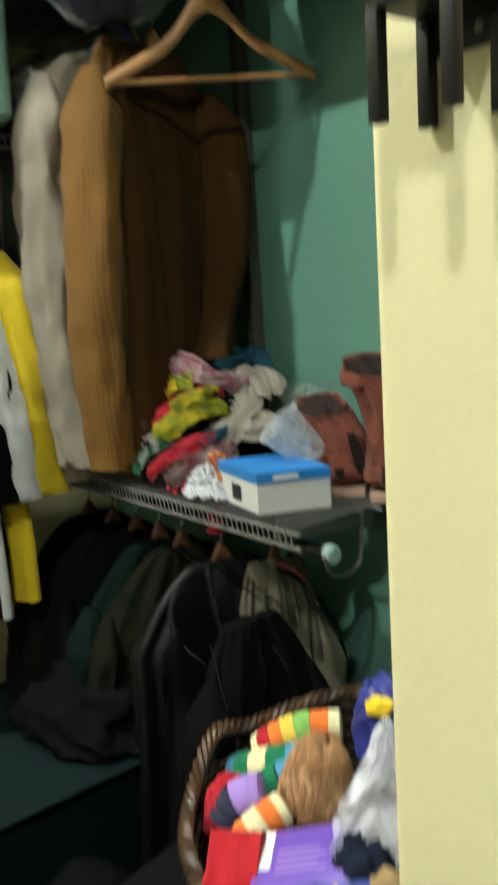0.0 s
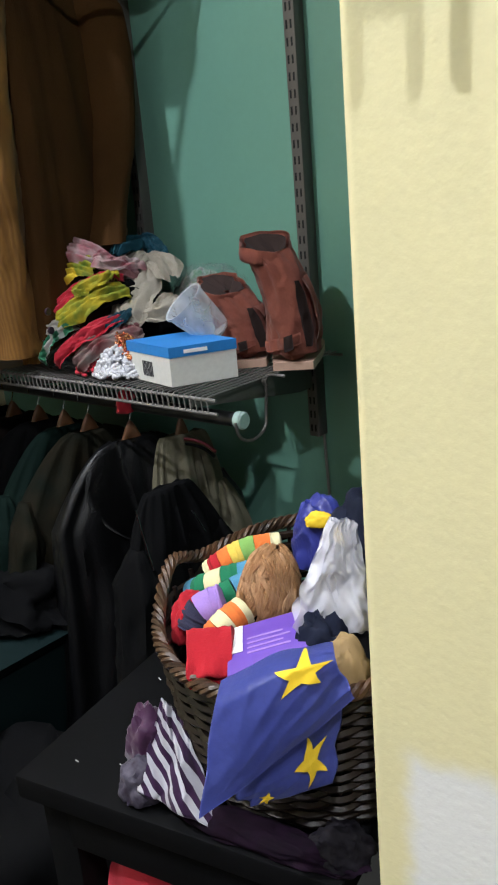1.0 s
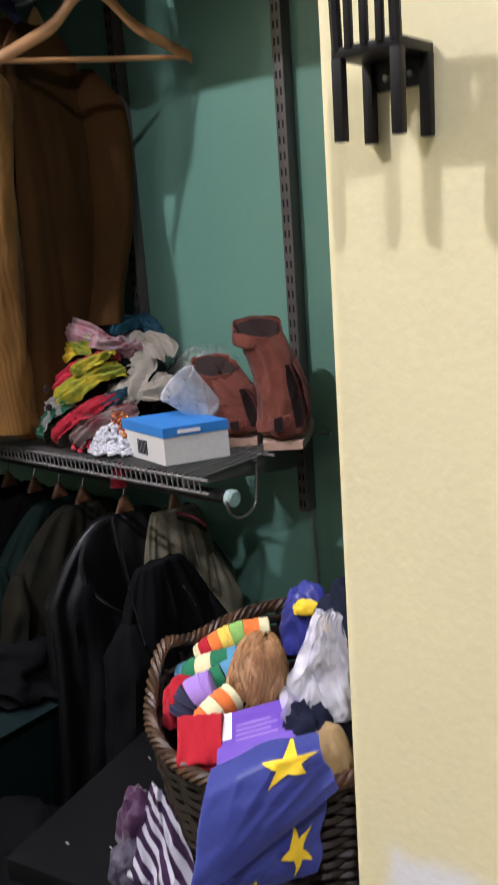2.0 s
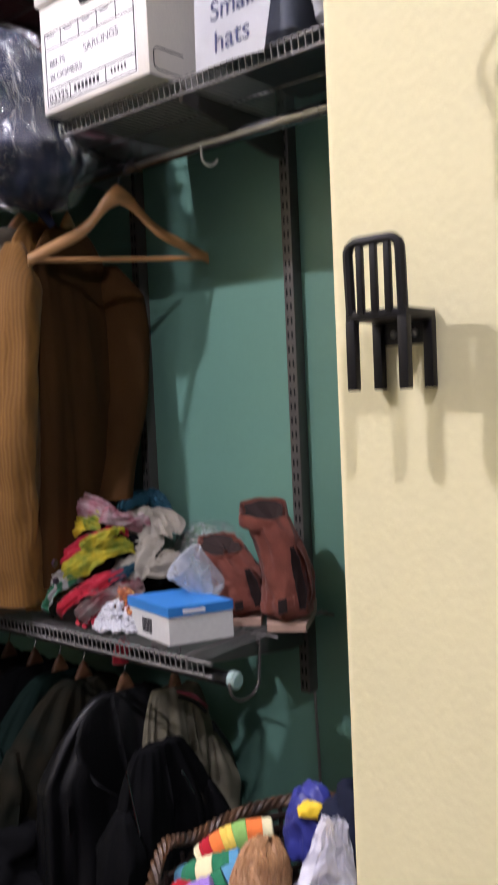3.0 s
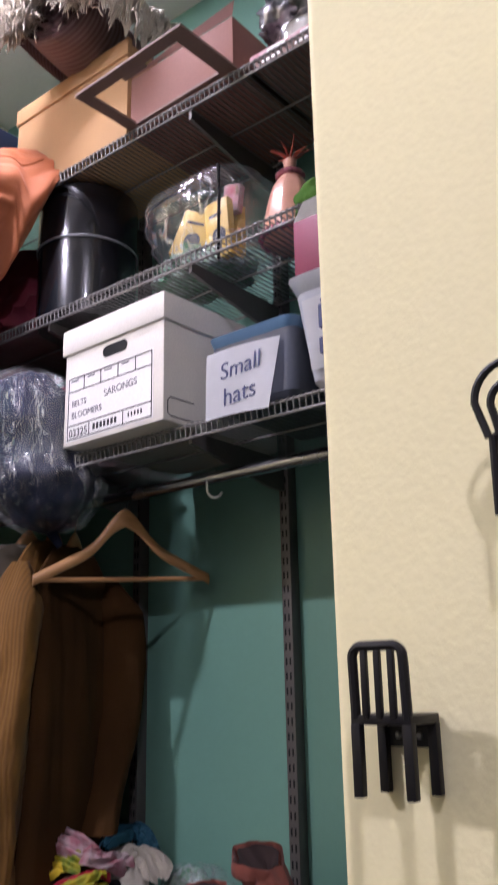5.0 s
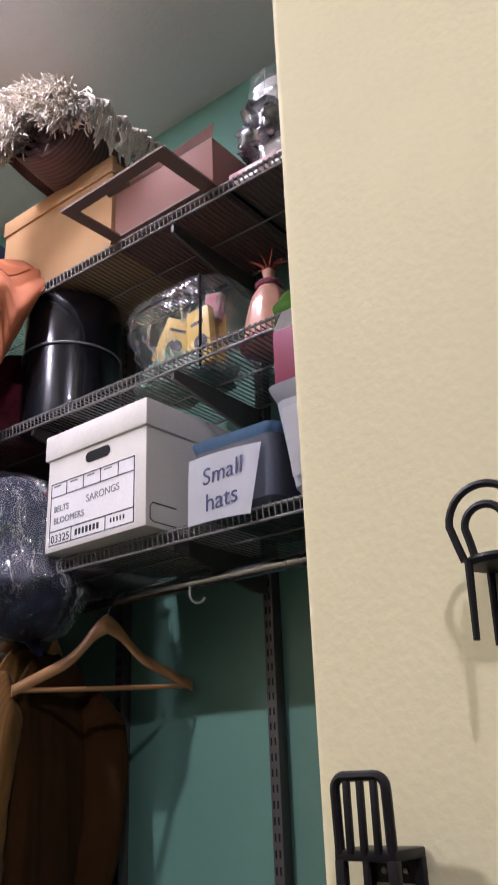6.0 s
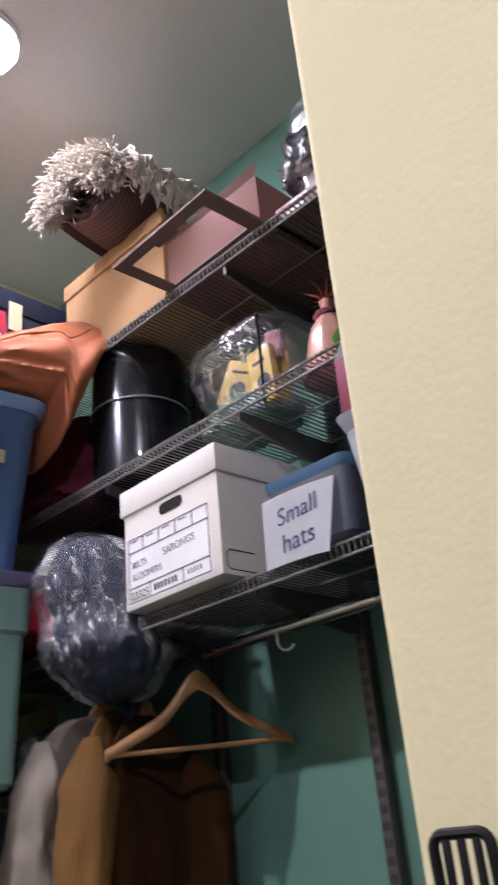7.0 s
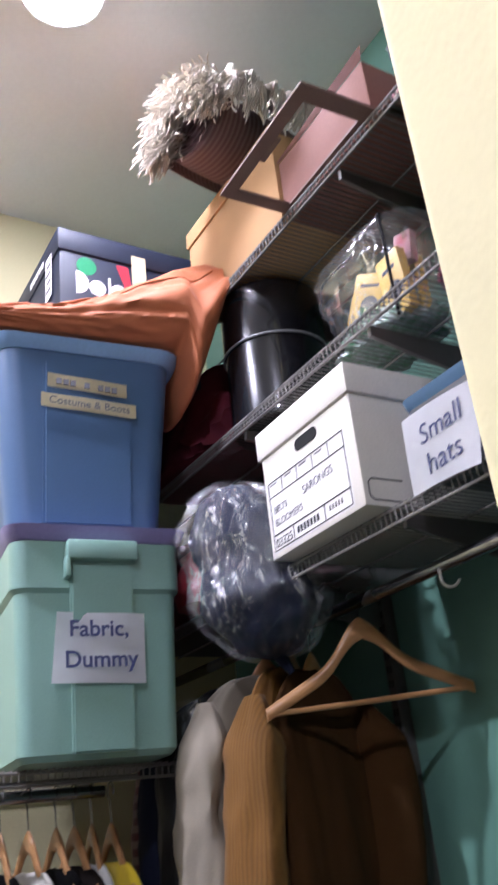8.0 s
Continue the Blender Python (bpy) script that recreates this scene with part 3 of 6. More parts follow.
def jacket(name, label, m, body_mat, length=0.75, half=0.205, thick=0.055, sleeve=0.62, seed=1.0, collar=None, sleeve_mat=None, buttons=None, flare=0.02, group="", puff=1.0, sides=(-1, 1), arm=(0.062, 0.044), bend=0.0, swing=0.05, slope=0.085, pleat=0.0):
    """A jacket on a hanger. Origin at the neck; width along local y, face to +x."""
    t = thing(name, label, "garment", m, group)

    def prof(v):
        z = -length * v
        s = min(1.0, v * length / slope)
        hw = 0.055 + (half - 0.055) * s ** 0.75 - 0.018 * math.sin(min(1, v * 1.2) * math.pi) + flare * v
        th = thick * (0.35 + 0.65 * min(1, v * length / 0.22)) + 0.012 * v
        zz = z if s >= 1 else -slope * s ** (1.6 if slope < 0.1 else 1.2)
        return zz, hw, th

    def fn(u, v):
        zz, hw, th = prof(v)
        a = 2 * math.pi * u
        cy, sx = math.cos(a), math.sin(a)
        fold = 0.016 * fbm(seed + cy * 2.2, seed + sx * 2, zz * 2.2) + 0.010 * (1 - 2 * abs(noise.noise(Vector((cy * 5 + seed, sx * 3, zz * 1.6)))))
        fold *= min(1, v * 6) * puff
        fold += pleat * (abs(math.sin(5 * a + seed + 2.0 * noise.noise(Vector((seed, a, zz * 1.5))))) - 0.5) * min(1, max(0, v - 0.12) * 3)
        return Vector((math.copysign(abs(sx) ** 0.8, sx) * (th + fold), cy * (hw + 0.4 * fold), zz + 0.006 * noise.noise(Vector((cy * 3, sx * 3, seed)))))
    def drop(s):
        return sleeve[s > 0] if isinstance(sleeve, tuple) else sleeve
    bm = bm_new(); sheet(bm, fn, 80, 48, close_u=True)
    bmesh.ops.holes_fill(bm, edges=[e for e in bm.edges if e.is_boundary], sides=0)
    part("body", bm, body_mat, t, angle=80)
    for s in sides:
        bm = bm_new()

        def sl(u, v, s=s):
            a = 2 * math.pi * u
            z = -0.075 - 0.75 * (slope - 0.085) - drop(s) * v
            y = s * (half - 0.012 + 0.055 * math.sin(min(1, v * 1.3) * math.pi / 2) - (0.02 + bend) * v * v)
            x = 0.012 + swing * v * v
            r = (arm[0] + (arm[1] - arm[0]) * v) * (1 + 2.2 * bend * math.sin(math.pi * min(1, 0.15 + v)))
            k = 0.010 * fbm(seed * 3 + math.cos(a) * 1.5, math.sin(a) * 1.5 + s * 9, z * 5) + 0.005 * (1 - 2 * abs(noise.noise(Vector((math.cos(a) * 2, math.sin(a) * 2 + seed, z * 14)))))
            k *= puff
            cap = min(1, 0.3 + v * 7)
            return Vector((x + math.sin(a) * (r + k) * 1.05 * cap, y + math.cos(a) * (r * 0.78 + k) * cap, z + (0.02 * (1 - cap))))
        sheet(bm, sl, 28, 36, close_u=True)
        bmesh.ops.holes_fill(bm, edges=[e for e in bm.edges if e.is_boundary], sides=0)
        ob = part("sleeve", bm, sleeve_mat or body_mat, t, angle=80)
        if buttons:
            for k in range(2):
                b2 = bm_new(); tube(b2, [(0.0, 0, 0), (0.005, 0, 0)], 0.008, 12)
                bo = part("button", b2, buttons, ob, "small round cuff button")
                bo.matrix_basis = pose(0.06 + 0.042, s * (half + 0.018), -0.075 - drop(s) * (0.88 + 0.05 * k))
    if collar:
        for s in (-1, 1):
            bm = bm_new()

            def lp(u, v, s=s):
                z = 0.012 - 0.30 * u
                w = 0.018 + 0.085 * math.sin(min(1, u * 1.15 + 0.12) * math.pi) ** 0.8
                y = s * (0.045 - 0.03 * u + w * v)
                zz, hw, th = prof(min(1, max(0.0, -z / length)))
                return Vector((th * 0.95 + 0.018 - 0.012 * v + 0.004 * noise.noise(Vector((u * 4, v * 4, seed))), y, z - 0.03 * v * (1 - u)))
            sheet(bm, lp, 20, 8, thick=0.004)
            part("lapel", bm, collar, t, angle=80)
    return t

# ---- partition: chair-shaped hooks and the bare patch ----
def chair_hook(m):
    """A toy chair whose seat meets the wall; x along the wall, y into it, z up from the leg tips."""
    t = thing("chair_hook", "small black chair-shaped coat hook on the yellow wall", "wall hook", m, "chair hooks")
    W2, seat, top, dep = 0.0235, 0.060, 0.1165, 0.0445
    bm = bm_new()
    r = 0.009
    arc = [(-W2, -0.001, seat)] + [(-W2 + r - r * math.cos(a), -0.003, top - r + r * math.sin(a)) for a in (k * math.pi / 10 for k in range(6))]
    arc += [(W2 - r + r * math.sin(a), -0.003, top - r + r * math.cos(a)) for a in (k * math.pi / 10 for k in range(6))] + [(W2, -0.001, seat)]
    tube(bm, arc, 0.0042, 8)
    part("back_frame", bm, BLACK_PLASTIC, t)
    for x in (-0.0125, 0.0, 0.0125):
        bm = bm_new(); box(bm, x - 0.0028, x + 0.0028, -0.0055, -0.0005, seat, top - 0.002, 0.001)
        part("slat", bm, BLACK_PLASTIC, t)
    bm = bm_new(); box(bm, -W2 - 0.004, W2 + 0.004, -0.004, dep, seat - 0.005, seat + 0.003, 0.0015)
    part("seat", bm, BLACK_PLASTIC, t)
    for x in (-W2, W2):
        for y in (0.0, dep - 0.004):
            bm = bm_new(); box(bm, x - 0.0042, x + 0.0042, y - 0.004, y + 0.004, 0, seat - 0.004, 0.001)
            part("leg", bm, BLACK_PLASTIC, t)
    bm = bm_new(); box(bm, -W2 + 0.004, W2 - 0.004, dep - 0.003, dep + 0.002, seat - 0.024, seat - 0.005)
    pl = part("mounting_plate", bm, BLACK_PLASTIC, t)
    for x in (-0.010, 0.010):
        bm = bm_new(); tube(bm, [(x, dep - 0.0045, seat - 0.015), (x, dep - 0.003, seat - 0.015)], [0.002, 0.0032], 12)
        part("screw", bm, SCREW, pl, "small metal screw")


chair_hook(pose(-0.2895, 0.356, 1.5755))


def bentwood_hook(m):
    t = thing("chair_hook", "small black hook shaped like a bentwood chair", "wall hook", m, "chair hooks")
    W2, seat, top, dep = 0.024, 0.062, 0.121, 0.046
    for nm, w, h in (("back_hoop", W2 + 0.006, top), ("inner_hoop", W2 - 0.007, top - 0.017)):
        bm = bm_new()
        pts = [(-w * 0.72, 0, seat), (-w * 0.86, -0.001, seat + 0.014)] + [(-w * math.cos(a), -0.002, h - w + w * math.sin(a)) for a in (k * math.pi / 14 for k in range(15))] + [(w * 0.86, -0.001, seat + 0.014), (w * 0.72, 0, seat)]
        tube(bm, pts, 0.0034, 8)
        part(nm, bm, BLACK_PLASTIC, t)
    bm = bm_new(); lathe(bm, [(0.026, seat - 0.004), (0.028, seat), (0.027, seat + 0.003)], 24, cy=0.021)
    part("seat", bm, BLACK_PLASTIC, t)
    for x, y in ((-0.02, 0), (0.02, 0), (-0.02, dep - 0.004), (0.02, dep - 0.004)):
        bm = bm_new(); tube(bm, [(x, y, 0), (x * 0.92, y, seat)], [0.0028, 0.0036], 8)
        part("leg", bm, BLACK_PLASTIC, t)


bentwood_hook(pose(-0.157, 0.356, 1.785))

# ---- storage shelf: record box, hat bins ----
rb = thing("record_box", "white cardboard record box with a lift-off lid and printed label", "box", pose(-1.428, 0.930, Z_A + 0.004, 0, 0, -1.5))
bm = bm_new(); box(bm, 0, 0.330, 0, 0.375, 0, 0.265, 0.004)
bd = part("body", bm, WHITE_CARD, rb)
bm = bm_new(); box(bm, -0.007, 0.337, -0.007, 0.382, 0.222, 0.285, 0.004)
part("lid", bm, WHITE_CARD, rb, "white cardboard lift-off lid")
# A black oval on the card stands for the shade in the hand hole.
bm = bm_new()
a = [(0.013 * math.cos(k * math.pi / 8 + math.pi / 2) - 0.028, 0.013 * math.sin(k * math.pi / 8 + math.pi / 2)) for k in range(9)]
a += [(0.013 * math.cos(k * math.pi / 8 - math.pi / 2) + 0.028, 0.013 * math.sin(k * math.pi / 8 - math.pi / 2)) for k in range(9)]
prism(bm, a, 0, 0.0012)
hh = part("hand_hole_shade", bm, SLOT, bd, "dark oval patch for the shade in the hand hole")
hh.matrix_basis = pose(0.175, -0.0002, 0.198, 90, 0, 0)


def line_box(parent, x0, x1, z0, z1, y, w=0.0022, material=INK, name="printed_line"):
    bm = bm_new()
    for q in ((x0, x1, z0, z0 + w), (x0, x1, z1 - w, z1), (x0, x0 + w, z0 + w, z1 - w), (x1 - w, x1, z0 + w, z1 - w)):
        box(bm, q[0], q[1], y - 0.0006, y, q[2], q[3])
    part(name, bm, material, parent, smooth=False)


def bar(parent, x0, x1, z0, z1, y, material=INK, name="printed_bar"):
    bm = bm_new(); box(bm, x0, x1, y - 0.0006, y + 0.0002, z0, z1)
    return part(name, bm, material, parent, smooth=False)


bm = bm_new(); box(bm, 0.012, 0.300, -0.0004, 0.0002, 0.010, 0.165)
part("printed_panel", bm, WHITE_FACE, bd, "white printed label panel")
line_box(bd, 0.016, 0.296, 0.014, 0.162, -0.0008)
bar(bd, 0.018, 0.294, 0.128, 0.130, -0.0008)
bar(bd, 0.018, 0.294, 0.046, 0.0485, -0.0008)
for x in (0.07, 0.128, 0.186, 0.243):
    bar(bd, x, x + 0.002, 0.130, 0.160, -0.0008)
    bar(bd, x - 0.045, x - 0.02, 0.153, 0.156, -0.0008, PENCIL)
for x in (0.092, 0.205):
    bar(bd, x, x + 0.002, 0.016, 0.046, -0.0008)
writing("printed_number", "03325", 0.026, INK, bd, pose(0.055, -0.001, 0.028, 90, 0, 0))
for k in range(7):
    bar(bd, 0.106 + 0.012 * k, 0.113 + 0.012 * k, 0.024, 0.038, -0.0008)
for k in range(5):
    bar(bd, 0.222 + 0.010 * k, 0.226 + 0.010 * k, 0.028, 0.038, -0.0008)
writing("handwriting", "SARONGS", 0.024, PENCIL, bd, pose(0.195, -0.001, 0.102, 90, -2, 0))
writing("handwriting", "BELTS", 0.020, PENCIL, bd, pose(0.055, -0.001, 0.098, 90, 0, 0))
writing("handwriting", "BLOOMERS", 0.021, PENCIL, bd, pose(0.082, -0.001, 0.070, 90, 0, 0))
# rounded outline printed on the end, by the next bin
bm = bm_new()
o = [(0.3306, 0.09, 0.012), (0.3306, 0.022, 0.012), (0.3306, 0.012, 0.018), (0.3306, 0.012, 0.045), (0.3306, 0.02, 0.053), (0.3306, 0.09, 0.053)]
tube(bm, o, 0.0012, 6)
part("printed_outline", bm, INK, bd)


def tapered(bm, w0, d0, w1, d1, h, r=0.03, seg=6, z0=0.0, wall=0.0, x=0, y=0):
    """A rounded tub, open at the top, centred on x, y."""
    def ring(w, d, rr):
        pts = []
        for cx, cy, a0 in ((w / 2 - rr, d / 2 - rr, 0), (-w / 2 + rr, d / 2 - rr, 90), (-w / 2 + rr, -d / 2 + rr, 180), (w / 2 - rr, -d / 2 + rr, 270)):
            for k in range(seg + 1):
                a = radians(a0 + 90 * k / seg)
                pts.append((x + cx + rr * math.cos(a), y + cy + rr * math.sin(a)))
        return pts
    spec = [(w0 - 0.02, d0 - 0.02, z0), (w0, d0, z0 + 0.012), (w1, d1, z0 + h)]
    if wall:
        spec += [(w1 - 2 * wall, d1 - 2 * wall, z0 + h), (w0 - 2 * wall, d0 - 2 * wall, z0 + 0.016)]
    rings = [[bm.verts.new((px, py, z)) for px, py in ring(w, d, r)] for w, d, z in spec]
    n = len(rings[0])
    for a, b in zip(rings, rings[1:]):
        for k in range(n):
            bm.faces.new((a[k], a[(k + 1) % n], b[(k + 1) % n], b[k]))
    bm.faces.new(list(reversed(rings[0])))
    bm.faces.new(rings[-1])


hb = thing("hat_bin", "smoky grey plastic bin with blue lid and handwritten note", "storage bin", pose(-0.898, 1.115, Z_A + 0.004))
bm = bm_new(); tapered(bm, 0.195, 0.29, 0.212, 0.31, 0.135, 0.02)
part("body", bm, GREY_TUB, hb)
bm = bm_new(); tapered(bm, 0.215, 0.318, 0.222, 0.326, 0.026, 0.025, z0=0.130)
part("lid", bm, LID_BLUE, hb, "steel blue snap-on lid")
bm = bm_new()


def note_fn(u, v):
    x = -0.108 + 0.187 * u - 0.028 * u * v
    z = 0.122 - 0.14 * v + 0.004 * math.sin(u * 3) - 0.006 * u
    return Vector((x, -0.1625 - 0.004 * v - 0.0008 * math.sin(u * 5 + v * 3), z))


sheet(bm, note_fn, 16, 12, thick=0.0006)
nt = part("paper_note", bm, PAPER, hb, "white paper note in blue marker")
writing("handwriting", "Small", 0.050, BLUEINK, nt, pose(-0.020, -0.1649, 0.078, 90, -4, 0), shear=0.15, bold=-0.0002)
writing("handwriting", "hats", 0.052, BLUEINK, nt, pose(-0.022, -0.1664, 0.022, 90, -4, 0), shear=0.1, bold=-0.0002)

cb = thing("clear_bin", "frosted clear plastic bin with a white lid and note", "storage bin", pose(-0.615, 1.13, Z_A + 0.004))
bm = bm_new(); tapered(bm, 0.30, 0.33, 0.345, 0.36, 0.185, 0.03)
part("body", bm, CLEAR_TUB, cb)
bm = bm_new(); tapered(bm, 0.352, 0.37, 0.372, 0.385, 0.035, 0.035, z0=0.182)
part("lid", bm, CLEAR_TUB, cb, "white snap-on lid")
bm = bm_new(); sheet(bm, lambda u, v: Vector((-0.145 + 0.2 * u + 0.006 * v, -0.186 + 0.016 * v - 0.003 * math.sin(u * 7), 0.165 - 0.135 * v)), 14, 10, thick=0.0006)
nt = part("paper_note", bm, PAPER, cb, "white paper note with marker strokes")
for x, z, w, h in ((-0.105, 0.10, 0.008, 0.045), (-0.085, 0.105, 0.008, 0.045), (-0.10, 0.148, 0.025, 0.008), (-0.105, 0.05, 0.007, 0.03), (-0.092, 0.05, 0.007, 0.03)):
    bm = bm_new(); box(bm, x, x + w, -0.1915, -0.1865 + (0.15 - z) * 0.1, z, z + h)
    part("ink_stroke", bm, BLUEINK, nt, smooth=False)


# ---- end wall: shelf, tubs, bag and box ----
es = thing("wire_shelf", "wide grey wire shelf on the end wall under the tubs", "shelf", pose(END_X, -0.5, 1.842), "wire shelves")
bm = bm_new(); tube(bm, [(0.004, 0, 0), (0.556, 0, 0), (0.560, 0, -0.004), (0.558, 0, -0.028)], 0.0017, 5)
me = mesh("deck_wire", bm, WIRE)
for i in range(92):
    ob = new("deck_wire", me); ob.parent = es; ob.location = (0, 0.01 + i * 0.0148, 0)
for nm, xx, zz in (("front_rail", 0.556, -0.0055), ("lip_rail", 0.5555, -0.029), ("middle_rail", 0.31, -0.0055), ("back_rail", 0.012, -0.0055)):
    bm = bm_new(); tube(bm, [(xx, 0, zz), (xx, 1.37, zz)], 0.0034, 8)
    part(nm, bm, WIRE, es)
for yy in (0.2, 0.95):
    bm = bm_new(); tube(bm, [(0.0, yy, -0.26), (0.52, yy, -0.012)], 0.007, 8)
    part("brace", bm, WIRE, es)
er = thing("clothes_rod", "chrome clothes rod under the end wall shelf", "clothes rod", pose(-1.95, -0.5, 1.800))
bm = bm_new(); tube(bm, [(0, 0, 0), (0, 1.25, 0)], 0.0125, 14)
part("rod", bm, CHROME, er)
for yy in (0.25, 1.0):
    bm = bm_new(); tube(bm, [(0, yy, 0.034), (0, yy, 0.010)], 0.004, 8)
    part("hanger_clip", bm, WIRE, er)


def storage_tub(m, body, rim, label, note, blue):
    """Short end to +x. Origin at the base centre; x depth, y width."""
    t = thing("storage_tub", label, "storage tub", m)
    D = 0.58
    if blue:
        H, w0, w1 = 0.445, 0.350, 0.428
        bm = bm_new(); tapered(bm, D - 0.07, w0, D, w1, H, 0.055, 8)
        b = part("body", bm, body, t)
        bm = bm_new(); tapered(bm, D + 0.026, w1 + 0.048, D + 0.040, w1 + 0.062, 0.032, 0.075, 8, z0=H - 0.014)
        part("rim", bm, rim, t, "lighter blue rolled rim")
        sl = (w1 - w0) / 2
        # proud centre panel with a hand hold
        bm = bm_new()
        f = lambda z: D / 2 - 0.035 * (1 - z / H) + 0.007
        for (y0, y1, z0, z1) in ((-0.105, 0.105, 0.012, 0.405),):
            a = [bm.verts.new(q) for q in ((f(z0), y0 * 0.96, z0), (f(z0), y1 * 0.96, z0), (f(z1), y1, z1), (f(z1), y0, z1))]
            c = [bm.verts.new((v.co.x - 0.03, v.co.y, v.co.z)) for v in a]
            bm.faces.new(a)
            for i in range(4):
                bm.faces.new((a[i], a[(i + 1) % 4], c[(i + 1) % 4], c[i]))
        bmesh.ops.bevel(bm, geom=[e for e in bm.edges], offset=0.006, segments=2, affect="EDGES")
        part("end_panel", bm, body, b)
        for z, y0, y1, txt in ((0.342, -0.098, 0.088, ""), (0.292, -0.112, 0.110, "Costume & Boots")):
            bm = bm_new(); sheet(bm, lambda u, v: Vector((f(z) + 0.0125 - 0.003 * v - 0.001 * math.sin(u * 9), y0 + (y1 - y0) * u, z + 0.026 - 0.034 * v - 0.012 * u)), 14, 4, thick=0.0006)
            tp = part("tape_strip", bm, MASKING, b, "strip of tan masking tape")
            n = 0 if txt else 9
            if txt:
                writing("handwriting", txt, 0.026, PENCIL, tp, Matrix.Translation((f(z) + 0.0135, 0.0, z + 0.003)) @ pose(0, 0, 0, 90, 3, 90))
            for k in range(n):
                if k in (3, 5):
                    continue
                yy = y0 + 0.02 + (y1 - y0 - 0.04) * k / n
                bm = bm_new(); box(bm, f(z) + 0.0105, f(z) + 0.0136, yy, yy + 0.012, z - 0.001 - 0.012 * k / n, z + 0.013 - 0.012 * k / n)
                part("ink_stroke", bm, PENCIL, tp, smooth=False)
    else:
        H, w0, w1 = 0.445, 0.326, 0.358
        bm = bm_new(); tapered(bm, D - 0.03, w0, D - 0.005, w1, H, 0.03, 8)
        b = part("body", bm, body, t)
        # broad upper band
        bm = bm_new(); tapered(bm, D + 0.004, w1 + 0.010, D + 0.010, w1 + 0.014, 0.112, 0.034, 8, z0=0.325)
        part("upper_band", bm, body, b)
        bm = bm_new()
        f = lambda z: D / 2 - 0.015 * (1 - z / H)
        a = [bm.verts.new(q) for q in ((f(0.01), -0.06, 0.01), (f(0.01), 0.066, 0.01), (f(0.44) + 0.004, 0.072, 0.44), (f(0.44) + 0.004, -0.066, 0.44))]
        c = [bm.verts.new((v.co.x + 0.012, v.co.y, v.co.z)) for v in a]
        bm.faces.new(c)
        for i in range(4):
            bm.faces.new((a[i], a[(i + 1) % 4], c[(i + 1) % 4], c[i]))
        bmesh.ops.bevel(bm, geom=[e for e in bm.edges], offset=0.004, segments=2, affect="EDGES")
        part("end_panel", bm, body, b)
        bm = bm_new(); tapered(bm, D + 0.03, w1 + 0.034, D + 0.046, w1 + 0.046, 0.030, 0.04, 8, z0=H - 0.006)
        part("lid", bm, rim, t, "violet snap-on lid")
        bm = bm_new(); box(bm, D / 2 - 0.02, D / 2 + 0.034, -0.075, 0.078, 0.392, 0.436, 0.007)
        h = part("handle", bm, body, b)
        bm = bm_new(); box(bm, D / 2 - 0.01, D / 2 + 0.03, -0.078, -0.066, 0.355, 0.40, 0.004)
        part("latch", bm, body, h)
        bm = bm_new(); sheet(bm, lambda u, v: Vector((f(0.2) + 0.020 - 0.004 * v - 0.003 * math.sin(u * 6 + v * 2), -0.094 + 0.184 * u - 0.010 * (1 - u) * v, 0.285 - 0.142 * v - 0.005 * u)), 16, 12, thick=0.0006)
        nt = part("paper_note", bm, PAPER, b, "white paper note in dark marker")
        writing("handwriting", "Fabric,", 0.047, BLUEINK, nt, Matrix.Translation((f(0.2) + 0.0235, -0.008, 0.248)) @ pose(0, 0, 0, 90, 0, 90), bold=0.0007)
        writing("handwriting", "Dummy", 0.047, BLUEINK, nt, Matrix.Translation((f(0.2) + 0.0225, -0.004, 0.186)) @ pose(0, 0, 0, 90, 0, 90), bold=0.0007)
    return t


storage_tub(pose(-1.965, 0.680, 1.846, 0, 0, -6), GREEN_TUB, PURPLE_LID, "sage green plastic tub with violet lid and paper note", True, False)
storage_tub(pose(-1.965, 0.668, 2.319, 0, 0, -6), BLUE_TUB, BLUE_RIM, "blue plastic tub stacked on a green tub", True, True)

# shoe box with coloured shapes, on the blue tub
nb = thing("navy_box", "navy blue cardboard box with bright printed shapes", "box", pose(-1.80, 0.612, 2.79, 0, 0, 90))
# local x along the printed face, local y away from it
bm = bm_new(); box(bm, 0, 0.395, 0, 0.47, 0, 0.36, 0.003)
b = part("body", bm, NAVYBOX, nb)
bm = bm_new(); box(bm, -0.005, 0.400, -0.005, 0.475, 0.355, 0.425, 0.003)
part("lid", bm, NAVYBOX, nb, "navy cardboard lid")


def disc(parent, x, z, r, material, sx=1.0, half=False, name="printed_shape"):
    bm = bm_new()
    prism(bm, [(sx * r * math.cos(k * math.pi / 12), r * math.sin(k * math.pi / 12)) for k in range(13 if half else 24)], 0, 0.0008)
    ob = part(name, bm, material, parent)
    ob.matrix_basis = pose(x, 0, z, 90, 0, 0) @ (pose(0, 0, 0, 0, 0, -90) if half else Matrix())
    return ob


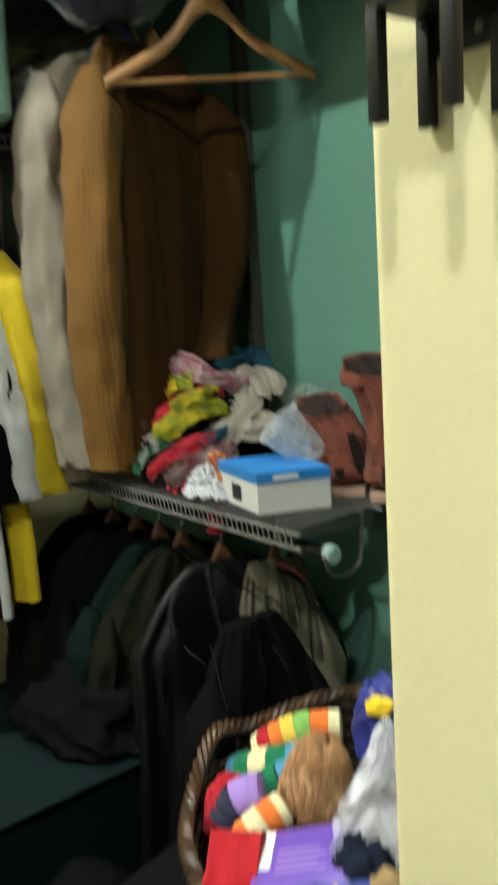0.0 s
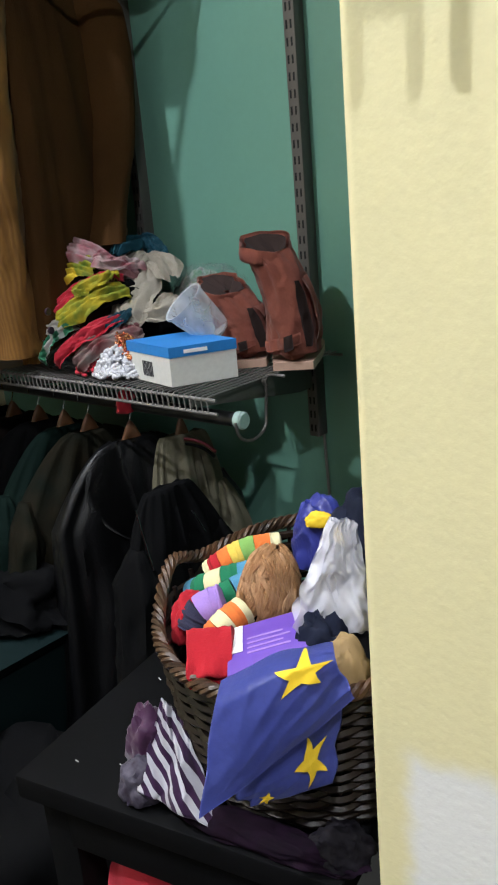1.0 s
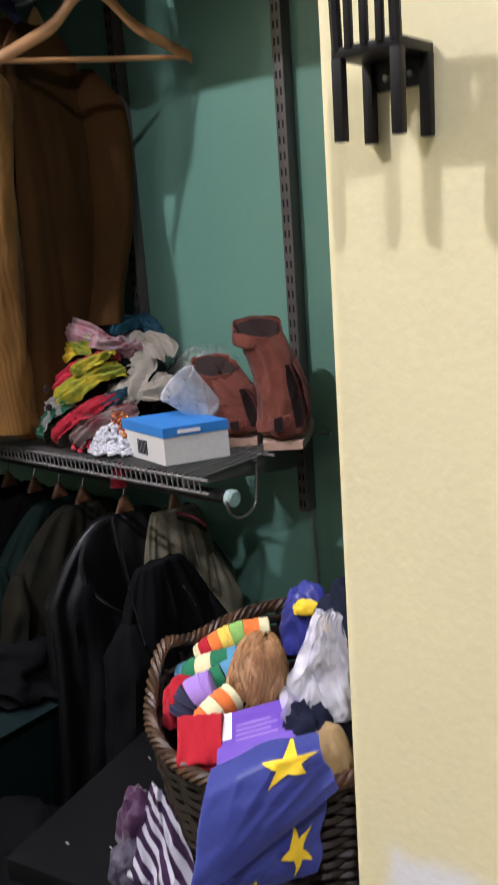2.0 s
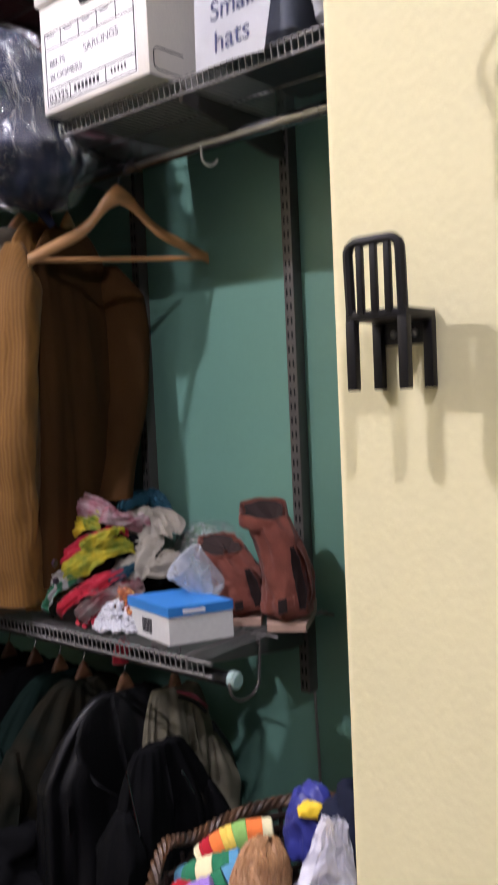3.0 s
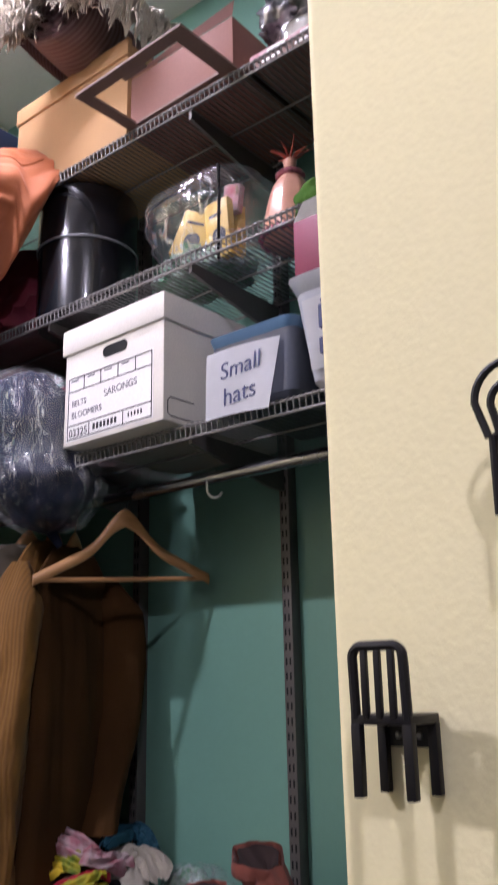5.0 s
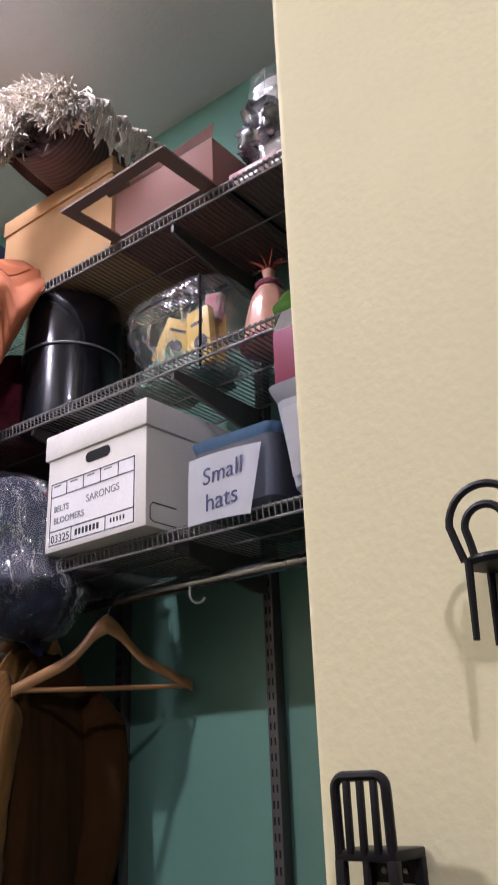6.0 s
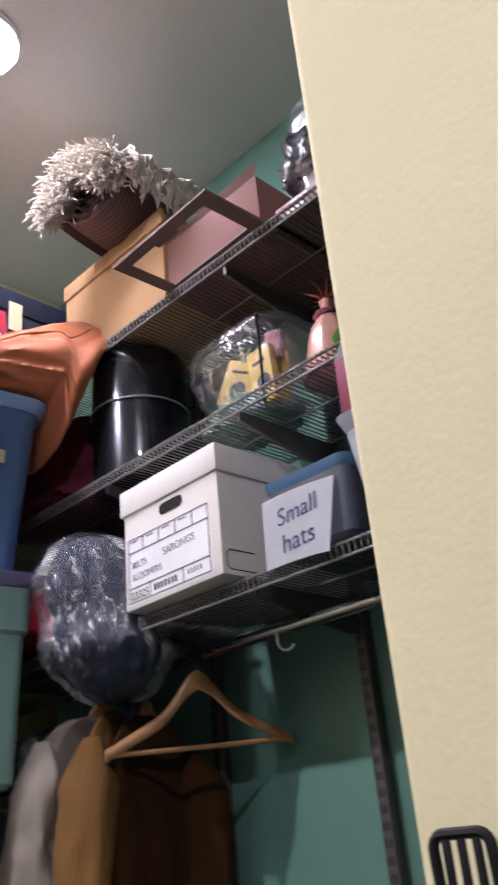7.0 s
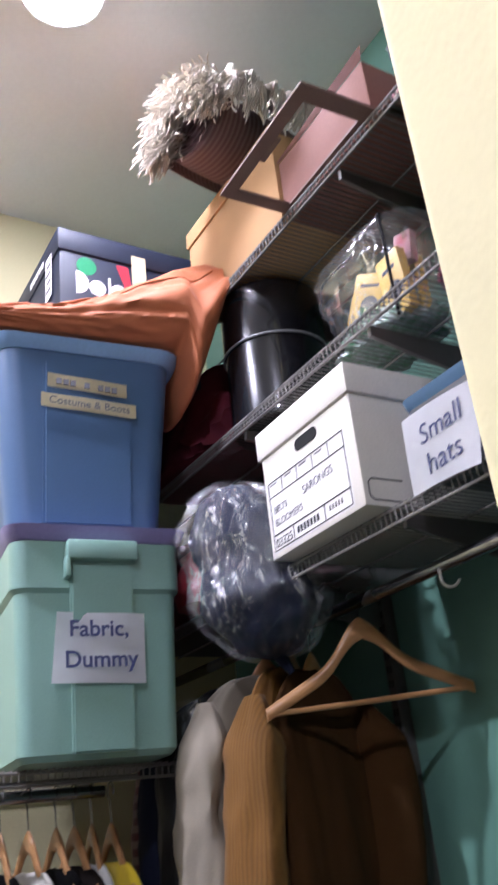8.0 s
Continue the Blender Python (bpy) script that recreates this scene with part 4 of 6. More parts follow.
SIGNGREEN = mat("print_green", (0.02, 0.28, 0.12), 0.5)
SIGNBLUE = mat("print_blue", (0.02, 0.10, 0.35), 0.5)
disc(b, 0.045, 0.262, 0.036, PAPER, 1.0, True)
disc(b, 0.105, 0.255, 0.024, PAPER)
disc(b, 0.165, 0.255, 0.024, PAPER)
bm = bm_new(); box(bm, 0.136, 0.143, -0.001, 0, 0.235, 0.295); part("printed_shape", bm, PAPER, b)
disc(b, 0.075, 0.318, 0.028, SIGNGREEN)
disc(b, 0.330, 0.300, 0.024, SIGNBLUE)
disc(b, 0.275, 0.285, 0.024, STARYELLOW)
bm = bm_new(); prism(bm, [(0.160, 0.345), (0.195, 0.345), (0.205, 0.270), (0.185, 0.275)], 0, 0.0008)
rs = part("printed_shape", bm, REDCLOTH, b); rs.matrix_basis = pose(0, 0, 0, 90, 0, 0)
bm = bm_new(); box(bm, 0.205, 0.247, -0.0065, -0.0052, 0.29, 0.385); part("tape_strip", bm, MASKING, nb, "strip of masking tape over the lid")
# pale sticker and lettering strip on the short end
bm = bm_new(); box(bm, -0.0062, -0.0052, 0.05, 0.10, 0.24, 0.375); part("sticker", bm, PAPER, nb, "white printed sticker")
for k in range(5):
    bm = bm_new(); box(bm, -0.0062, -0.0052, 0.12 + k * 0.026, 0.138 + k * 0.026, 0.375, 0.395); part("printed_bar", bm, PAPER, nb, smooth=False)
for k in range(4):
    bm = bm_new(); box(bm, -0.0068, -0.0060, 0.056, 0.094 - 0.008 * (k % 2), 0.262 + k * 0.026, 0.272 + k * 0.026); part("printed_bar", bm, PENCIL, nb, smooth=False)

# soft orange bag lying on the tub
ob_t = thing("canvas_bag", "soft orange canvas bag slumped on the blue tub", "bag", pose(-1.62, 0.35, 2.79))
bm = bm_new()


def bag_fn(u, v):
    """Thin where it lies on the tub, full and boxy where it leans on the shelf edge and slumps past the rim."""
    y = 0.02 + 0.610 * v + 0.012 * max(0, v - 0.9) * 10 * math.sin(2 * math.pi * u)
    end = max(0.02, min(1.0, (v / 0.06) ** 0.5, (max(0.0, 1 - v) / 0.02) ** 0.5))
    top = 0.035 + 0.262 * v ** 1.35 + 0.008 * math.sin(v * 11) - 0.035 * max(0, v - 0.95) / 0.05
    s = max(0.0, (v - 0.80) / 0.20)
    low = 0.014 - 0.15 * min(1, s / 0.28) ** 1.5 + 0.24 * (max(0, s - 0.30) / 0.70) ** 1.7
    xc = -0.13 + 0.05 * v + 0.08 * max(0, v - 0.6)
    hx = 0.075 + 0.060 * v
    a = 2 * math.pi * u
    sx, sz = math.cos(a), math.sin(a)
    sx, sz = math.copysign(abs(sx) ** 0.55, sx), math.copysign(abs(sz) ** 0.75, sz)
    k = 0.007 * fbm(sx * 1.6, y * 5, sz * 2.0) + 0.009 * (1 - 2 * abs(noise.noise(Vector((sx * 1.2 + y * 3, y * 6 + sz * 2.2, sz * 2.5)))))
    k += 0.004 * (1 - 2 * abs(noise.noise(Vector((y * 16 + sz * 5, sx * 3, sz * 6)))))
    lean = -0.13 * min(1, 2 * s) * max(0, -sz)
    return Vector((xc + lean + sx * (hx * (1 - 0.35 * max(0, sz)) * end + k), y, (top + low) / 2 + sz * ((top - low) / 2 * end + k)))


sheet(bm, bag_fn, 80, 90, close_u=True)
bmesh.ops.holes_fill(bm, edges=[e for e in bm.edges if e.is_boundary], sides=0)
part("bag_body", bm, ORANGE, ob_t, angle=80)
for u0 in (0.10, 0.235):
    bm = bm_new()
    tube(bm, [bag_fn(u0, 0.08 + 0.86 * k / 30) + Vector((0.001, 0, 0.001)) for k in range(31)], 0.0032, 6)
    part("seam", bm, ORANGE, ob_t)
# dark red bundles deep in the corner of the shelf
cloth("folded_cloth", "dark red cloth bundle deep in the shelf corner", "cloth", MAROONCLOTH, -1.95, 1.14, 2.65, 0.20, 0.16, 0.15, 3.1)
cloth("folded_cloth", "crimson cloth bundle pushed onto the shelf", "cloth", REDCLOTH, -1.86, 1.12, 2.27, 0.18, 0.14, 0.14, 5.7)
cloth("folded_cloth", "dark red cloth stuffed between bag and hat box", "cloth", MAROONCLOTH, -1.83, 1.13, 2.67, 0.16, 0.14, 0.17, 2.6)
cloth("folded_cloth", "dark red cloth bundle beside the record box", "cloth", MAROONCLOTH, -1.610, 1.14, 2.25, 0.125, 0.14, 0.15, 6.6)
cloth("folded_cloth", "dark maroon folded cloth on the shelf", "cloth", MAROONCLOTH, -2.12, 1.13, 2.27, 0.16, 0.14, 0.16, 8.2)


# ---- second shelf: hat box, vinyl bag, satin figure, card box ----
ht = thing("hat_box", "tall glossy black round hat box with grey piping", "hat box", pose(-1.590, 1.118, Z_B + 0.003) @ Matrix.Diagonal((0.97, 0.97, 1.09, 1)))
bm = bm_new(); lathe(bm, [(0.130, 0), (0.135, 0.004), (0.136, 0.012), (0.136, 0.205)], 64)
part("body", bm, HATBOX, ht)
bm = bm_new(); lathe(bm, [(0.1385, 0.196), (0.1392, 0.21), (0.1392, 0.335), (0.136, 0.343), (0.128, 0.347), (0.0, 0.349)], 64)
part("lid", bm, HATBOX, ht, "glossy black flat-topped lid")
bm = bm_new(); tube(bm, [(0.1395 * math.cos(k * math.pi / 24), 0.1395 * math.sin(k * math.pi / 24), 0.197) for k in range(48)], 0.003, 6, closed=True)
part("piping", bm, PIPING, ht, "grey piping round the seam")
bm = bm_new(); tube(bm, [(-0.125, -0.055, 0.16), (-0.135, -0.07, 0.14), (-0.135, -0.075, 0.10)], 0.006, 8)
part("clasp", bm, CHROME, ht, "small metal clasp")

zb = thing("vinyl_bag", "clear vinyl zip bag holding yellow packets and trimmings", "bag", pose(-1.125, 1.13, Z_B + 0.003))
bm = bm_new()


def zip_fn(u, v):
    a = 2 * math.pi * u
    prof = math.sin(math.pi * min(1, 0.10 + v * 0.62)) ** 0.5 * (1 - max(0, v - 0.78) ** 1.4 * 5)
    prof = max(prof, 0.03)
    cx, cy = math.cos(a), math.sin(a)
    cx, cy = math.copysign(abs(cx) ** 0.55, cx), math.copysign(abs(cy) ** 0.55, cy)
    k = 0.010 * fbm(cx * 2, cy * 2, v * 4) + 0.006 * (1 - 2 * abs(noise.noise(Vector((cx * 3, cy * 3, v * 6)))))
    return Vector((cx * (0.155 * prof + k), cy * (0.125 * prof + k), 0.002 + 0.265 * v))


sheet(bm, zip_fn, 48, 30, close_u=True)
vb = part("vinyl_cover", bm, VINYL, zb, "clear vinyl cover", angle=80)
vb.visible_shadow = False
bm = bm_new(); tube(bm, [zip_fn(0.83, 0.02 + 0.95 * k / 30) for k in range(31)], 0.0035, 6)
part("zip", bm, BLACK_PLASTIC, zb, "black zip edge")
bm = bm_new(); tube(bm, [zip_fn(0.58, 0.02 + 0.95 * k / 30) for k in range(31)], 0.003, 6)
part("zip", bm, BLACK_PLASTIC, zb, "black zip edge")
for x, y, z, w, h, rz, ry, mt in ((-0.05, -0.065, 0.05, 0.08, 0.12, 25, 22, YELLOWCARD), (0.055, -0.05, 0.02, 0.07, 0.15, 0, -4, YELLOWCARD), (0.06, -0.02, 0.15, 0.045, 0.07, 10, 8, PINKPRINT), (0.02, 0.02, 0.02, 0.10, 0.16, -15, 0, YELLOWCARD)):
    bm = bm_new(); box(bm, -w / 2, w / 2, -0.012, 0.012, 0, h, 0.003)
    pk = part("packet", bm, mt, zb, "small printed packet")
    pk.matrix_basis = pose(x, y, z, 0, ry, rz)
    if mt is YELLOWCARD:
        bm = bm_new(); lathe(bm, [(0.02, 0), (0.02, 0.001)], 20)
        q = part("printed_shape", bm, NAVYBOX, pk); q.matrix_basis = pose(0.006, -0.0125, h * 0.38, 90, 0, 0)
        bm = bm_new(); box(bm, -w * 0.3, w * 0.25, -0.0128, -0.0118, h * 0.72, h * 0.78); part("printed_bar", bm, NAVYBOX, pk, smooth=False)
bm = bm_new(); crumple(bm, 0.10, 0.08, 0.06, 4.4, 0.5, 4)
q = part("sequin_trim", bm, GREENFOIL, zb, "green and silver sequin trimmings", angle=80); q.matrix_basis = pose(-0.045, 0.0, 0.032)

sf = thing("satin_figurine", "salmon satin bottle-shaped ornament with frilled base", "ornament", pose(-0.885, 1.10, Z_B + 0.003))
bm = bm_new(); lathe(bm, [(0.058, 0.0), (0.066, 0.012), (0.062, 0.05), (0.052, 0.10), (0.044, 0.13), (0.030, 0.155), (0.018, 0.172), (0.013, 0.19), (0.016, 0.205), (0.006, 0.215), (0, 0.216)], 28)
for v in bm.verts:
    k = 1 + 0.05 * math.sin(9 * math.atan2(v.co.y, v.co.x)) * (v.co.z < 0.13)
    v.co.x *= k; v.co.y *= k
part("body", bm, SALMON, sf, angle=80)
bm = bm_new(); tube(bm, [(0.068 * math.cos(k * math.pi / 20), 0.068 * math.sin(k * math.pi / 20), 0.010 + 0.004 * (k % 2)) for k in range(40)], 0.007, 6, closed=True)
part("frill", bm, ROSE, sf, "rose sequin frill")
bm = bm_new()
for k in range(9):
    a = k * 2 * math.pi / 9
    tube(bm, [(0, 0, 0.205), (0.02 * math.cos(a), 0.02 * math.sin(a), 0.222 + 0.006 * (k % 2)), (0.045 * math.cos(a), 0.045 * math.sin(a), 0.224 + 0.010 * (k % 3))], [0.003, 0.0025, 0.001], 5)
part("tassel", bm, mat("coral_red", (0.42, 0.08, 0.05), 0.6), sf, "spiky coral tassel")
bm = bm_new()
lathe(bm, [(0.030, 0.162), (0.034, 0.168), (0.03, 0.174)], 20)
part("neck_ring", bm, ROSE, sf, "sparkling collar")

GZ = Z_A + 0.004 + 0.218
mb = thing("gift_box", "magenta card box with a cream flap on a clear bin", "box", pose(-0.774, 0.945, GZ))
bm = bm_new(); box(bm, 0, 0.215, 0, 0.16, 0, 0.118, 0.003)
b = part("body", bm, MAGENTA, mb)
bm = bm_new()
vs = [bm.verts.new(q) for q in ((0.0, 0.002, 0.118), (0.215, 0.002, 0.118), (0.215, -0.004, 0.158), (0.028, -0.004, 0.150))]
bm.faces.new(vs)
bmesh.ops.solidify(bm, geom=list(bm.faces), thickness=0.0015)
part("flap", bm, GREYCARD, mb, "cream card flap standing open", smooth=False)
bm = bm_new()
for tri in ((0.060, 0.040), (0.075, 0.040), (0.0675, 0.052)):
    box(bm, tri[0], tri[0] + 0.006, -0.0008, 0.0002, tri[1], tri[1] + 0.005)
part("printed_mark", bm, PAPER, b, smooth=False)
cloth("plush_toy", "bright green plush lump on the wire shelf", "toy", LIME, -0.768, 1.03, Z_B + 0.024, 0.046, 0.045, 0.044, 2.2, rough=0.2)

# ---- top shelf ----
ct = thing("cardboard_box", "large brown cardboard box open at one side", "box", pose(-1.742, 0.975, Z_C + 0.003))
bm = bm_new(); box(bm, 0, 0.455, 0, 0.30, 0, 0.275, 0.003)
part("body", bm, CARTON, ct)
bm = bm_new(); box(bm, -0.004, 0.46, -0.006, 0.01, 0.235, 0.285, 0.002)
fl = part("flap", bm, CARTON, ct, "folded cardboard flap")
bm = bm_new(); box(bm, 0.06, 0.115, -0.0012, 0, 0.0, 0.05); part("tape_strip", bm, MASKING, ct, "patch of brown tape")

pb = thing("cardboard_box", "rosy brown cardboard box on the top shelf", "box", pose(-1.285, 0.985, Z_C + 0.003))
bm = bm_new(); box(bm, 0, 0.335, 0.0, 0.32, 0, 0.165, 0.003)
part("body", bm, PINKCARTON, pb)
bm = bm_new()
vs = [bm.verts.new(q) for q in ((0.0, 0.0, 0.165), (0.335, 0.0, 0.165), (0.345, -0.004, 0.20), (0.0, -0.004, 0.17))]
bm.faces.new(vs)
bmesh.ops.solidify(bm, geom=list(bm.faces), thickness=0.004)
part("flap", bm, PINKCARTON, pb, "raised cardboard flap")
bm = bm_new(); box(bm, 0.335, 0.385, 0.0, 0.30, 0.0, 0.012, 0.002); part("flap", bm, DARKCARTON, pb, "flat brown bottom flap")

wf = thing("board_cutout", "flat brown board with a cut-out window on the shelf edge", "board", pose(-1.288, 0.812, Z_C + 0.016, 1.0, 0, -1))
bm = bm_new()
for q in ((0, 0.345, 0, 0.030), (0, 0.345, 0.165, 0.19), (0, 0.032, 0.030, 0.165), (0.305, 0.345, 0.030, 0.165)):
    bm = bm_new(); box(bm, q[0], q[1], q[2], q[3], 0, 0.006)
    part("border_strip", bm, DARKCARTON, wf, smooth=False)
bm = bm_new(); box(bm, 0.13, 0.20, 0.0305, 0.042, 0.0, 0.006)
part("tab", bm, DARKCARTON, wf, smooth=False)

# rolled rug with a knotted fringe, on the brown box
rg = thing("rolled_rug", "rolled mauve woven rug with long cream fringe", "rug", pose(-1.435, 0.85, Z_C + 0.285 + 0.085, 0, 0, 12))
bm = bm_new()


def roll_fn(u, v):
    a = 2 * math.pi * u * 4.6
    r = 0.010 + 0.105 * u + 0.004 * noise.noise(Vector((math.cos(a), math.sin(a), v * 3)))
    return Vector((r * math.cos(a) * 1.12, -0.02 + 0.40 * v + 0.006 * noise.noise(Vector((u * 6, 0, 1))), r * math.sin(a) * 0.95))


sheet(bm, roll_fn, 190, 12, thick=0.013)
part("roll", bm, RUG, rg, angle=80)
random.seed(11)


def strand(p0, d0, length, r=0.0015):
    """One twisted fringe strand that bends under its weight."""
    p = Vector(p0); d = Vector(d0).normalized()
    pts = [p.copy()]
    for k in range(6):
        d = (d + Vector((random.uniform(-.45, .45), random.uniform(-.45, .45), -0.22 + random.uniform(-.35, .3)))).normalized()
        p = p + d * (length / 6)
        pts.append(p.copy())
    return pts, [r * 1.3] + [r] * 4 + [r * 1.5, r * 0.7]


bm = bm_new()
for i in range(1700):
    a = random.uniform(-0.35, math.pi + 0.55)
    r = 0.02 + 0.095 * random.random() ** 0.6
    pts, rs = strand((r * math.cos(a) * 1.12, -0.02 + random.uniform(-0.01, 0.03), r * math.sin(a)), (math.cos(a) * 0.5 + random.uniform(-.5, .5), -0.9, math.sin(a) * 0.4 + 0.25), random.uniform(0.045, 0.095))
    tube(bm, pts, rs, 4, caps=False)
tagged(part("fringe", bm, FRINGE, rg, "thick cream fringe tassels", angle=80), kind="stuff")


def hang(x, y, z, length, r=0.0020):
    """A strand that leaves the roll's shoulder and drops down its side."""
    pts, px, py = [], x, y
    for k in range(9):
        f = k / 8
        px = x + (0.062 + 0.21 * max(0.0, y)) * min(1, f * 4) + 0.006 * math.sin(k * 1.7 + y * 90)
        py = y + 0.006 * math.sin(k * 1.3 + x * 300) - 0.02 * f
        pts.append((px, py, z + 0.012 * math.sin(min(1, f * 4) * math.pi) - length * max(0, f - 0.1)))
    return pts, [r * 1.3] + [r] * 6 + [r * 1.6, r * 0.6]


bm = bm_new()
for c in range(11):
    y = 0.0 + 0.28 * c / 10 + random.uniform(-0.010, 0.010)
    full = random.uniform(0.15, 0.22)
    for i in range(11):
        pts, rs = hang(0.104 + random.uniform(-0.006, 0.006), y + random.uniform(-0.006, 0.006), 0.078 + random.uniform(-0.01, 0.01), full * random.uniform(0.8, 1.05))
        tube(bm, pts, rs, 4, caps=False)
for i in range(120):
    pts, rs = strand((random.uniform(-0.06, 0.09), random.uniform(0.0, 0.14), 0.098), (random.uniform(-0.5, 0.8), -0.6, 0.0), random.uniform(0.04, 0.08))
    tube(bm, pts, rs, 4, caps=False)
tagged(part("fringe", bm, FRINGE, rg, "long cream side fringe", angle=80), kind="stuff")

# clear bag of odds and ends and flat game boxes at the wall end of the top shelf
pg = thing("plastic_bag", "shiny clear plastic bag with a pale lid inside", "bag", pose(-0.80, 1.09, Z_C + 0.045))
bm = bm_new()


def pbag(u, v):
    a = 2 * math.pi * u
    k = 0.008 * fbm(math.cos(a) * 2, math.sin(a) * 2, v * 5) + 0.008 * (1 - 2 * abs(noise.noise(Vector((math.cos(a) * 3, math.sin(a) * 3, v * 7)))))
    r = 0.088 * (0.85 + 0.15 * v) * (1 if v < 0.94 else 0.75)
    return Vector(((r + k) * math.cos(a), (r + k) * math.sin(a), 0.27 * v))


sheet(bm, pbag, 40, 26, close_u=True)
q = part("plastic_cover", bm, film("crisp_plastic", density=0.34), pg, "crinkled clear plastic", angle=80)
q.visible_shadow = False
bm = bm_new(); lathe(bm, [(0.07, 0.0), (0.072, 0.19), (0.08, 0.195), (0.08, 0.225), (0.04, 0.235), (0, 0.236)], 28)
part("tub", bm, GREYCARD, pg, "pale plastic tub")
bm = bm_new(); crumple(bm, 0.066, 0.066, 0.085, 9.1, 0.5, 5)
q = part("foil_lump", bm, mat("crumpled_foil", (0.46, 0.46, 0.48), 0.22, 0.7, second=(0.05, 0.05, 0.06), scale=34, bump=0.4, bscale=90), pg, "silver and black odds and ends", angle=80); q.matrix_basis = pose(-0.02, -0.03, 0.09)
for k, (x0, w, h, mt) in enumerate(((-0.93, 0.36, 0.019, DARKCARTON), (-0.915, 0.33, 0.019, PINKPRINT))):
    t = thing("game_box", "flat printed game box lying on the top shelf", "game box", pose(x0, 1.0, Z_C + 0.003 + k * 0.020), "flat game boxes")
    bm = bm_new(); box(bm, 0, w, 0, 0.29, 0, h, 0.002)
    b = part("body", bm, mt, t)
    for j in range(3):
        bar(b, 0.05 + 0.09 * j, 0.10 + 0.09 * j, 0.006, 0.013, -0.0002, PAPER)


# ---- upper rod: the empty hanger, jackets, the plastic-wrapped bundle ----
wooden_hanger(pose(-1.412, 1.113, 2.036, 2.4, 0, -23.5), "empty pale wooden hanger on the upper rod", True, 0.217, 0.078)
HANG = 3
jacket("mustard_jacket", "mustard ribbed wool jacket hung beside an empty hanger", pose(-1.610, 1.060, 2.000, 0, 0, HANG + 8), MUSTARD, 0.90, 0.138, 0.024, 0.80, 1.3, buttons=mat("dark_button", (0.03, 0.015, 0.03), 0.3), flare=0.0, sides=(-1,), arm=(0.067, 0.060), swing=-0.012)
# Body and far sleeve beside the mustard sleeve; dark brown stands for their shade.
jacket("brown_jacket", "shaded body and far sleeve of the mustard jacket, in dark brown", pose(-1.562, 1.085, 1.985, 0, 0, HANG + 11), mat("shaded_jacket_wool", (0.050, 0.0225, 0.007), 0.95, spec=0.1, var=0.2, bump=0.35, bscale=260), 0.83, 0.150, 0.030, (0.74, 0.56), 2.4, flare=0.015, sides=(1,), arm=(0.066, 0.048), puff=0.55, bend=0.14, slope=0.10)
wooden_hanger(pose(-1.562, 1.085, 1.995, 0, 0, HANG + 11), "wooden hanger inside the shaded jacket body", False, 0.15, 0.11, "hangers in garments")
wooden_hanger(pose(-1.610, 1.060, 2.012, 0, 0, HANG + 8), "pale wooden hanger inside a mustard jacket", False, 0.15, 0.088, "hangers in garments")
jacket("pale_jacket", "pale grey-beige jacket on a hanger", pose(-1.725, 1.07, 2.005, 0, 0, HANG + 3), mat("oatmeal_cloth", (0.25, 0.215, 0.16), 0.9, bump=0.3, bscale=300), 0.92, 0.20, 0.045, 0.80, 4.6, puff=1.5)
wooden_hanger(pose(-1.725, 1.07, 2.018, 0, 0, HANG + 3), "pale wooden hanger inside a grey jacket", False, 0.215, 0.088, "hangers in garments")
jacket("black_jacket", "black jacket on a hanger under plastic", pose(-1.89, 1.10, 2.01, 0, 0, HANG + 4), LEATHER, 0.85, 0.20, 0.045, 0.62, 7.9)
jacket("navy_jacket", "navy blue jacket on the upper rod", pose(-1.99, 1.10, 2.0, 0, 0, HANG + 2), NAVYCLOTH, 0.88, 0.20, 0.045, 0.62, 2.9)
jacket("plaid_shirt", "maroon plaid shirt on the upper rod", pose(-2.08, 1.12, 2.0, 0, 0, HANG), stripes("maroon_plaid", (0.10, 0.02, 0.03), (0.22, 0.14, 0.13), 30, "Z", 0.2), 0.85, 0.19, 0.04, 0.62, 6.1)
# thin plastic over the grey jacket's shoulder
bm = bm_new()
sheet(bm, lambda u, v: Vector((0.06 * math.cos(2 * math.pi * u) + 0.012 * fbm(u * 6, v * 4, 3), 0.05 * math.sin(2 * math.pi * u) + 0.012 * fbm(u * 6, v * 4, 8), -0.20 * v)), 30, 20, close_u=True)
q = solo("plastic_cover", bm, PLASTIC_FILM, "thin clear plastic over a jacket shoulder", "plastic cover", pose(-1.745, 0.885, 1.955, 0, 0, 0), angle=80)
q.visible_shadow = False

bd = thing("wrapped_bundle", "navy padded bundle hanging in clear plastic wrap", "bundle", pose(-1.535, 0.955, 2.002, 0, 0, -38))
bm = bm_new()


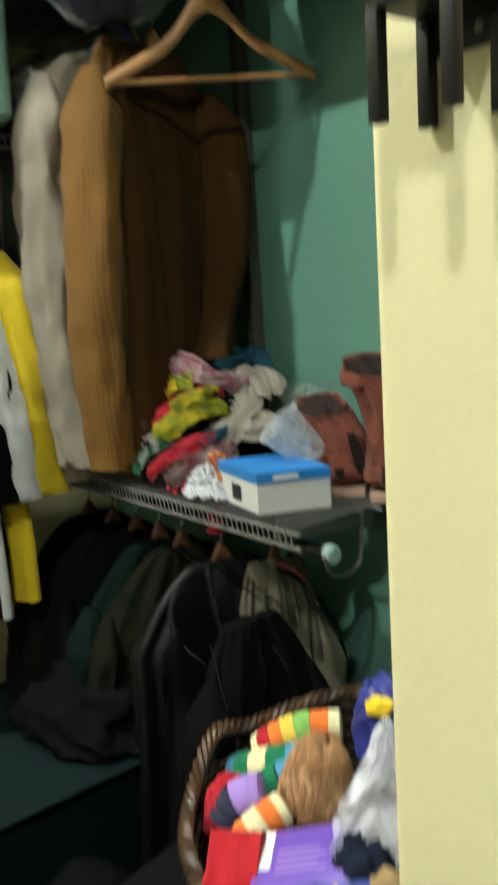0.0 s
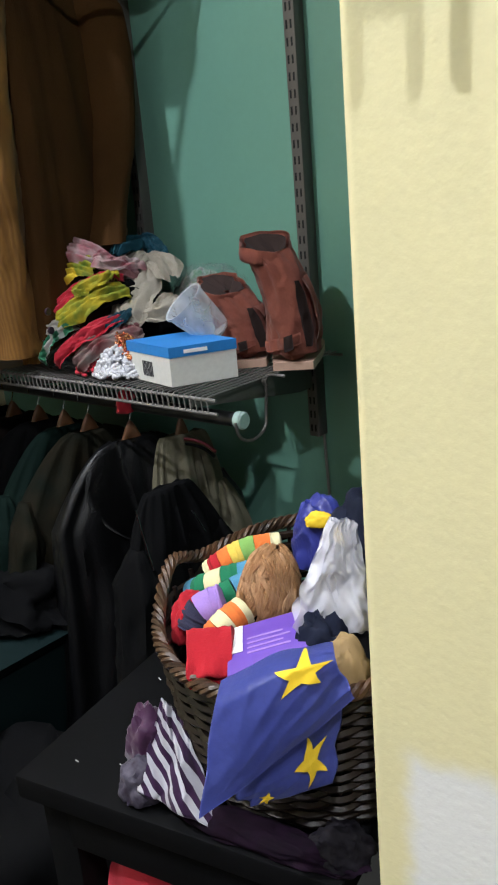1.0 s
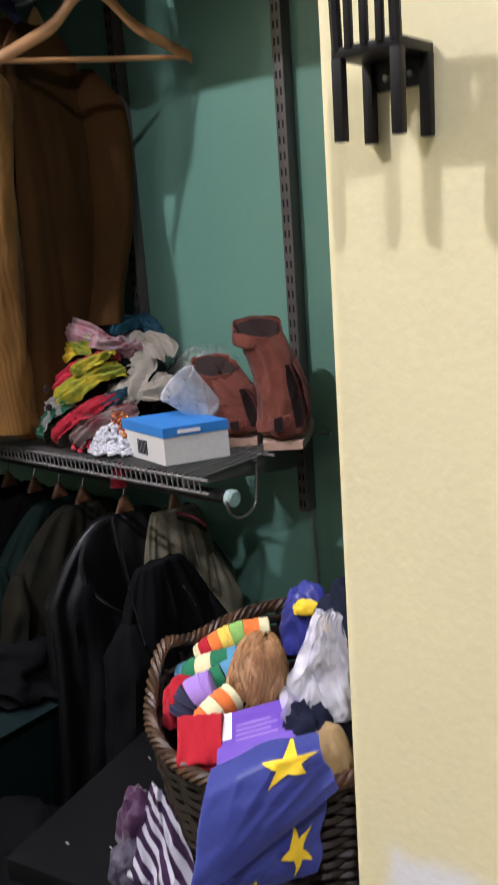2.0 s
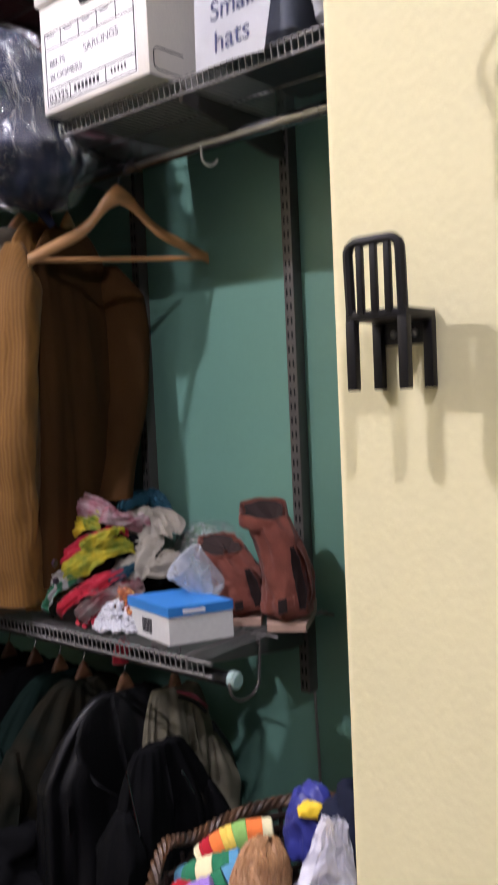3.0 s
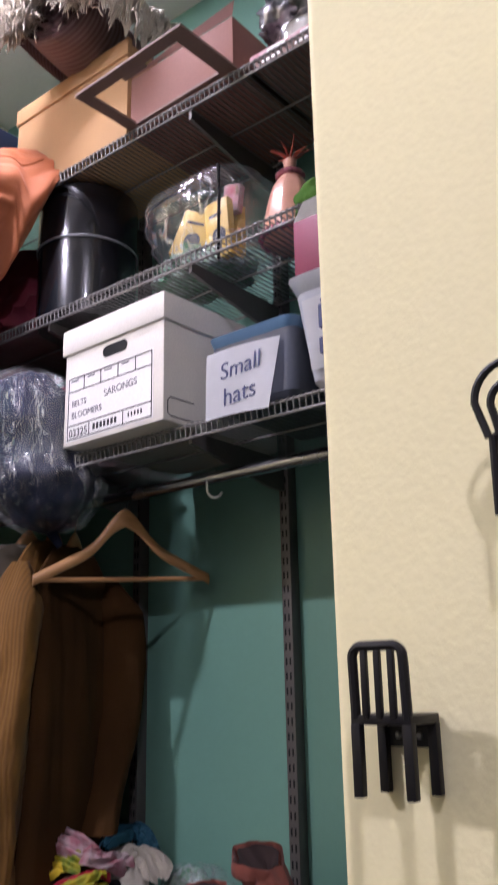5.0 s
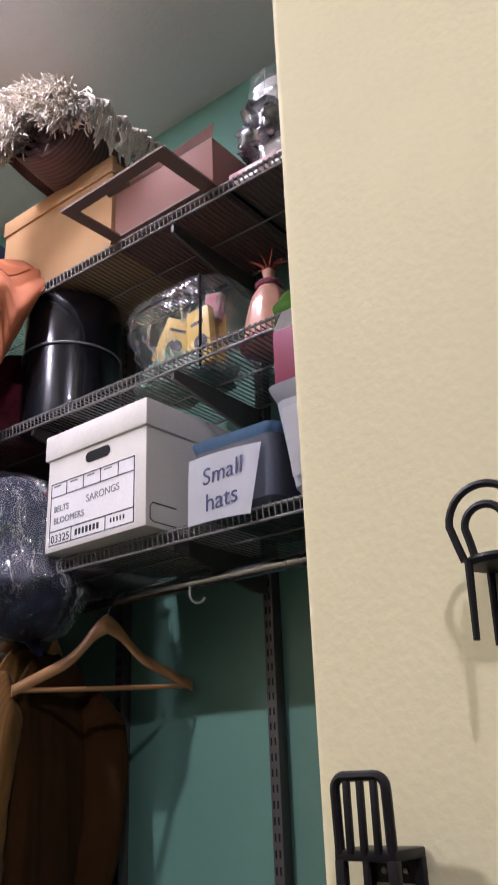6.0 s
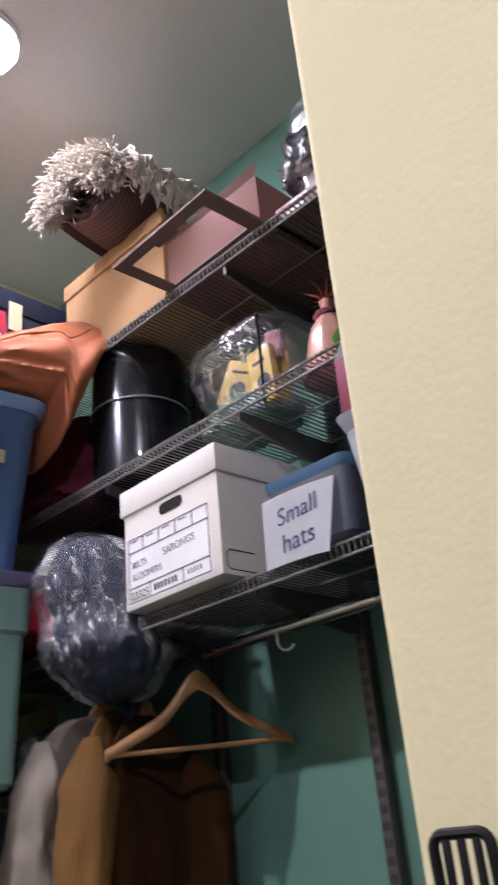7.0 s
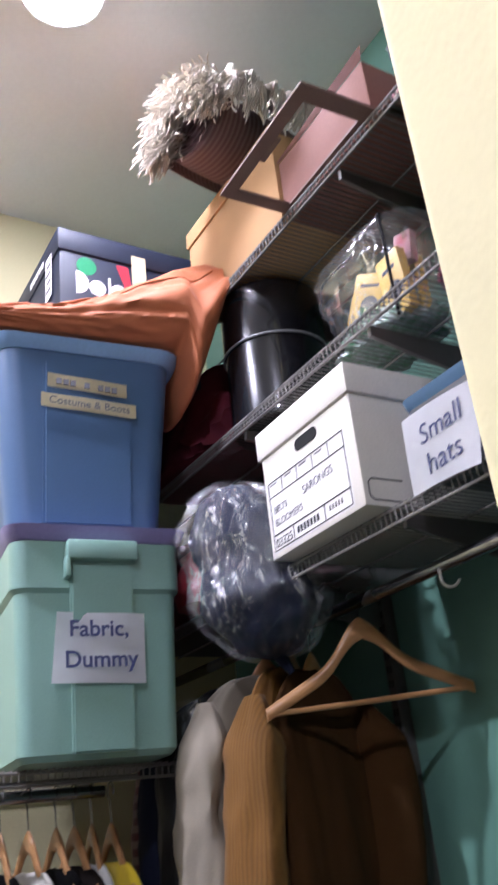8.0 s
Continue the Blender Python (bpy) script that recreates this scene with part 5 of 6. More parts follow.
def bundle(k, grow):
    def fn(u, v):
        a = 2 * math.pi * u
        z = 0.40 * v
        lower = math.exp(-((v - 0.27) / 0.22) ** 2)
        upper = math.exp(-((v - 0.68) / 0.26) ** 2)
        rx = 0.02 + 0.085 * lower + 0.060 * upper
        ry = 0.02 + 0.083 * lower + 0.090 * upper
        e = min(1, (v / 0.05) ** 0.5, ((1 - v) / 0.06) ** 0.5 if v < 1 else 0)
        c, s = math.cos(a), math.sin(a)
        f = 0.012 * fbm(c * 1.5 + k, s * 1.5, v * 4) + 0.015 * (1 - 2 * abs(noise.noise(Vector((c * 2.5 + k, s * 2.5, v * 5)))))
        if grow:
            f = 0.018 + 0.017 * (1 - 2 * abs(noise.noise(Vector((c * 4.5 + k, s * 4.5, v * 3.5))))) + 0.007 * (1 - 2 * abs(noise.noise(Vector((c * 15 + k, s * 15, v * 5))))) + 0.006 * (1 - 2 * abs(noise.noise(Vector((c * 9 + k, s * 9, v * 8)))))
        return Vector((c * (rx * max(e, 0.03) + f) + 0.025 * (0.5 - v), s * (ry * max(e, 0.03) + f) - 0.06 * (v - 0.3), z))
    return fn


sheet(bm, bundle(1.0, False), 40, 40, close_u=True)
bmesh.ops.holes_fill(bm, edges=[e for e in bm.edges if e.is_boundary], sides=0)
part("padding", bm, NAVYCLOTH, bd, "navy padded cloth", angle=80)
bm = bm_new(); sheet(bm, bundle(4.0, True), 170, 100, close_u=True)
q = part("plastic_wrap", bm, film("wrinkled_wrap", (0.88, 0.89, 0.91), 0.090, 0.14, 0.85, 32, 4.2), bd, "crinkled clear plastic wrap", angle=80)
q.visible_shadow = False
bm = bm_new(); tube(bm, [(0.0, 0.02, 0.02), (0.0, 0.05, -0.03)], [0.018, 0.008], 10)
part("tied_end", bm, NAVYCLOTH, bd)
bm = bm_new(); tube(bm, [(0.0, 0.02, 0.06), (0.02, 0.14, 0.14), (0.04, 0.17, 0.118)], 0.004, 6)
part("hanging_loop", bm, BLACK_PLASTIC, bd)
# white open hook on the rod
bm = bm_new()
tube(bm, [(0.0, 0.012, 0.012), (0, 0.004, 0.016), (0, -0.012, 0.012), (0, -0.017, 0), (0, -0.017, -0.02)] + [(0, -0.017 + 0.02 - 0.02 * math.cos(a), -0.03 - 0.022 * math.sin(a)) for a in (k * math.pi / 8 for k in range(8))], 0.0032, 8)
solo("rod_hook", bm, HOOKWHITE, "white plastic hook over the chrome rod", "hook", pose(-1.135, 1.117, 2.098, 0, 0, -50) @ Matrix.Diagonal((0.85, 0.85, 0.85, 1)))

# ---- end wall rod: wooden hangers and shirts ----
random.seed(5)
shirt_kinds = [("white_shirt", "white shirt on a wooden hanger", WHITECLOTH), ("black_dress", "black dress on a wooden hanger", BLACKCLOTH), ("black_shirt", "black shirt on a wooden hanger", BLACKCLOTH), ("grey_shirt", "pale grey shirt on a wooden hanger", GREYCLOTH),
               ("black_coat", "black coat on a wooden hanger", BLACKCLOTH), ("brown_coat", "dark brown coat on a wooden hanger", BROWNCLOTH), ("white_blouse", "white blouse on a wooden hanger", WHITECLOTH), ("yellow_dress", "bright yellow dress on a wooden hanger", YELLOWCLOTH)]
ys = [0.40, 0.46, 0.52, 0.58, 0.64, 0.68, 0.72, 0.765]
for (nm, lb, mt), y in zip(shirt_kinds, ys):
    rz = 90 + random.uniform(-6, 6)
    jacket(nm, lb, pose(-1.95, y, 1.655, 0, 0, rz), mt, 0.86 if mt is not YELLOWCLOTH else 0.84, 0.19, 0.022, 0.52, y * 17, group="garments on the end rod")
    wooden_hanger(pose(-1.95, y, 1.705, 0, 0, rz), "pale wooden hanger on the end wall rod", False, 0.20, 0.106, "hangers on the end rod")

# ---- lower rod: coats, dark colours holding the shade there ----
low = [
    ("black_vest", "black quilted vest with a curved neckline", BLACKCLOTH, -1.200, -6, 0.62, 0.115, 0.040, 3.9, None),
    ("khaki_coat", "khaki coat with a dark red collar line", KHAKI, -1.300, -20, 0.62, 0.090, 0.026, 3.3, None),
    ("leather_jacket", "long black leather coat with wide lapels", LEATHER, -1.385, -16, 0.88, 0.215, 0.042, 9.4, LEATHER),
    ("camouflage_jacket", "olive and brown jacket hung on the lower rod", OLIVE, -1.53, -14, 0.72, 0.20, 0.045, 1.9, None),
    ("green_jacket", "shade-darkened green jacket hung on the lower rod", mat("shade_darkened_green_cloth", (0.003, 0.009, 0.007), 0.85, spec=0.1), -1.62, -10, 0.72, 0.20, 0.04, 5.9, None),
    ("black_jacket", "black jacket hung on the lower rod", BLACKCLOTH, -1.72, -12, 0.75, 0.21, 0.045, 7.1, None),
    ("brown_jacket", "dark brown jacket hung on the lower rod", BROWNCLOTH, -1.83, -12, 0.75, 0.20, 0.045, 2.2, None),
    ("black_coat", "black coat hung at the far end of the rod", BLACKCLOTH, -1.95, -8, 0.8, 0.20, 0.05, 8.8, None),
]
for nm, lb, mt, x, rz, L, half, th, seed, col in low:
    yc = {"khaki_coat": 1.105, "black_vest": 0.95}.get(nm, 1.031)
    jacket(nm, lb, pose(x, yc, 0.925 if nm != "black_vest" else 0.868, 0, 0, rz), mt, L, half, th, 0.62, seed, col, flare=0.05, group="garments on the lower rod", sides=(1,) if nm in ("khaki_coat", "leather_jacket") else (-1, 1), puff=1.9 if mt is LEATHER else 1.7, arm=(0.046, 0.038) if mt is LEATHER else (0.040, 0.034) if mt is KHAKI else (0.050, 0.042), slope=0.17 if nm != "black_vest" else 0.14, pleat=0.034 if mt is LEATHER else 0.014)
    if nm == "black_vest":
        continue
    wooden_hanger(pose(x, yc, 0.935, 0, 0, rz), "brown wooden hanger on the lower rod", False, min(0.115, half - 0.01), 0.083, "hangers on the lower rod", DARKWOOD)
# black vest zip, chrome line put in for its right highlight, khaki collar braid
for nm, lb, ct, pts, mt, r in (
    ("zip", "bright metal zip and highlight line of the black vest", "zip", ((-1.145, 0.813, 0.875), (-1.145, 0.822, 0.825), (-1.145, 0.832, 0.773), (-1.145, 0.839, 0.740)), CHROME, 0.0017),
    ("zip", "bright metal zip and highlight line of the black vest", "zip", ((-1.130, 0.945, 0.830), (-1.130, 0.961, 0.803), (-1.130, 0.977, 0.772)), CHROME, 0.0017),
    ("braid", "dark red braid on the khaki collar", "trim", ((-1.342, 1.100, 0.904), (-1.283, 1.100, 0.915), (-1.235, 1.100, 0.913), (-1.197, 1.100, 0.898)), MAROONCLOTH, 0.0035),
    ("braid", "black braid on the khaki collar", "trim", ((-1.340, 1.100, 0.894), (-1.285, 1.100, 0.903), (-1.238, 1.100, 0.901), (-1.202, 1.100, 0.886)), BLACKCLOTH, 0.0035),
):
    bm = bm_new(); tube(bm, smooth_path(pts, 14), r, 6)
    solo(nm, bm, mt, lb, ct)
cloth("red_ribbon", "red ribbon tied round a hanger hook", "ribbon", REDCLOTH, -1.375, 1.02, 1.005, 0.016, 0.022, 0.035, 4.0, sub=3)
# rod holder under the shelf end
rh = thing("rod_holder", "grey steel hook holding the lower rod", "rod holder", pose(-1.052, 1.031, 1.004))
bm = bm_new(); tube(bm, [(0, 0.085, 0.068), (0, 0.075, -0.01)] + [(0, 0.03 + 0.047 * math.cos(a), -0.012 - 0.036 * math.sin(a)) for a in (k * math.pi / 8 for k in range(1, 9))] + [(0, -0.018, 0.0)], 0.0032, 8)
part("hook", bm, STEEL, rh)
bm = bm_new(); tube(bm, [(-0.006, 0.085, 0.06), (0.006, 0.085, 0.06)], 0.009, 10)
part("bolt", bm, STEEL, rh)
# thin grey line below the standard
bm = bm_new(); tube(bm, [(0, 0, 0), (0.004, 0.001, -0.14), (0.006, 0, -0.30)], 0.0035, 6)
solo("wall_line", bm, WIRE, "thin grey line down the green wall", "cord", pose(-1.08, WALL_Y - 0.012, 0.884))

# ---- lower shelf: clothes heap, beads, cup, boots, device box ----
ZS = 1.087
YELLOWPRINT = mat("yellow_print", (0.68, 0.52, 0.02), 0.75, second=(0.22, 0.30, 0.03), scale=34, bump=0.25, bscale=250)
STRIPEGREEN = stripes("white_green_stripes", (0.50, 0.50, 0.48), (0.03, 0.20, 0.10), 34, "X", 0.1, 2.0)
DARKREDPRINT = mat("dark_red_print", (0.20, 0.01, 0.02), 0.8, second=(0.30, 0.28, 0.26), scale=22)


def bunched(name, label, material, pts, width, pleats, lift, seed):
    """A garment thrown on the heap: a gathered strip with soft pleats along it, its edges tucked under."""
    nu, nv = 44, 30
    S = smooth_path(pts, nu - 1)
    out = Vector((0.30, -0.62, 0.72)).normalized()
    o = S[nu // 2].copy()

    def fn(u, v):
        i = min(nu - 1, int(round(u * (nu - 1))))
        d = (S[min(i + 1, nu - 1)] - S[max(i - 1, 0)]).normalized()
        side = d.cross(out).normalized()
        up = side.cross(d).normalized()
        f = v - 0.5
        w = width * (1.05 + 0.55 * noise.noise(Vector((u * 2.6, seed, 1.5)))) * min(1, 0.55 + 4 * min(u, 1 - u))
        ph = f * pleats + 0.9 * noise.noise(Vector((u * 2.4, f * 1.5, seed))) + 0.3 * noise.noise(Vector((u * 7, f * 4, seed + 3)))
        ridge = abs(math.cos(math.pi * ph)) ** 0.7
        h = lift + 0.010 * ridge - 0.22 * w * (2 * f) ** 2 + 0.008 * noise.noise(Vector((u * 5, f * 5, seed + 7)))
        h += 0.004 * (1 - 2 * abs(noise.noise(Vector((u * 14, f * 9, seed + 11)))))
        h -= 0.016 * max(0, 1 - 9 * min(u, 1 - u))
        q = S[i] + side * (f * w) + up * h
        q.z = max(q.z, ZS + 0.003 + 0.002 * ridge)
        return q - o
    bm = bm_new(); sheet(bm, fn, nu, nv, thick=0.0022)
    return solo(name, bm, material, label, "cloth", pose(*o), group="clothes heap", angle=80)


HEAP = [
    ("green_cloth", "dark green cloth in the heap", GREENPRINT, [(-1.592, 0.970, 1.181), (-1.583, 0.991, 1.222), (-1.539, 1.012, 1.264)], 0.050, 2, 0.000),
    ("green_scarf", "green and yellow printed scarf in the heap", GREENPRINT, [(-1.646, 1.024, 1.286), (-1.546, 1.033, 1.304), (-1.440, 1.034, 1.306)], 0.067, 3, 0.000),
    ("yellow_cloth", "yellow cloth edge deep in the heap", YELLOWCLOTH, [(-1.628, 1.012, 1.262), (-1.553, 1.017, 1.273), (-1.472, 1.027, 1.293)], 0.038, 2, 0.005),
    ("red_cloth", "red and dark printed cloth in the heap", REDPRINT, [(-1.549, 0.952, 1.148), (-1.505, 0.979, 1.202), (-1.443, 1.002, 1.246), (-1.411, 1.056, 1.259)], 0.077, 4, 0.005),
    ("red_cloth", "bright red cloth strip in the heap", REDCLOTH, [(-1.526, 0.973, 1.189), (-1.468, 0.998, 1.239), (-1.416, 1.030, 1.269), (-1.409, 1.079, 1.256)], 0.034, 2, 0.012),
    ("black_cloth", "black cloth across the middle of the heap", BLACKCLOTH, [(-1.443, 0.979, 1.204), (-1.397, 1.016, 1.235), (-1.403, 1.105, 1.248)], 0.064, 2, 0.008),
    ("yellow_print", "yellow and green printed cloth on the heap", YELLOWPRINT, [(-1.487, 0.967, 1.180), (-1.427, 0.983, 1.212), (-1.395, 1.014, 1.233), (-1.386, 1.065, 1.230)], 0.061, 3, 0.022),
    ("yellow_scarf", "thin yellow scarf laid over the heap", YELLOWPRINT, [(-1.436, 0.994, 1.232), (-1.406, 1.011, 1.250), (-1.405, 1.057, 1.250)], 0.025, 1, 0.030),
    ("pink_shirt", "pale pink patterned shirt on top of the heap", PINKPRINT, [(-1.585, 1.051, 1.339), (-1.488, 1.047, 1.330), (-1.437, 1.078, 1.298), (-1.419, 1.139, 1.263)], 0.052, 3, 0.010),
    ("pink_shirt", "white and red printed sleeve on the heap", PINKPRINT, [(-1.451, 1.036, 1.310), (-1.431, 1.086, 1.285), (-1.431, 1.160, 1.273)], 0.037, 2, 0.020),
    ("beige_shirt", "off-white crumpled shirt on the heap", BEIGECLOTH, [(-1.338, 1.024, 1.186), (-1.376, 1.089, 1.224), (-1.414, 1.151, 1.258), (-1.452, 1.204, 1.292)], 0.088, 4, 0.015),
    ("beige_shirt", "off-white sleeve folded on the heap", BEIGECLOTH, [(-1.318, 1.152, 1.252), (-1.371, 1.182, 1.275), (-1.442, 1.193, 1.283), (-1.435, 1.148, 1.279)], 0.052, 2, 0.022),
    ("beige_shirt", "off-white shirt hem in the heap", BEIGECLOTH, [(-1.348, 1.012, 1.187), (-1.327, 1.058, 1.189), (-1.288, 1.080, 1.202), (-1.279, 1.117, 1.228)], 0.046, 2, 0.008),
    ("white_strip", "white and green striped cloth over the shelf edge", STRIPEGREEN, [(-1.518, 0.928, 1.105), (-1.493, 0.950, 1.148), (-1.434, 0.968, 1.184)], 0.031, 2, 0.012),
    ("white_strip", "grey-white cloth strip poking from the heap", GREYCLOTH, [(-1.547, 0.942, 1.129), (-1.509, 0.960, 1.165), (-1.462, 0.967, 1.181)], 0.023, 1, 0.016),
    ("red_scarf", "red scarf trailing from the heap", REDCLOTH, [(-1.468, 0.926, 1.105), (-1.417, 0.948, 1.148), (-1.366, 0.968, 1.176), (-1.345, 1.021, 1.188)], 0.033, 2, 0.012),
    ("green_strip", "dark green cloth strip in the heap", OLIVE, [(-1.495, 0.925, 1.101), (-1.448, 0.944, 1.140), (-1.389, 0.960, 1.171)], 0.025, 1, 0.008),
    ("red_shirt", "dark red shirt sleeve in the heap", DARKREDPRINT, [(-1.407, 0.925, 1.108), (-1.367, 0.944, 1.145), (-1.335, 0.982, 1.165), (-1.312, 1.033, 1.176)], 0.046, 3, 0.004),
    ("teal_cloth", "teal blue cloth edge in the heap", TEALCLOTH, [(-1.359, 0.972, 1.173), (-1.349, 1.005, 1.185), (-1.343, 1.049, 1.195)], 0.027, 1, 0.010),
    ("teal_cloth", "dark teal cloth behind the heap", TEALCLOTH, [(-1.457, 1.108, 1.325), (-1.487, 1.191, 1.337), (-1.471, 1.238, 1.319), (-1.384, 1.186, 1.278)], 0.059, 3, 0.000),
    ("teal_cloth", "bright teal cloth behind the heap", TEALCLOTH, [(-1.496, 1.223, 1.338), (-1.455, 1.235, 1.317), (-1.393, 1.200, 1.289)], 0.033, 2, 0.012),
]
for k, (nm, lb, mt, pts, w, pl, lift) in enumerate(HEAP):
    bunched(nm, lb, mt, pts, w, pl, lift, 1.7 * k + 0.4)
bm = bm_new(); crumple(bm, 0.13, 0.075, 0.085, 4.1, 0.2, 2.6)
solo("dark_cloth", bm, BLACKCLOTH, "dark crumpled cloth under the heap", "cloth", pose(-1.50, 1.195, ZS + 0.04), group="clothes heap", angle=80)
cloth("sequin_cloth", "green sequin cloth in a clear bag", "cloth", GREENFOIL, -1.33, 1.265, 1.185, 0.070, 0.05, 0.060, 9.1, 0, group="clothes heap", rough=0.5, fold=3.4)
cloth("sequin_bag", "clear bag over green sequins", "bag", VINYL, -1.30, 1.24, 1.215, 0.085, 0.07, 0.06, 14.0, rough=0.3).visible_shadow = False

random.seed(21)


def bead_heap(name, label, material, cx, cy, z, sx, sy, sz, n, r):
    bm = bm_new()
    for i in range(n):
        a, q = random.uniform(0, 2 * math.pi), random.random() ** 0.5
        h = sz * (1 - q * q) * random.uniform(0.55, 1.0)
        m = Matrix.Translation((sx * q * math.cos(a), sy * q * math.sin(a), r + h)) @ Matrix.Scale(random.uniform(0.8, 1.15), 4)
        bmesh.ops.create_icosphere(bm, subdivisions=1, radius=r, matrix=m)
    return solo(name, bm, material, label, "beads", pose(cx, cy, z), kind="stuff", angle=80)


bead_heap("pearl_beads", "heap of silvery white bead strings on the shelf", PEARL, -1.315, 0.958, ZS, 0.060, 0.040, 0.058, 520, 0.0058)
bead_heap("gold_beads", "heap of gold and red bead strings", GOLDBEAD, -1.325, 0.982, 1.123, 0.072, 0.032, 0.050, 900, 0.0034)
bead_heap("red_beads", "red bead strings beside the pearls", REDCLOTH, -1.385, 0.955, ZS, 0.05, 0.03, 0.06, 220, 0.0045)

MILKY = sheer("milky_plastic", (0.58, 0.61, 0.66), 0.38)
cp = thing("plastic_cup", "translucent plastic cup tipped over on the heap", "cup", Matrix.Translation((-1.159, 1.100, 1.159)) @ Vector((-0.344, -0.586, 0.734)).to_track_quat("Z", "Y").to_matrix().to_4x4() @ Matrix.Scale(0.86, 4))
bm = bm_new(); lathe(bm, [(0.0, 0.0), (0.036, 0.0), (0.040, 0.004), (0.053, 0.108), (0.0565, 0.109), (0.0565, 0.114), (0.0515, 0.1125), (0.038, 0.006), (0, 0.004)], 40)
part("cup", bm, MILKY, cp)

gx = thing("device_box", "small white card box with a bright blue lid", "box", pose(-1.132, 0.932, ZS, 0, 0, -12))
# local: corner at the origin, one face to -y
bm = bm_new()
prism(bm, [(-0.155, 0), (0, 0), (0.040, 0.128), (-0.115, 0.128)], 0, 0.056)
b = part("body", bm, GREYCARD, gx, "white card base", smooth=False)
bm = bm_new()
prism(bm, [(-0.1565, -0.0012), (0.0012, -0.0012), (0.0415, 0.1292), (-0.1165, 0.1292)], 0.056, 0.076)
part("lid", bm, BLUE_CARD, gx, "bright blue lid", smooth=False)
for k in range(7):
    bar(b, -0.10 + k * 0.0055, -0.097 + k * 0.0055, 0.012, 0.042, -0.0006)
bm = bm_new(); box(bm, 0.028, 0.075, -0.001, 0.0, 0.062, 0.069)
q = part("logo_bar", bm, PAPER, gx, smooth=False); q.matrix_basis = pose(0.0022, 0.0, 0, 0, 0, 72.6)


def boot(m, label, shaft, lean, seed, droop):
    """Foot along local x, heel at the origin; the shaft sags towards one side."""
    toward = radians(-165)
    t = thing("suede_boot", label, "boot", m, "suede boots")
    bm = bm_new()
    n = 26

    def foot(u, v):
        a = 2 * math.pi * u
        x = -0.022 + 0.24 * v
        w = 0.036 + 0.012 * math.sin(v * 2.6) if v < 0.8 else 0.044 * (max(0.0, 1 - ((v - 0.8) / 0.2) ** 2)) ** 0.5
        w = max(w, 0.004) * min(1, (v / 0.06) ** 0.5 + 0.2)
        h = 0.088 - 0.052 * min(1, max(0, (v - 0.25) / 0.45)) - 0.01 * max(0, v - 0.8) * 5
        k = 0.003 * noise.noise(Vector((x * 30, a, seed)))
        z = 0.014 + (h / 2) * (1 + math.sin(a))
        return Vector((x, math.cos(a) * (w + k) * (1 - 0.3 * max(0, math.sin(a))), z + k))
    sheet(bm, foot, 24, 30, close_u=True)
    bmesh.ops.holes_fill(bm, edges=[e for e in bm.edges if e.is_boundary], sides=0)
    part("upper", bm, SUEDE, t, angle=80)
    bm = bm_new()

    def leg(u, v):
        a = 2 * math.pi * u
        z = 0.03 + shaft * v
        rx, ry = 0.050 - 0.002 * v, 0.044 + 0.002 * v
        k = 0.010 * noise.noise(Vector((math.cos(a) * 1.3, math.sin(a) * 1.3, z * 9 + seed))) + 0.007 * (1 - 2 * abs(noise.noise(Vector((math.cos(a) * 2.2 + seed, math.sin(a) * 2.2, z * 9)))))
        k += 0.0028 * (1 - 2 * abs(noise.noise(Vector((math.cos(a) * 4, math.sin(a) * 4 + seed, z * 40)))))
        dz = -droop * v * v * (0.5 + 0.5 * math.cos(a - toward))
        return Vector((0.012 + lean * v + math.cos(a) * (rx + k), 0.045 * v * v + math.sin(a) * (ry + k), z + dz))
    sheet(bm, leg, 64, 56, close_u=True, thick=-0.004)
    part("shaft", bm, SUEDE, t, angle=80)
    bm = bm_new()

    def cuff(u, v):
        a = 2 * math.pi * u
        p = leg(u, 1.0)
        k = 1.0 + 0.075 * math.sin(v * math.pi / 2) + 0.06 * noise.noise(Vector((a * 2, v * 3, seed)))
        c = Vector((0.012 + lean, 0.045, 0))
        q = Vector(((p.x - c.x) * k + c.x, (p.y - c.y) * k + c.y, p.z + 0.010 * math.sin(v * math.pi) - 0.022 * v - 0.010 * noise.noise(Vector((a, seed, v)))))
        return q
    sheet(bm, cuff, 36, 10, close_u=True, thick=0.003)
    part("cuff", bm, SUEDE, t, "folded suede cuff", angle=80)
    bm = bm_new(); sheet(bm, lambda u, v: leg(u, 0.80 + 0.19 * v) - Vector((math.cos(2 * math.pi * u), math.sin(2 * math.pi * u), 0)) * (0.007 + 0.035 * (1 - v)), 30, 8, close_u=True)
    part("lining", bm, SUEDE_IN, t, "dark lining", angle=80)
    bm = bm_new()
    poly = []
    for k in range(28):
        v = k / 27
        w = 0.040 + 0.012 * math.sin(v * 2.6) if v < 0.8 else 0.048 * (max(0.0, 1 - ((v - 0.8) / 0.21) ** 2)) ** 0.5
        poly.append((-0.04 + 0.267 * v, w))
    prism(bm, poly + [(x, -y) for x, y in reversed(poly) if y > 0.001], 0, 0.016)
    part("sole", bm, SOLE, t, "pale rubber sole")
    # dark strip for the shade in the side seam, loose flap, strap with keeper
    u0 = (toward + 0.45) / (2 * math.pi) % 1

    def on_leg(u, v, off):
        p = leg(u, v)
        c = Vector((0.012 + lean * v, 0.045 * v * v, p.z))
        return p + (p - c).normalized() * off
    bm = bm_new(); sheet(bm, lambda u, v: on_leg(u0 + (u - 0.5) * 0.055 * (0.25 + math.sin(math.pi * (0.1 + 0.8 * v))), 0.06 + 0.62 * v, 0.0015), 6, 24, thick=0.001)
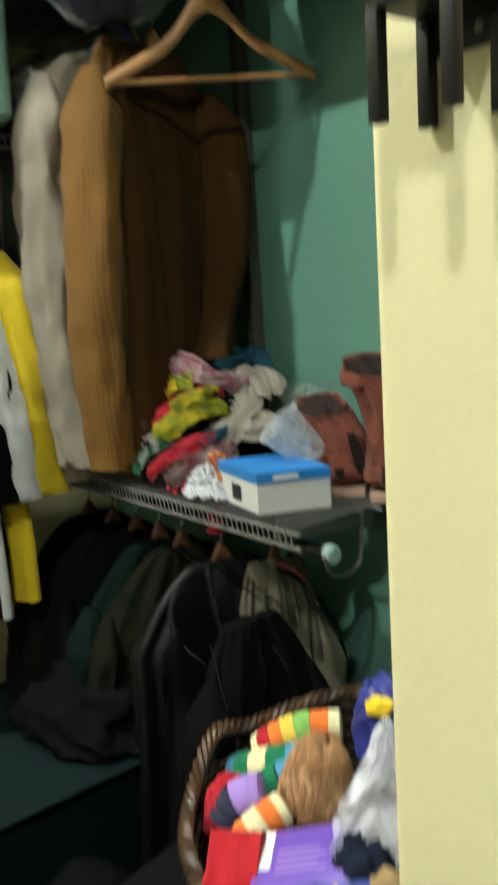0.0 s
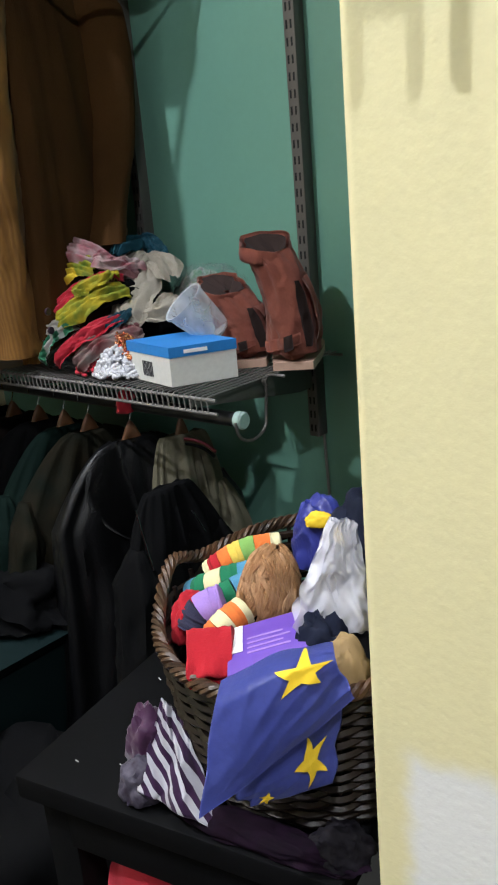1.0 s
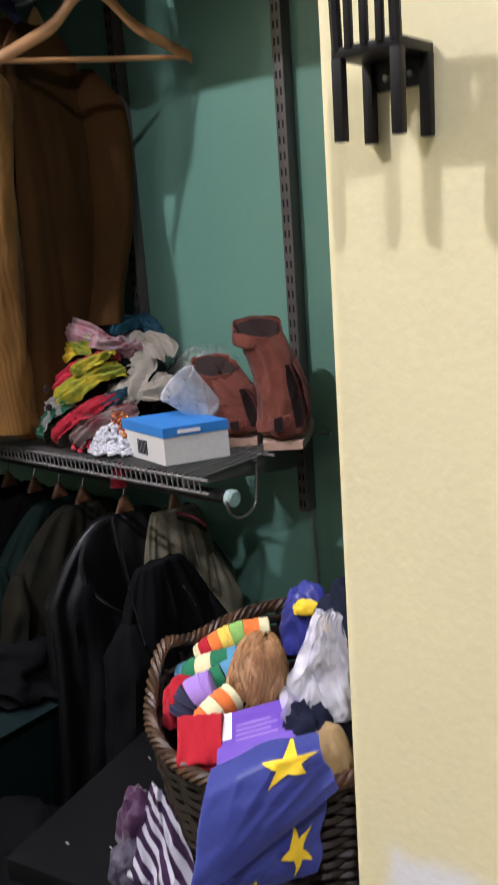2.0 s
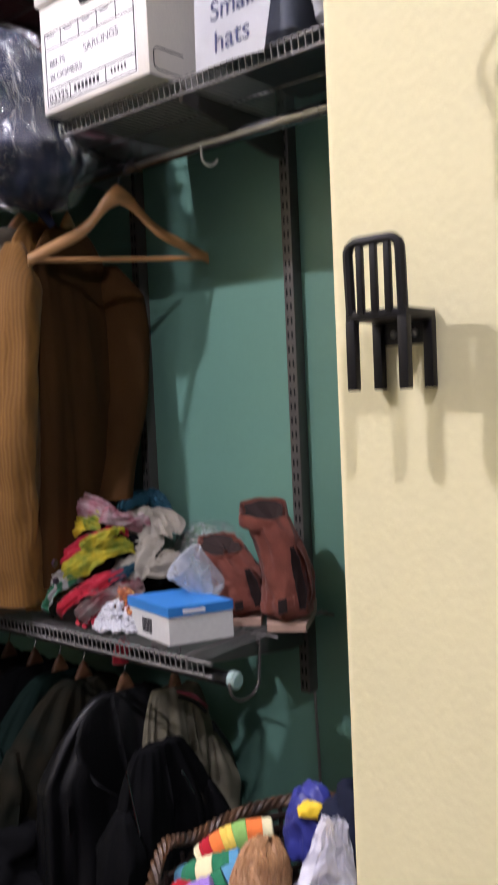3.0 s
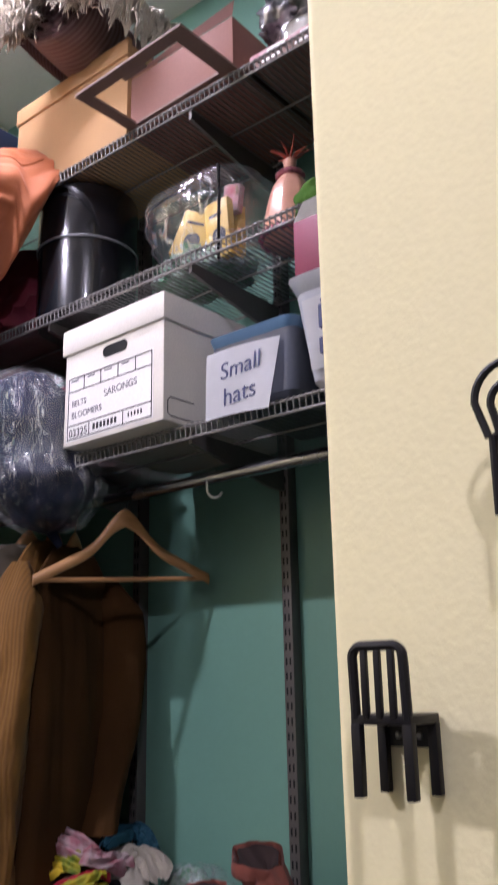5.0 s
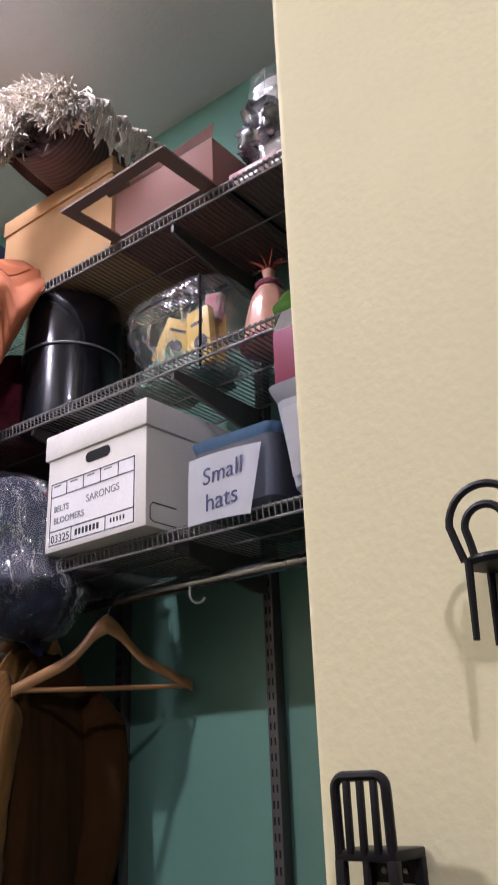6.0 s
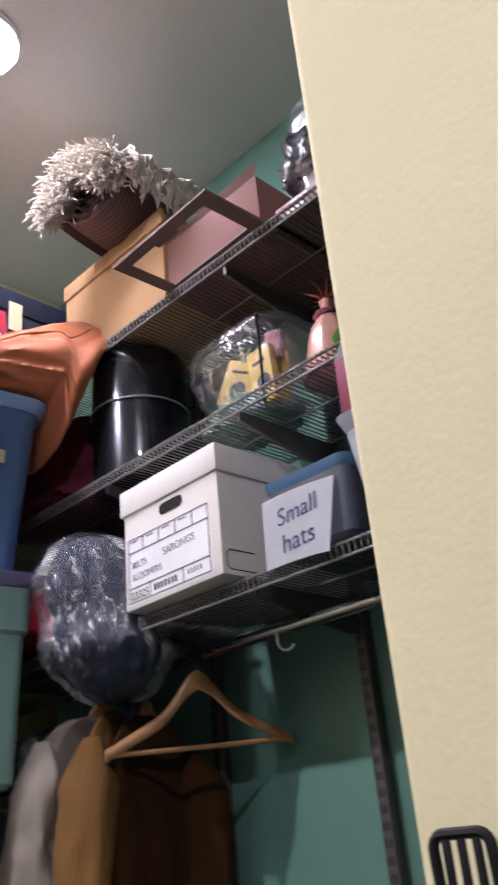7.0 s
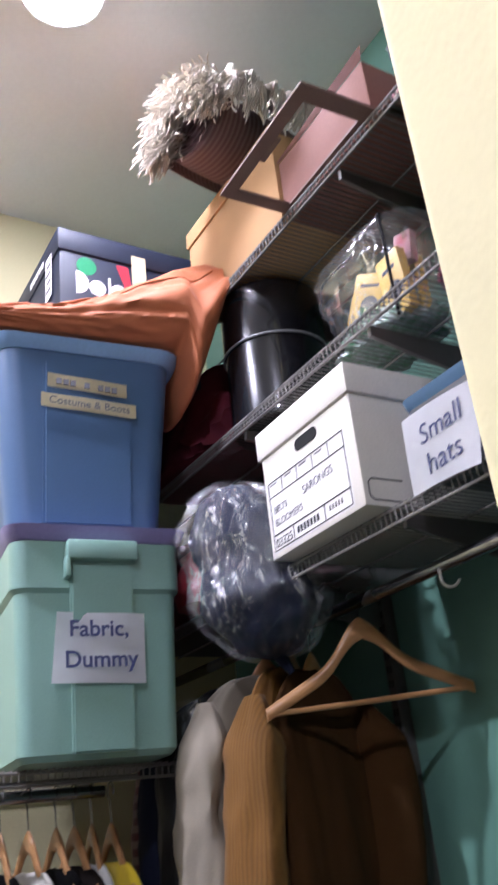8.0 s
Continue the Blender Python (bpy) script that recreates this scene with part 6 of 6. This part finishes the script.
    part("seam_shade_strip", bm, SUEDE_IN, t, "dark strip for the shade inside the open side seam", angle=80)
    bm = bm_new(); sheet(bm, lambda u, v: on_leg(u0 + 0.03 + 0.15 * u, 0.10 + 0.58 * v + 0.06 * u * math.sin(v * 7), 0.003 + 0.016 * (1 - u) * math.sin(math.pi * v) ** 0.6), 12, 24, thick=0.0025)
    part("flap", bm, SUEDE, t, "loose suede side flap", angle=80)
    bm = bm_new(); sheet(bm, lambda u, v: on_leg(u0 - 0.05 - 0.28 * u, 0.10 + 0.10 * v - 0.10 * u, 0.0045), 20, 5, thick=0.0025)
    st = part("strap", bm, SUEDE, t, angle=80)
    bm = bm_new(); sheet(bm, lambda u, v: on_leg(u0 - 0.10 - 0.05 * u, 0.065 + 0.13 * v - 0.03 * u, 0.0075), 6, 6, thick=0.002)
    part("keeper", bm, SUEDE_IN, st, "dark strap keeper", angle=80)


boot(pose(-1.015, 1.165, ZS, 0, 0, 122), "tall rust suede boot with a folded cuff", 0.230, 0.020, 2.0, 0.034)
boot(pose(-1.125, 1.145, ZS, 0, 0, 130), "slumped rust suede boot beside its pair", 0.150, 0.03, 5.0, 0.035)


# ---- black table, basket and what lies in it ----
tb = thing("side_table", "small black table with a worn top", "table", pose(-0.862, 0.314, 0, 0, 0, 11.5))
bm = bm_new(); box(bm, 0, 0.46, 0, 0.42, 0.705, 0.74, 0.004)
part("tabletop", bm, TABLEBLACK, tb)
for x, y in ((0.02, 0.02), (0.39, 0.02), (0.02, 0.35), (0.39, 0.35)):
    bm = bm_new(); box(bm, x, x + 0.05, y, y + 0.05, 0, 0.705, 0.003)
    part("leg", bm, TABLEBLACK, tb)
bm = bm_new(); box(bm, 0.07, 0.39, 0.012, 0.03, 0.64, 0.705, 0.002)
part("apron", bm, TABLEBLACK, tb)
random.seed(8)
for k in range(6):
    bm = bm_new(); box(bm, -0.004, 0.004, -0.0006, 0.0006, 0, 0.0004)
    q = part("scratch", bm, GREYCARD, tb, "pale scratch"); q.matrix_basis = pose(random.uniform(0.03, 0.16), random.uniform(0.05, 0.3), 0.7401, 0, 0, random.uniform(-40, 60))

BX, BY, BZ = -0.562, 0.578, 0.742
bk = thing("wicker_basket", "round dark wicker basket heaped with costume pieces", "basket", pose(BX, BY, BZ))


def basket_r(z):
    return 0.143 + 0.041 * (max(z, 0) / 0.22) ** 0.7


def tip(x, y, z):
    """The basket sags: its rim stands higher at the wall side."""
    return (x, y, z + 0.15 * y * max(0.0, z) / 0.218)


rows_n, H = 24, 0.218
for i in range(rows_n):
    z = 0.008 + (H - 0.016) * i / (rows_n - 1)
    bm = bm_new()
    n = 112
    pts = []
    for k in range(n):
        a = 2 * math.pi * k / n
        w = 0.0045 * math.sin(14 * a + math.pi * i) + 0.002 * noise.noise(Vector((math.cos(a) * 5, math.sin(a) * 5, i * 1.3)))
        pts.append(tip((basket_r(z) + w) * math.cos(a), (basket_r(z) + w) * math.sin(a), z + 0.003 * noise.noise(Vector((math.cos(a) * 3, math.sin(a) * 3, i * 0.9 + 40)))))
    tube(bm, pts, 0.0050, 5, closed=True)
    part("woven_strand", bm, WICKER, bk)
for k in range(28):
    a = 2 * math.pi * (k + 0.5) / 28
    bm = bm_new(); tube(bm, [tip((basket_r(z) - 0.001) * math.cos(a), (basket_r(z) - 0.001) * math.sin(a), z) for z in (0.0, 0.07, 0.14, H + 0.005)], 0.0035, 5)
    part("stake", bm, WICKER, bk)
for ph in (0, 1.57, 3.14, 4.71):
    bm = bm_new()
    n = 420
    pts = []
    for k in range(n):
        a = 2 * math.pi * k / n
        b = 26 * a + ph
        lift = 0.034 * math.exp(-((math.atan2(math.sin(a - 3.45), math.cos(a - 3.45))) / 0.25) ** 2)
        pts.append(tip((basket_r(H) + 0.003 + 0.0058 * math.cos(b)) * math.cos(a), (basket_r(H) + 0.003 + 0.0058 * math.cos(b)) * math.sin(a), H + 0.004 + 0.0058 * math.sin(b) + lift))
    tube(bm, pts, 0.0036, 5, closed=True)
    part("rim_strand", bm, WICKER_RIM, bk, "tan braided rim strand")
bm = bm_new(); lathe(bm, [(0.140, 0.004), (0.140, 0.012)], 32)
part("base", bm, WICKER, bk)
bm = bm_new(); lathe(bm, [(0.130, 0.014), (0.150, 0.12), (0.13, 0.15), (0.0, 0.16)], 28)
solo("basket_filling", bm, BLACKCLOTH, "dark cloth filling inside the wicker basket", "cloth", pose(BX, BY, BZ))


def knit(name, label, pts, r, cols, sub=5):
    """A stuffed striped knit, a ring of colour a band."""
    t = thing(name, label, "knitwear", pose(*pts[0]))
    o = Vector(pts[0])
    S = smooth_path([Vector(q) - o for q in pts], len(cols) * sub)
    for c, mt in enumerate(cols):
        bm = bm_new()
        seg = S[c * sub:(c + 1) * sub + 1]
        rr = [r * (1 + 0.10 * noise.noise(Vector((c * 3.1 + j * 0.7, 2, 5)))) for j in range(len(seg))]
        first, last = c == 0, c == len(cols) - 1
        if first:
            rr[0] *= 0.75
        if last:
            rr[-1] *= 0.75
        tube(bm, seg, rr, 16, caps=True)
        part("band", bm, mt, t)
    return t


K = {n: mat("knit_" + n, c, 0.95, bump=0.5, bscale=420, sheen=0.03) for n, c in dict(red=(0.40, 0.006, 0.016), orange=(0.72, 0.17, 0.03), yellow=(0.75, 0.52, 0.08), green=(0.01, 0.16, 0.07), cream=(0.68, 0.62, 0.36), blue=(0.08, 0.26, 0.42), navy=(0.02, 0.02, 0.05), lime=(0.22, 0.42, 0.10), lilac=(0.33, 0.20, 0.56)).items()}
knit("striped_knit", "rainbow striped knit scarf bunched in the basket", [(-0.722, 0.575, 0.950), (-0.703, 0.590, 0.968), (-0.680, 0.612, 0.980), (-0.650, 0.640, 0.982)], 0.021, [K[k] for k in ("cream", "red", "orange", "yellow", "lime", "orange", "cream")])
knit("striped_knit", "green and cream striped knit in the basket", [(-0.725, 0.540, 0.935), (-0.685, 0.550, 0.958), (-0.650, 0.575, 0.968)], 0.021, [K[k] for k in ("blue", "green", "cream", "green", "blue")])
knit("striped_knit", "blue and green striped knit in the basket", [(-0.668, 0.522, 0.945), (-0.648, 0.540, 0.962), (-0.632, 0.572, 0.968)], 0.019, [K[k] for k in ("cream", "green", "blue", "lime")])
knit("striped_knit", "lilac and navy knit ball in the basket", [(-0.665, 0.478, 0.930), (-0.660, 0.492, 0.952), (-0.640, 0.512, 0.962)], 0.024, [K["navy"], K["navy"], K["lilac"], K["lilac"]])
knit("striped_knit", "orange and cream striped knit in the basket", [(-0.618, 0.458, 0.938), (-0.610, 0.475, 0.956), (-0.602, 0.505, 0.966)], 0.019, [K[k] for k in ("red", "orange", "cream", "orange", "cream")])
def folded(name, label, category, material, m, w, d, h, seed, layers=3):
    """A cloth folded flat a few times: soft slabs, one on another, with rounded edges."""
    t = thing(name, label, category, m)
    for k in range(layers):
        bm = bm_new()

        def fn(u, v, k=k):
            a = 2 * math.pi * v
            th = h / layers * 0.56
            y = math.copysign(abs(math.cos(a)) ** 0.55, math.cos(a)) * d / 2 * (1 - 0.05 * k)
            z = math.copysign(abs(math.sin(a)) ** 0.7, math.sin(a)) * th + h / layers * (k + 0.5)
            x = (u - 0.5) * w * (1 - 0.04 * k) + 0.004 * noise.noise(Vector((v * 4, seed, k)))
            z += 0.007 * noise.noise(Vector((u * 3.0 + seed, y * 40, k * 0.6))) + 0.003 * noise.noise(Vector((u * 9, y * 90, seed)))
            return Vector((x, y + 0.004 * noise.noise(Vector((u * 4, k, seed + z * 30))), z))
        sheet(bm, fn, 22, 20)
        bmesh.ops.remove_doubles(bm, verts=bm.verts, dist=1e-5)
        bmesh.ops.holes_fill(bm, edges=[e for e in bm.edges if e.is_boundary], sides=0)
        part("fold", bm, material, t, angle=80)
    return t


folded("red_sock", "folded red knit sock in the basket", "sock", K["red"], pose(-0.592, 0.436, 0.930, 28, -6, 38), 0.056, 0.070, 0.034, 3.0)
cloth("red_sock", "dark red knit in the basket", "sock", K["red"], -0.684, 0.492, 0.930, 0.020, 0.026, 0.034, 6.0, 10, rough=0.35, sub=4)

# wig of loose curls
wg = thing("wig", "light brown curly wig in the basket", "wig", pose(-0.594, 0.540, 0.972, -12, 10, 20))
WIG = Vector((0.027, 0.027, 0.050))
bm = bm_new(); crumple(bm, WIG.x * 0.93, WIG.y * 0.93, WIG.z * 0.93, 2.5, 0.10, 2.5)
part("cap", bm, HAIR, wg, angle=80)
random.seed(31)
bm = bm_new()
for lock in range(120):
    # each lock is a cluster of strands that wave together down from the crown
    a0, w0, ph, h0 = random.uniform(0, 2 * math.pi), random.uniform(0.14, 0.34), random.uniform(0, 6.28), random.uniform(0.05, 0.9)
    span, puff = random.uniform(0.8, 1.6), random.uniform(0.98, 1.26)
    for i in range(14):
        a1, lift, f = a0 + random.gauss(0, 0.16), puff + 0.08 * random.random(), random.uniform(3.6, 4.6)
        pts = []
        for k in range(15):
            g = k / 14
            th = h0 + span * g
            a = a1 + 0.5 * g + w0 * math.sin(ph + f * g * 1.6)
            r = lift + 0.09 * math.sin(ph * 2 + 5 * g) * g + 0.08 * g * g
            pts.append(Vector((WIG.x * r * math.sin(th) * math.cos(a), WIG.y * r * math.sin(th) * math.sin(a), WIG.z * r * math.cos(th))))
        tube(bm, pts, [0.00075] * 14 + [0.0003], 3, caps=False)
tagged(part("curly_hair", bm, HAIR, wg, "loose light brown curls", angle=80), kind="stuff")

# purple carton
pc = thing("purple_carton", "purple printed carton lying in the basket", "box", pose(-0.532, 0.458, 0.938, 8, -14, 38))
bm = bm_new(); box(bm, -0.040, 0.066, -0.038, 0.05, -0.03, 0.028, 0.006)
b = part("body", bm, PURPLECARD, pc)
for k in range(4):
    bm = bm_new(); box(bm, -0.015, 0.035 - 0.008 * (k % 2), -0.006 + 0.008 * k, -0.003 + 0.008 * k, 0.028, 0.0285); part("printed_bar", bm, LILAC, b, smooth=False)
bm = bm_new(); box(bm, -0.038, -0.020, 0.0, 0.045, 0.0285, 0.0292); part("label", bm, PAPER, b, "white printed label")
bm = bm_new(); box(bm, 0.02, 0.05, -0.0388, -0.0379, -0.02, 0.012); part("label", bm, PAPER, b, "small white label")
bm = bm_new(); box(bm, -0.030, 0.005, -0.0388, -0.0379, -0.004, 0.001); part("printed_bar", bm, LILAC, b, smooth=False)

# tulle and blue starred cloth at the wall side
NET = sheer("white_net", (0.74, 0.73, 0.80), 0.42)
tulle = thing("white_tulle", "sheer white tulle gathered over the basket rim", "tulle")
TC = [Vector(q) for q in [(-0.501, 0.535, 1.095), (-0.467, 0.559, 1.086), (-0.448, 0.536, 0.973), (-0.514, 0.488, 0.985)]]
for layer in range(3):
    bm = bm_new()

    def net(u, v, k=layer):
        p = (TC[0] * (1 - u) + TC[1] * u) * (1 - v) + (TC[3] * (1 - u) + TC[2] * u) * v
        gather = 0.72 + 0.34 * min(1, v * 1.8 + 0.1)
        mid = (TC[0] + TC[1]) / 2 * (1 - v) + (TC[3] + TC[2]) / 2 * v
        p = mid + (p - mid) * gather * (1 - 0.06 * k)
        w = 0.006 * math.sin(u * (6 + 2 * k) + 3 * v + 2 * k) * (0.35 + 0.65 * v) + 0.020 * fbm(u * 1.8 + 5 * k, v * 2.6, 3.0 * k)
        w += 0.008 * (1 - 2 * abs(noise.noise(Vector((u * 5 + k, v * 3, k * 2.7)))))
        drop = 0.018 * noise.noise(Vector((u * 4, k * 3.1, 9))) * v
        return p + Vector((0.60, -0.76, 0.25)) * (w + 0.012 - 0.014 * k) + Vector((0.012 * noise.noise(Vector((v * 4, k, 2))), 0, drop))
    sheet(bm, net, 46, 40)
    part("net_layer", bm, NET, tulle, angle=80)
cloth("blue_star_cloth", "royal blue cloth rising from the basket", "cloth", mat("deep_blue_satin", (0.035, 0.042, 0.24), 0.4, var=0.2, scale=20, bump=0.2), -0.590, 0.650, 0.996, 0.034, 0.030, 0.060, 4.9, 20, rough=0.25, fold=2.2, sub=5)
cloth("navy_cloth", "navy and yellow cloth behind the tulle", "cloth", NAVYCLOTH, -0.520, 0.655, 1.01, 0.050, 0.04, 0.060, 7.7, 0, rough=0.3)
cloth("yellow_star", "yellow felt star folded on blue cloth", "cloth", STARYELLOW, -0.572, 0.626, 1.040, 0.018, 0.008, 0.012, 1.7, 25, rough=0.3)
cloth("yellow_star", "yellow felt star folded on navy cloth", "cloth", STARYELLOW, -0.538, 0.622, 1.030, 0.014, 0.008, 0.012, 2.9, -15, rough=0.3)
cloth("navy_ribbon", "navy satin ribbon with yellow dots", "ribbon", NAVYCLOTH, -0.478, 0.490, 0.950, 0.028, 0.020, 0.045, 6.4, 20, rough=0.4)
cloth("tan_cloth", "tan suede cloth at the basket rim", "cloth", TANCLOTH, -0.445, 0.482, 0.930, 0.026, 0.026, 0.050, 3.8, 0, rough=0.25)


def star_on(fn, n, cu, cv, ru, rv, rot, name, parent, lift=0.004):
    """A five-pointed star laid on a cloth."""
    bm = bm_new()
    m = 10

    def at(f, k, g):
        def corner(q):
            a, r = rot + q * math.pi / 5, (1.0 if q % 2 == 0 else 0.42) * f
            return Vector((ru * r * math.cos(a), rv * r * math.sin(a)))
        w = corner(k).lerp(corner(k + 1), g)
        return fn(min(1, max(0, cu + w.x)), min(1, max(0, cv + w.y))) + n * lift
    rings = [[bm.verts.new(at(f, k, g)) for k in range(m) for g in (0, 0.25, 0.5, 0.75)] for f in (1.0, 0.8, 0.6, 0.4, 0.2)]
    cen = bm.verts.new(fn(cu, cv) + n * lift)
    c = len(rings[0])
    for ra, rb2 in zip(rings, rings[1:]):
        for k in range(c):
            bm.faces.new((ra[k], ra[(k + 1) % c], rb2[(k + 1) % c], rb2[k]))
    for k in range(c):
        bm.faces.new((rings[-1][k], rings[-1][(k + 1) % c], cen))
    bmesh.ops.recalc_face_normals(bm, faces=bm.faces)
    part(name, bm, STARYELLOW, parent, "yellow felt star", angle=80)


def draped(corners, bulge, roll, crease, seed):
    """A satin cloth hung over an edge: full in the middle, rolled back at the top, with creases that run from one lower corner."""
    a, b, c, d = [Vector(q) for q in corners]
    n = (b - a).cross(d - a).normalized()
    if n.y > 0:
        n = -n

    def fn(u, v):
        p = (a * (1 - u) + b * u) * (1 - v) + (d * (1 - u) + c * u) * v
        ang = math.atan2(1.05 - v, u + 0.05)
        rad = math.hypot(1.05 - v, u + 0.05)
        k = bulge * (math.sin(math.pi * min(1, 0.08 + u)) ** 0.8) * math.sin(math.pi * (0.12 + 0.8 * v)) ** 0.7
        k += crease * (1 - 2 * abs(noise.noise(Vector((ang * 3.0 + seed, rad * 0.8, seed))))) * min(1, rad)
        k += 0.5 * crease * fbm(u * 3 + seed, v * 3, seed)
        k -= roll * max(0.0, 1 - v / 0.16) ** 2
        p = p + (b - a) * (0.035 * noise.noise(Vector((v * 3.2, seed, 2)))) + (d - a) * (0.030 * noise.noise(Vector((u * 3.2, seed, 6))))
        p.z += 0.012 * math.sin(math.pi * u) * (1 - v)
        return p + n * k
    return fn, n


fn, n = draped([(-0.518, 0.363, 0.966), (-0.430, 0.443, 1.000), (-0.409, 0.443, 0.950), (-0.521, 0.317, 0.838)], 0.016, 0.030, 0.0045, 3.3)
bm = bm_new(); sheet(bm, fn, 60, 60, thick=0.0015)
cape = solo("star_cape", bm, STARBLUE, "royal blue satin cape with yellow felt stars over the rim", "cape", angle=80)
star_on(fn, n, 0.735, 0.20, 0.255, 0.235, -1.45, "felt_star", cape, 0.0032)
fn2, n2 = draped([(-0.511, 0.356, 0.855), (-0.427, 0.449, 0.935), (-0.426, 0.423, 0.856), (-0.491, 0.366, 0.835)], 0.010, 0.0, 0.0045, 6.1)
bm = bm_new(); sheet(bm, fn2, 50, 40, thick=0.0015)
part("lower_fold", bm, STARBLUE, cape, "royal blue lower fold of the cape", angle=80)
star_on(fn2, n2, 0.74, 0.55, 0.17, 0.42, 0.6, "felt_star", cape, 0.0032)
star_on(fn2, n2, 0.20, 0.86, 0.10, 0.16, 0.2, "felt_star", cape, 0.0032)
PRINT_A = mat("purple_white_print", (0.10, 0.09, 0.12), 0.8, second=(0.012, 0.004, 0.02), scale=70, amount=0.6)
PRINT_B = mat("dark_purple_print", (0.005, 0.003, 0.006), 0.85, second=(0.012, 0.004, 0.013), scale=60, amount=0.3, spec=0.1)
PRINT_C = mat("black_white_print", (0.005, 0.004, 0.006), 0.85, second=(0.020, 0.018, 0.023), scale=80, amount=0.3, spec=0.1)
quad_sheet("striped_cloth", [(-0.690, 0.432, 0.855), (-0.660, 0.434, 0.842), (-0.555, 0.385, 0.750), (-0.672, 0.360, 0.772)], ZEBRA, "dark purple cloth with white stripes on the table", "cloth", 2.0, amp=0.014, fold=4, waves=0.15)
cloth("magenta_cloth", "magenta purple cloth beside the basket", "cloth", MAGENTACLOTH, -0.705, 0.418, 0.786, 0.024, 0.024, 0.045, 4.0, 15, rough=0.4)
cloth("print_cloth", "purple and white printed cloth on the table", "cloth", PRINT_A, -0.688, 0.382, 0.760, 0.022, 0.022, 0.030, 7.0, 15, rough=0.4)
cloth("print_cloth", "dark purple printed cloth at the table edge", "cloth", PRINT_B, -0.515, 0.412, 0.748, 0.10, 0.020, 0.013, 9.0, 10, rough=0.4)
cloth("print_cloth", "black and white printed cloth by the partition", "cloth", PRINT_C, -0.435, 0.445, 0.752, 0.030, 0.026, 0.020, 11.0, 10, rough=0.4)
cloth("red_bag", "red cloth bag on the floor under the table", "bag", REDCLOTH, -0.735, 0.43, 0.20, 0.09, 0.09, 0.44, 5.5, 10, rough=0.2)

# dark tub and clothes on the floor; the corner's shade is in their colour
ft = thing("floor_tub", "dark teal plastic tub under coats, shade kept in its colour", "storage tub", pose(-1.72, 0.62, 0))
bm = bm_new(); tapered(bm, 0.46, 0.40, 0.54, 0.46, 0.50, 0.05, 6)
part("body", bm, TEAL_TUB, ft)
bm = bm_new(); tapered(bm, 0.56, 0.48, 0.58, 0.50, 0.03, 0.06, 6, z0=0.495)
part("lid", bm, TEAL_TUB, ft, "dark teal lid in the same shaded tone")
cloth("dark_cloth", "black leather cloth dropped on the dark tub", "cloth", BLACKCLOTH, -1.66, 0.80, 0.575, 0.17, 0.10, 0.08, 4.4, 10, rough=0.5)
cloth("dark_cloth", "black cloth heaped on the floor", "cloth", BLACKCLOTH, -1.28, 0.62, 0.12, 0.22, 0.20, 0.25, 9.4, 10, rough=0.4)
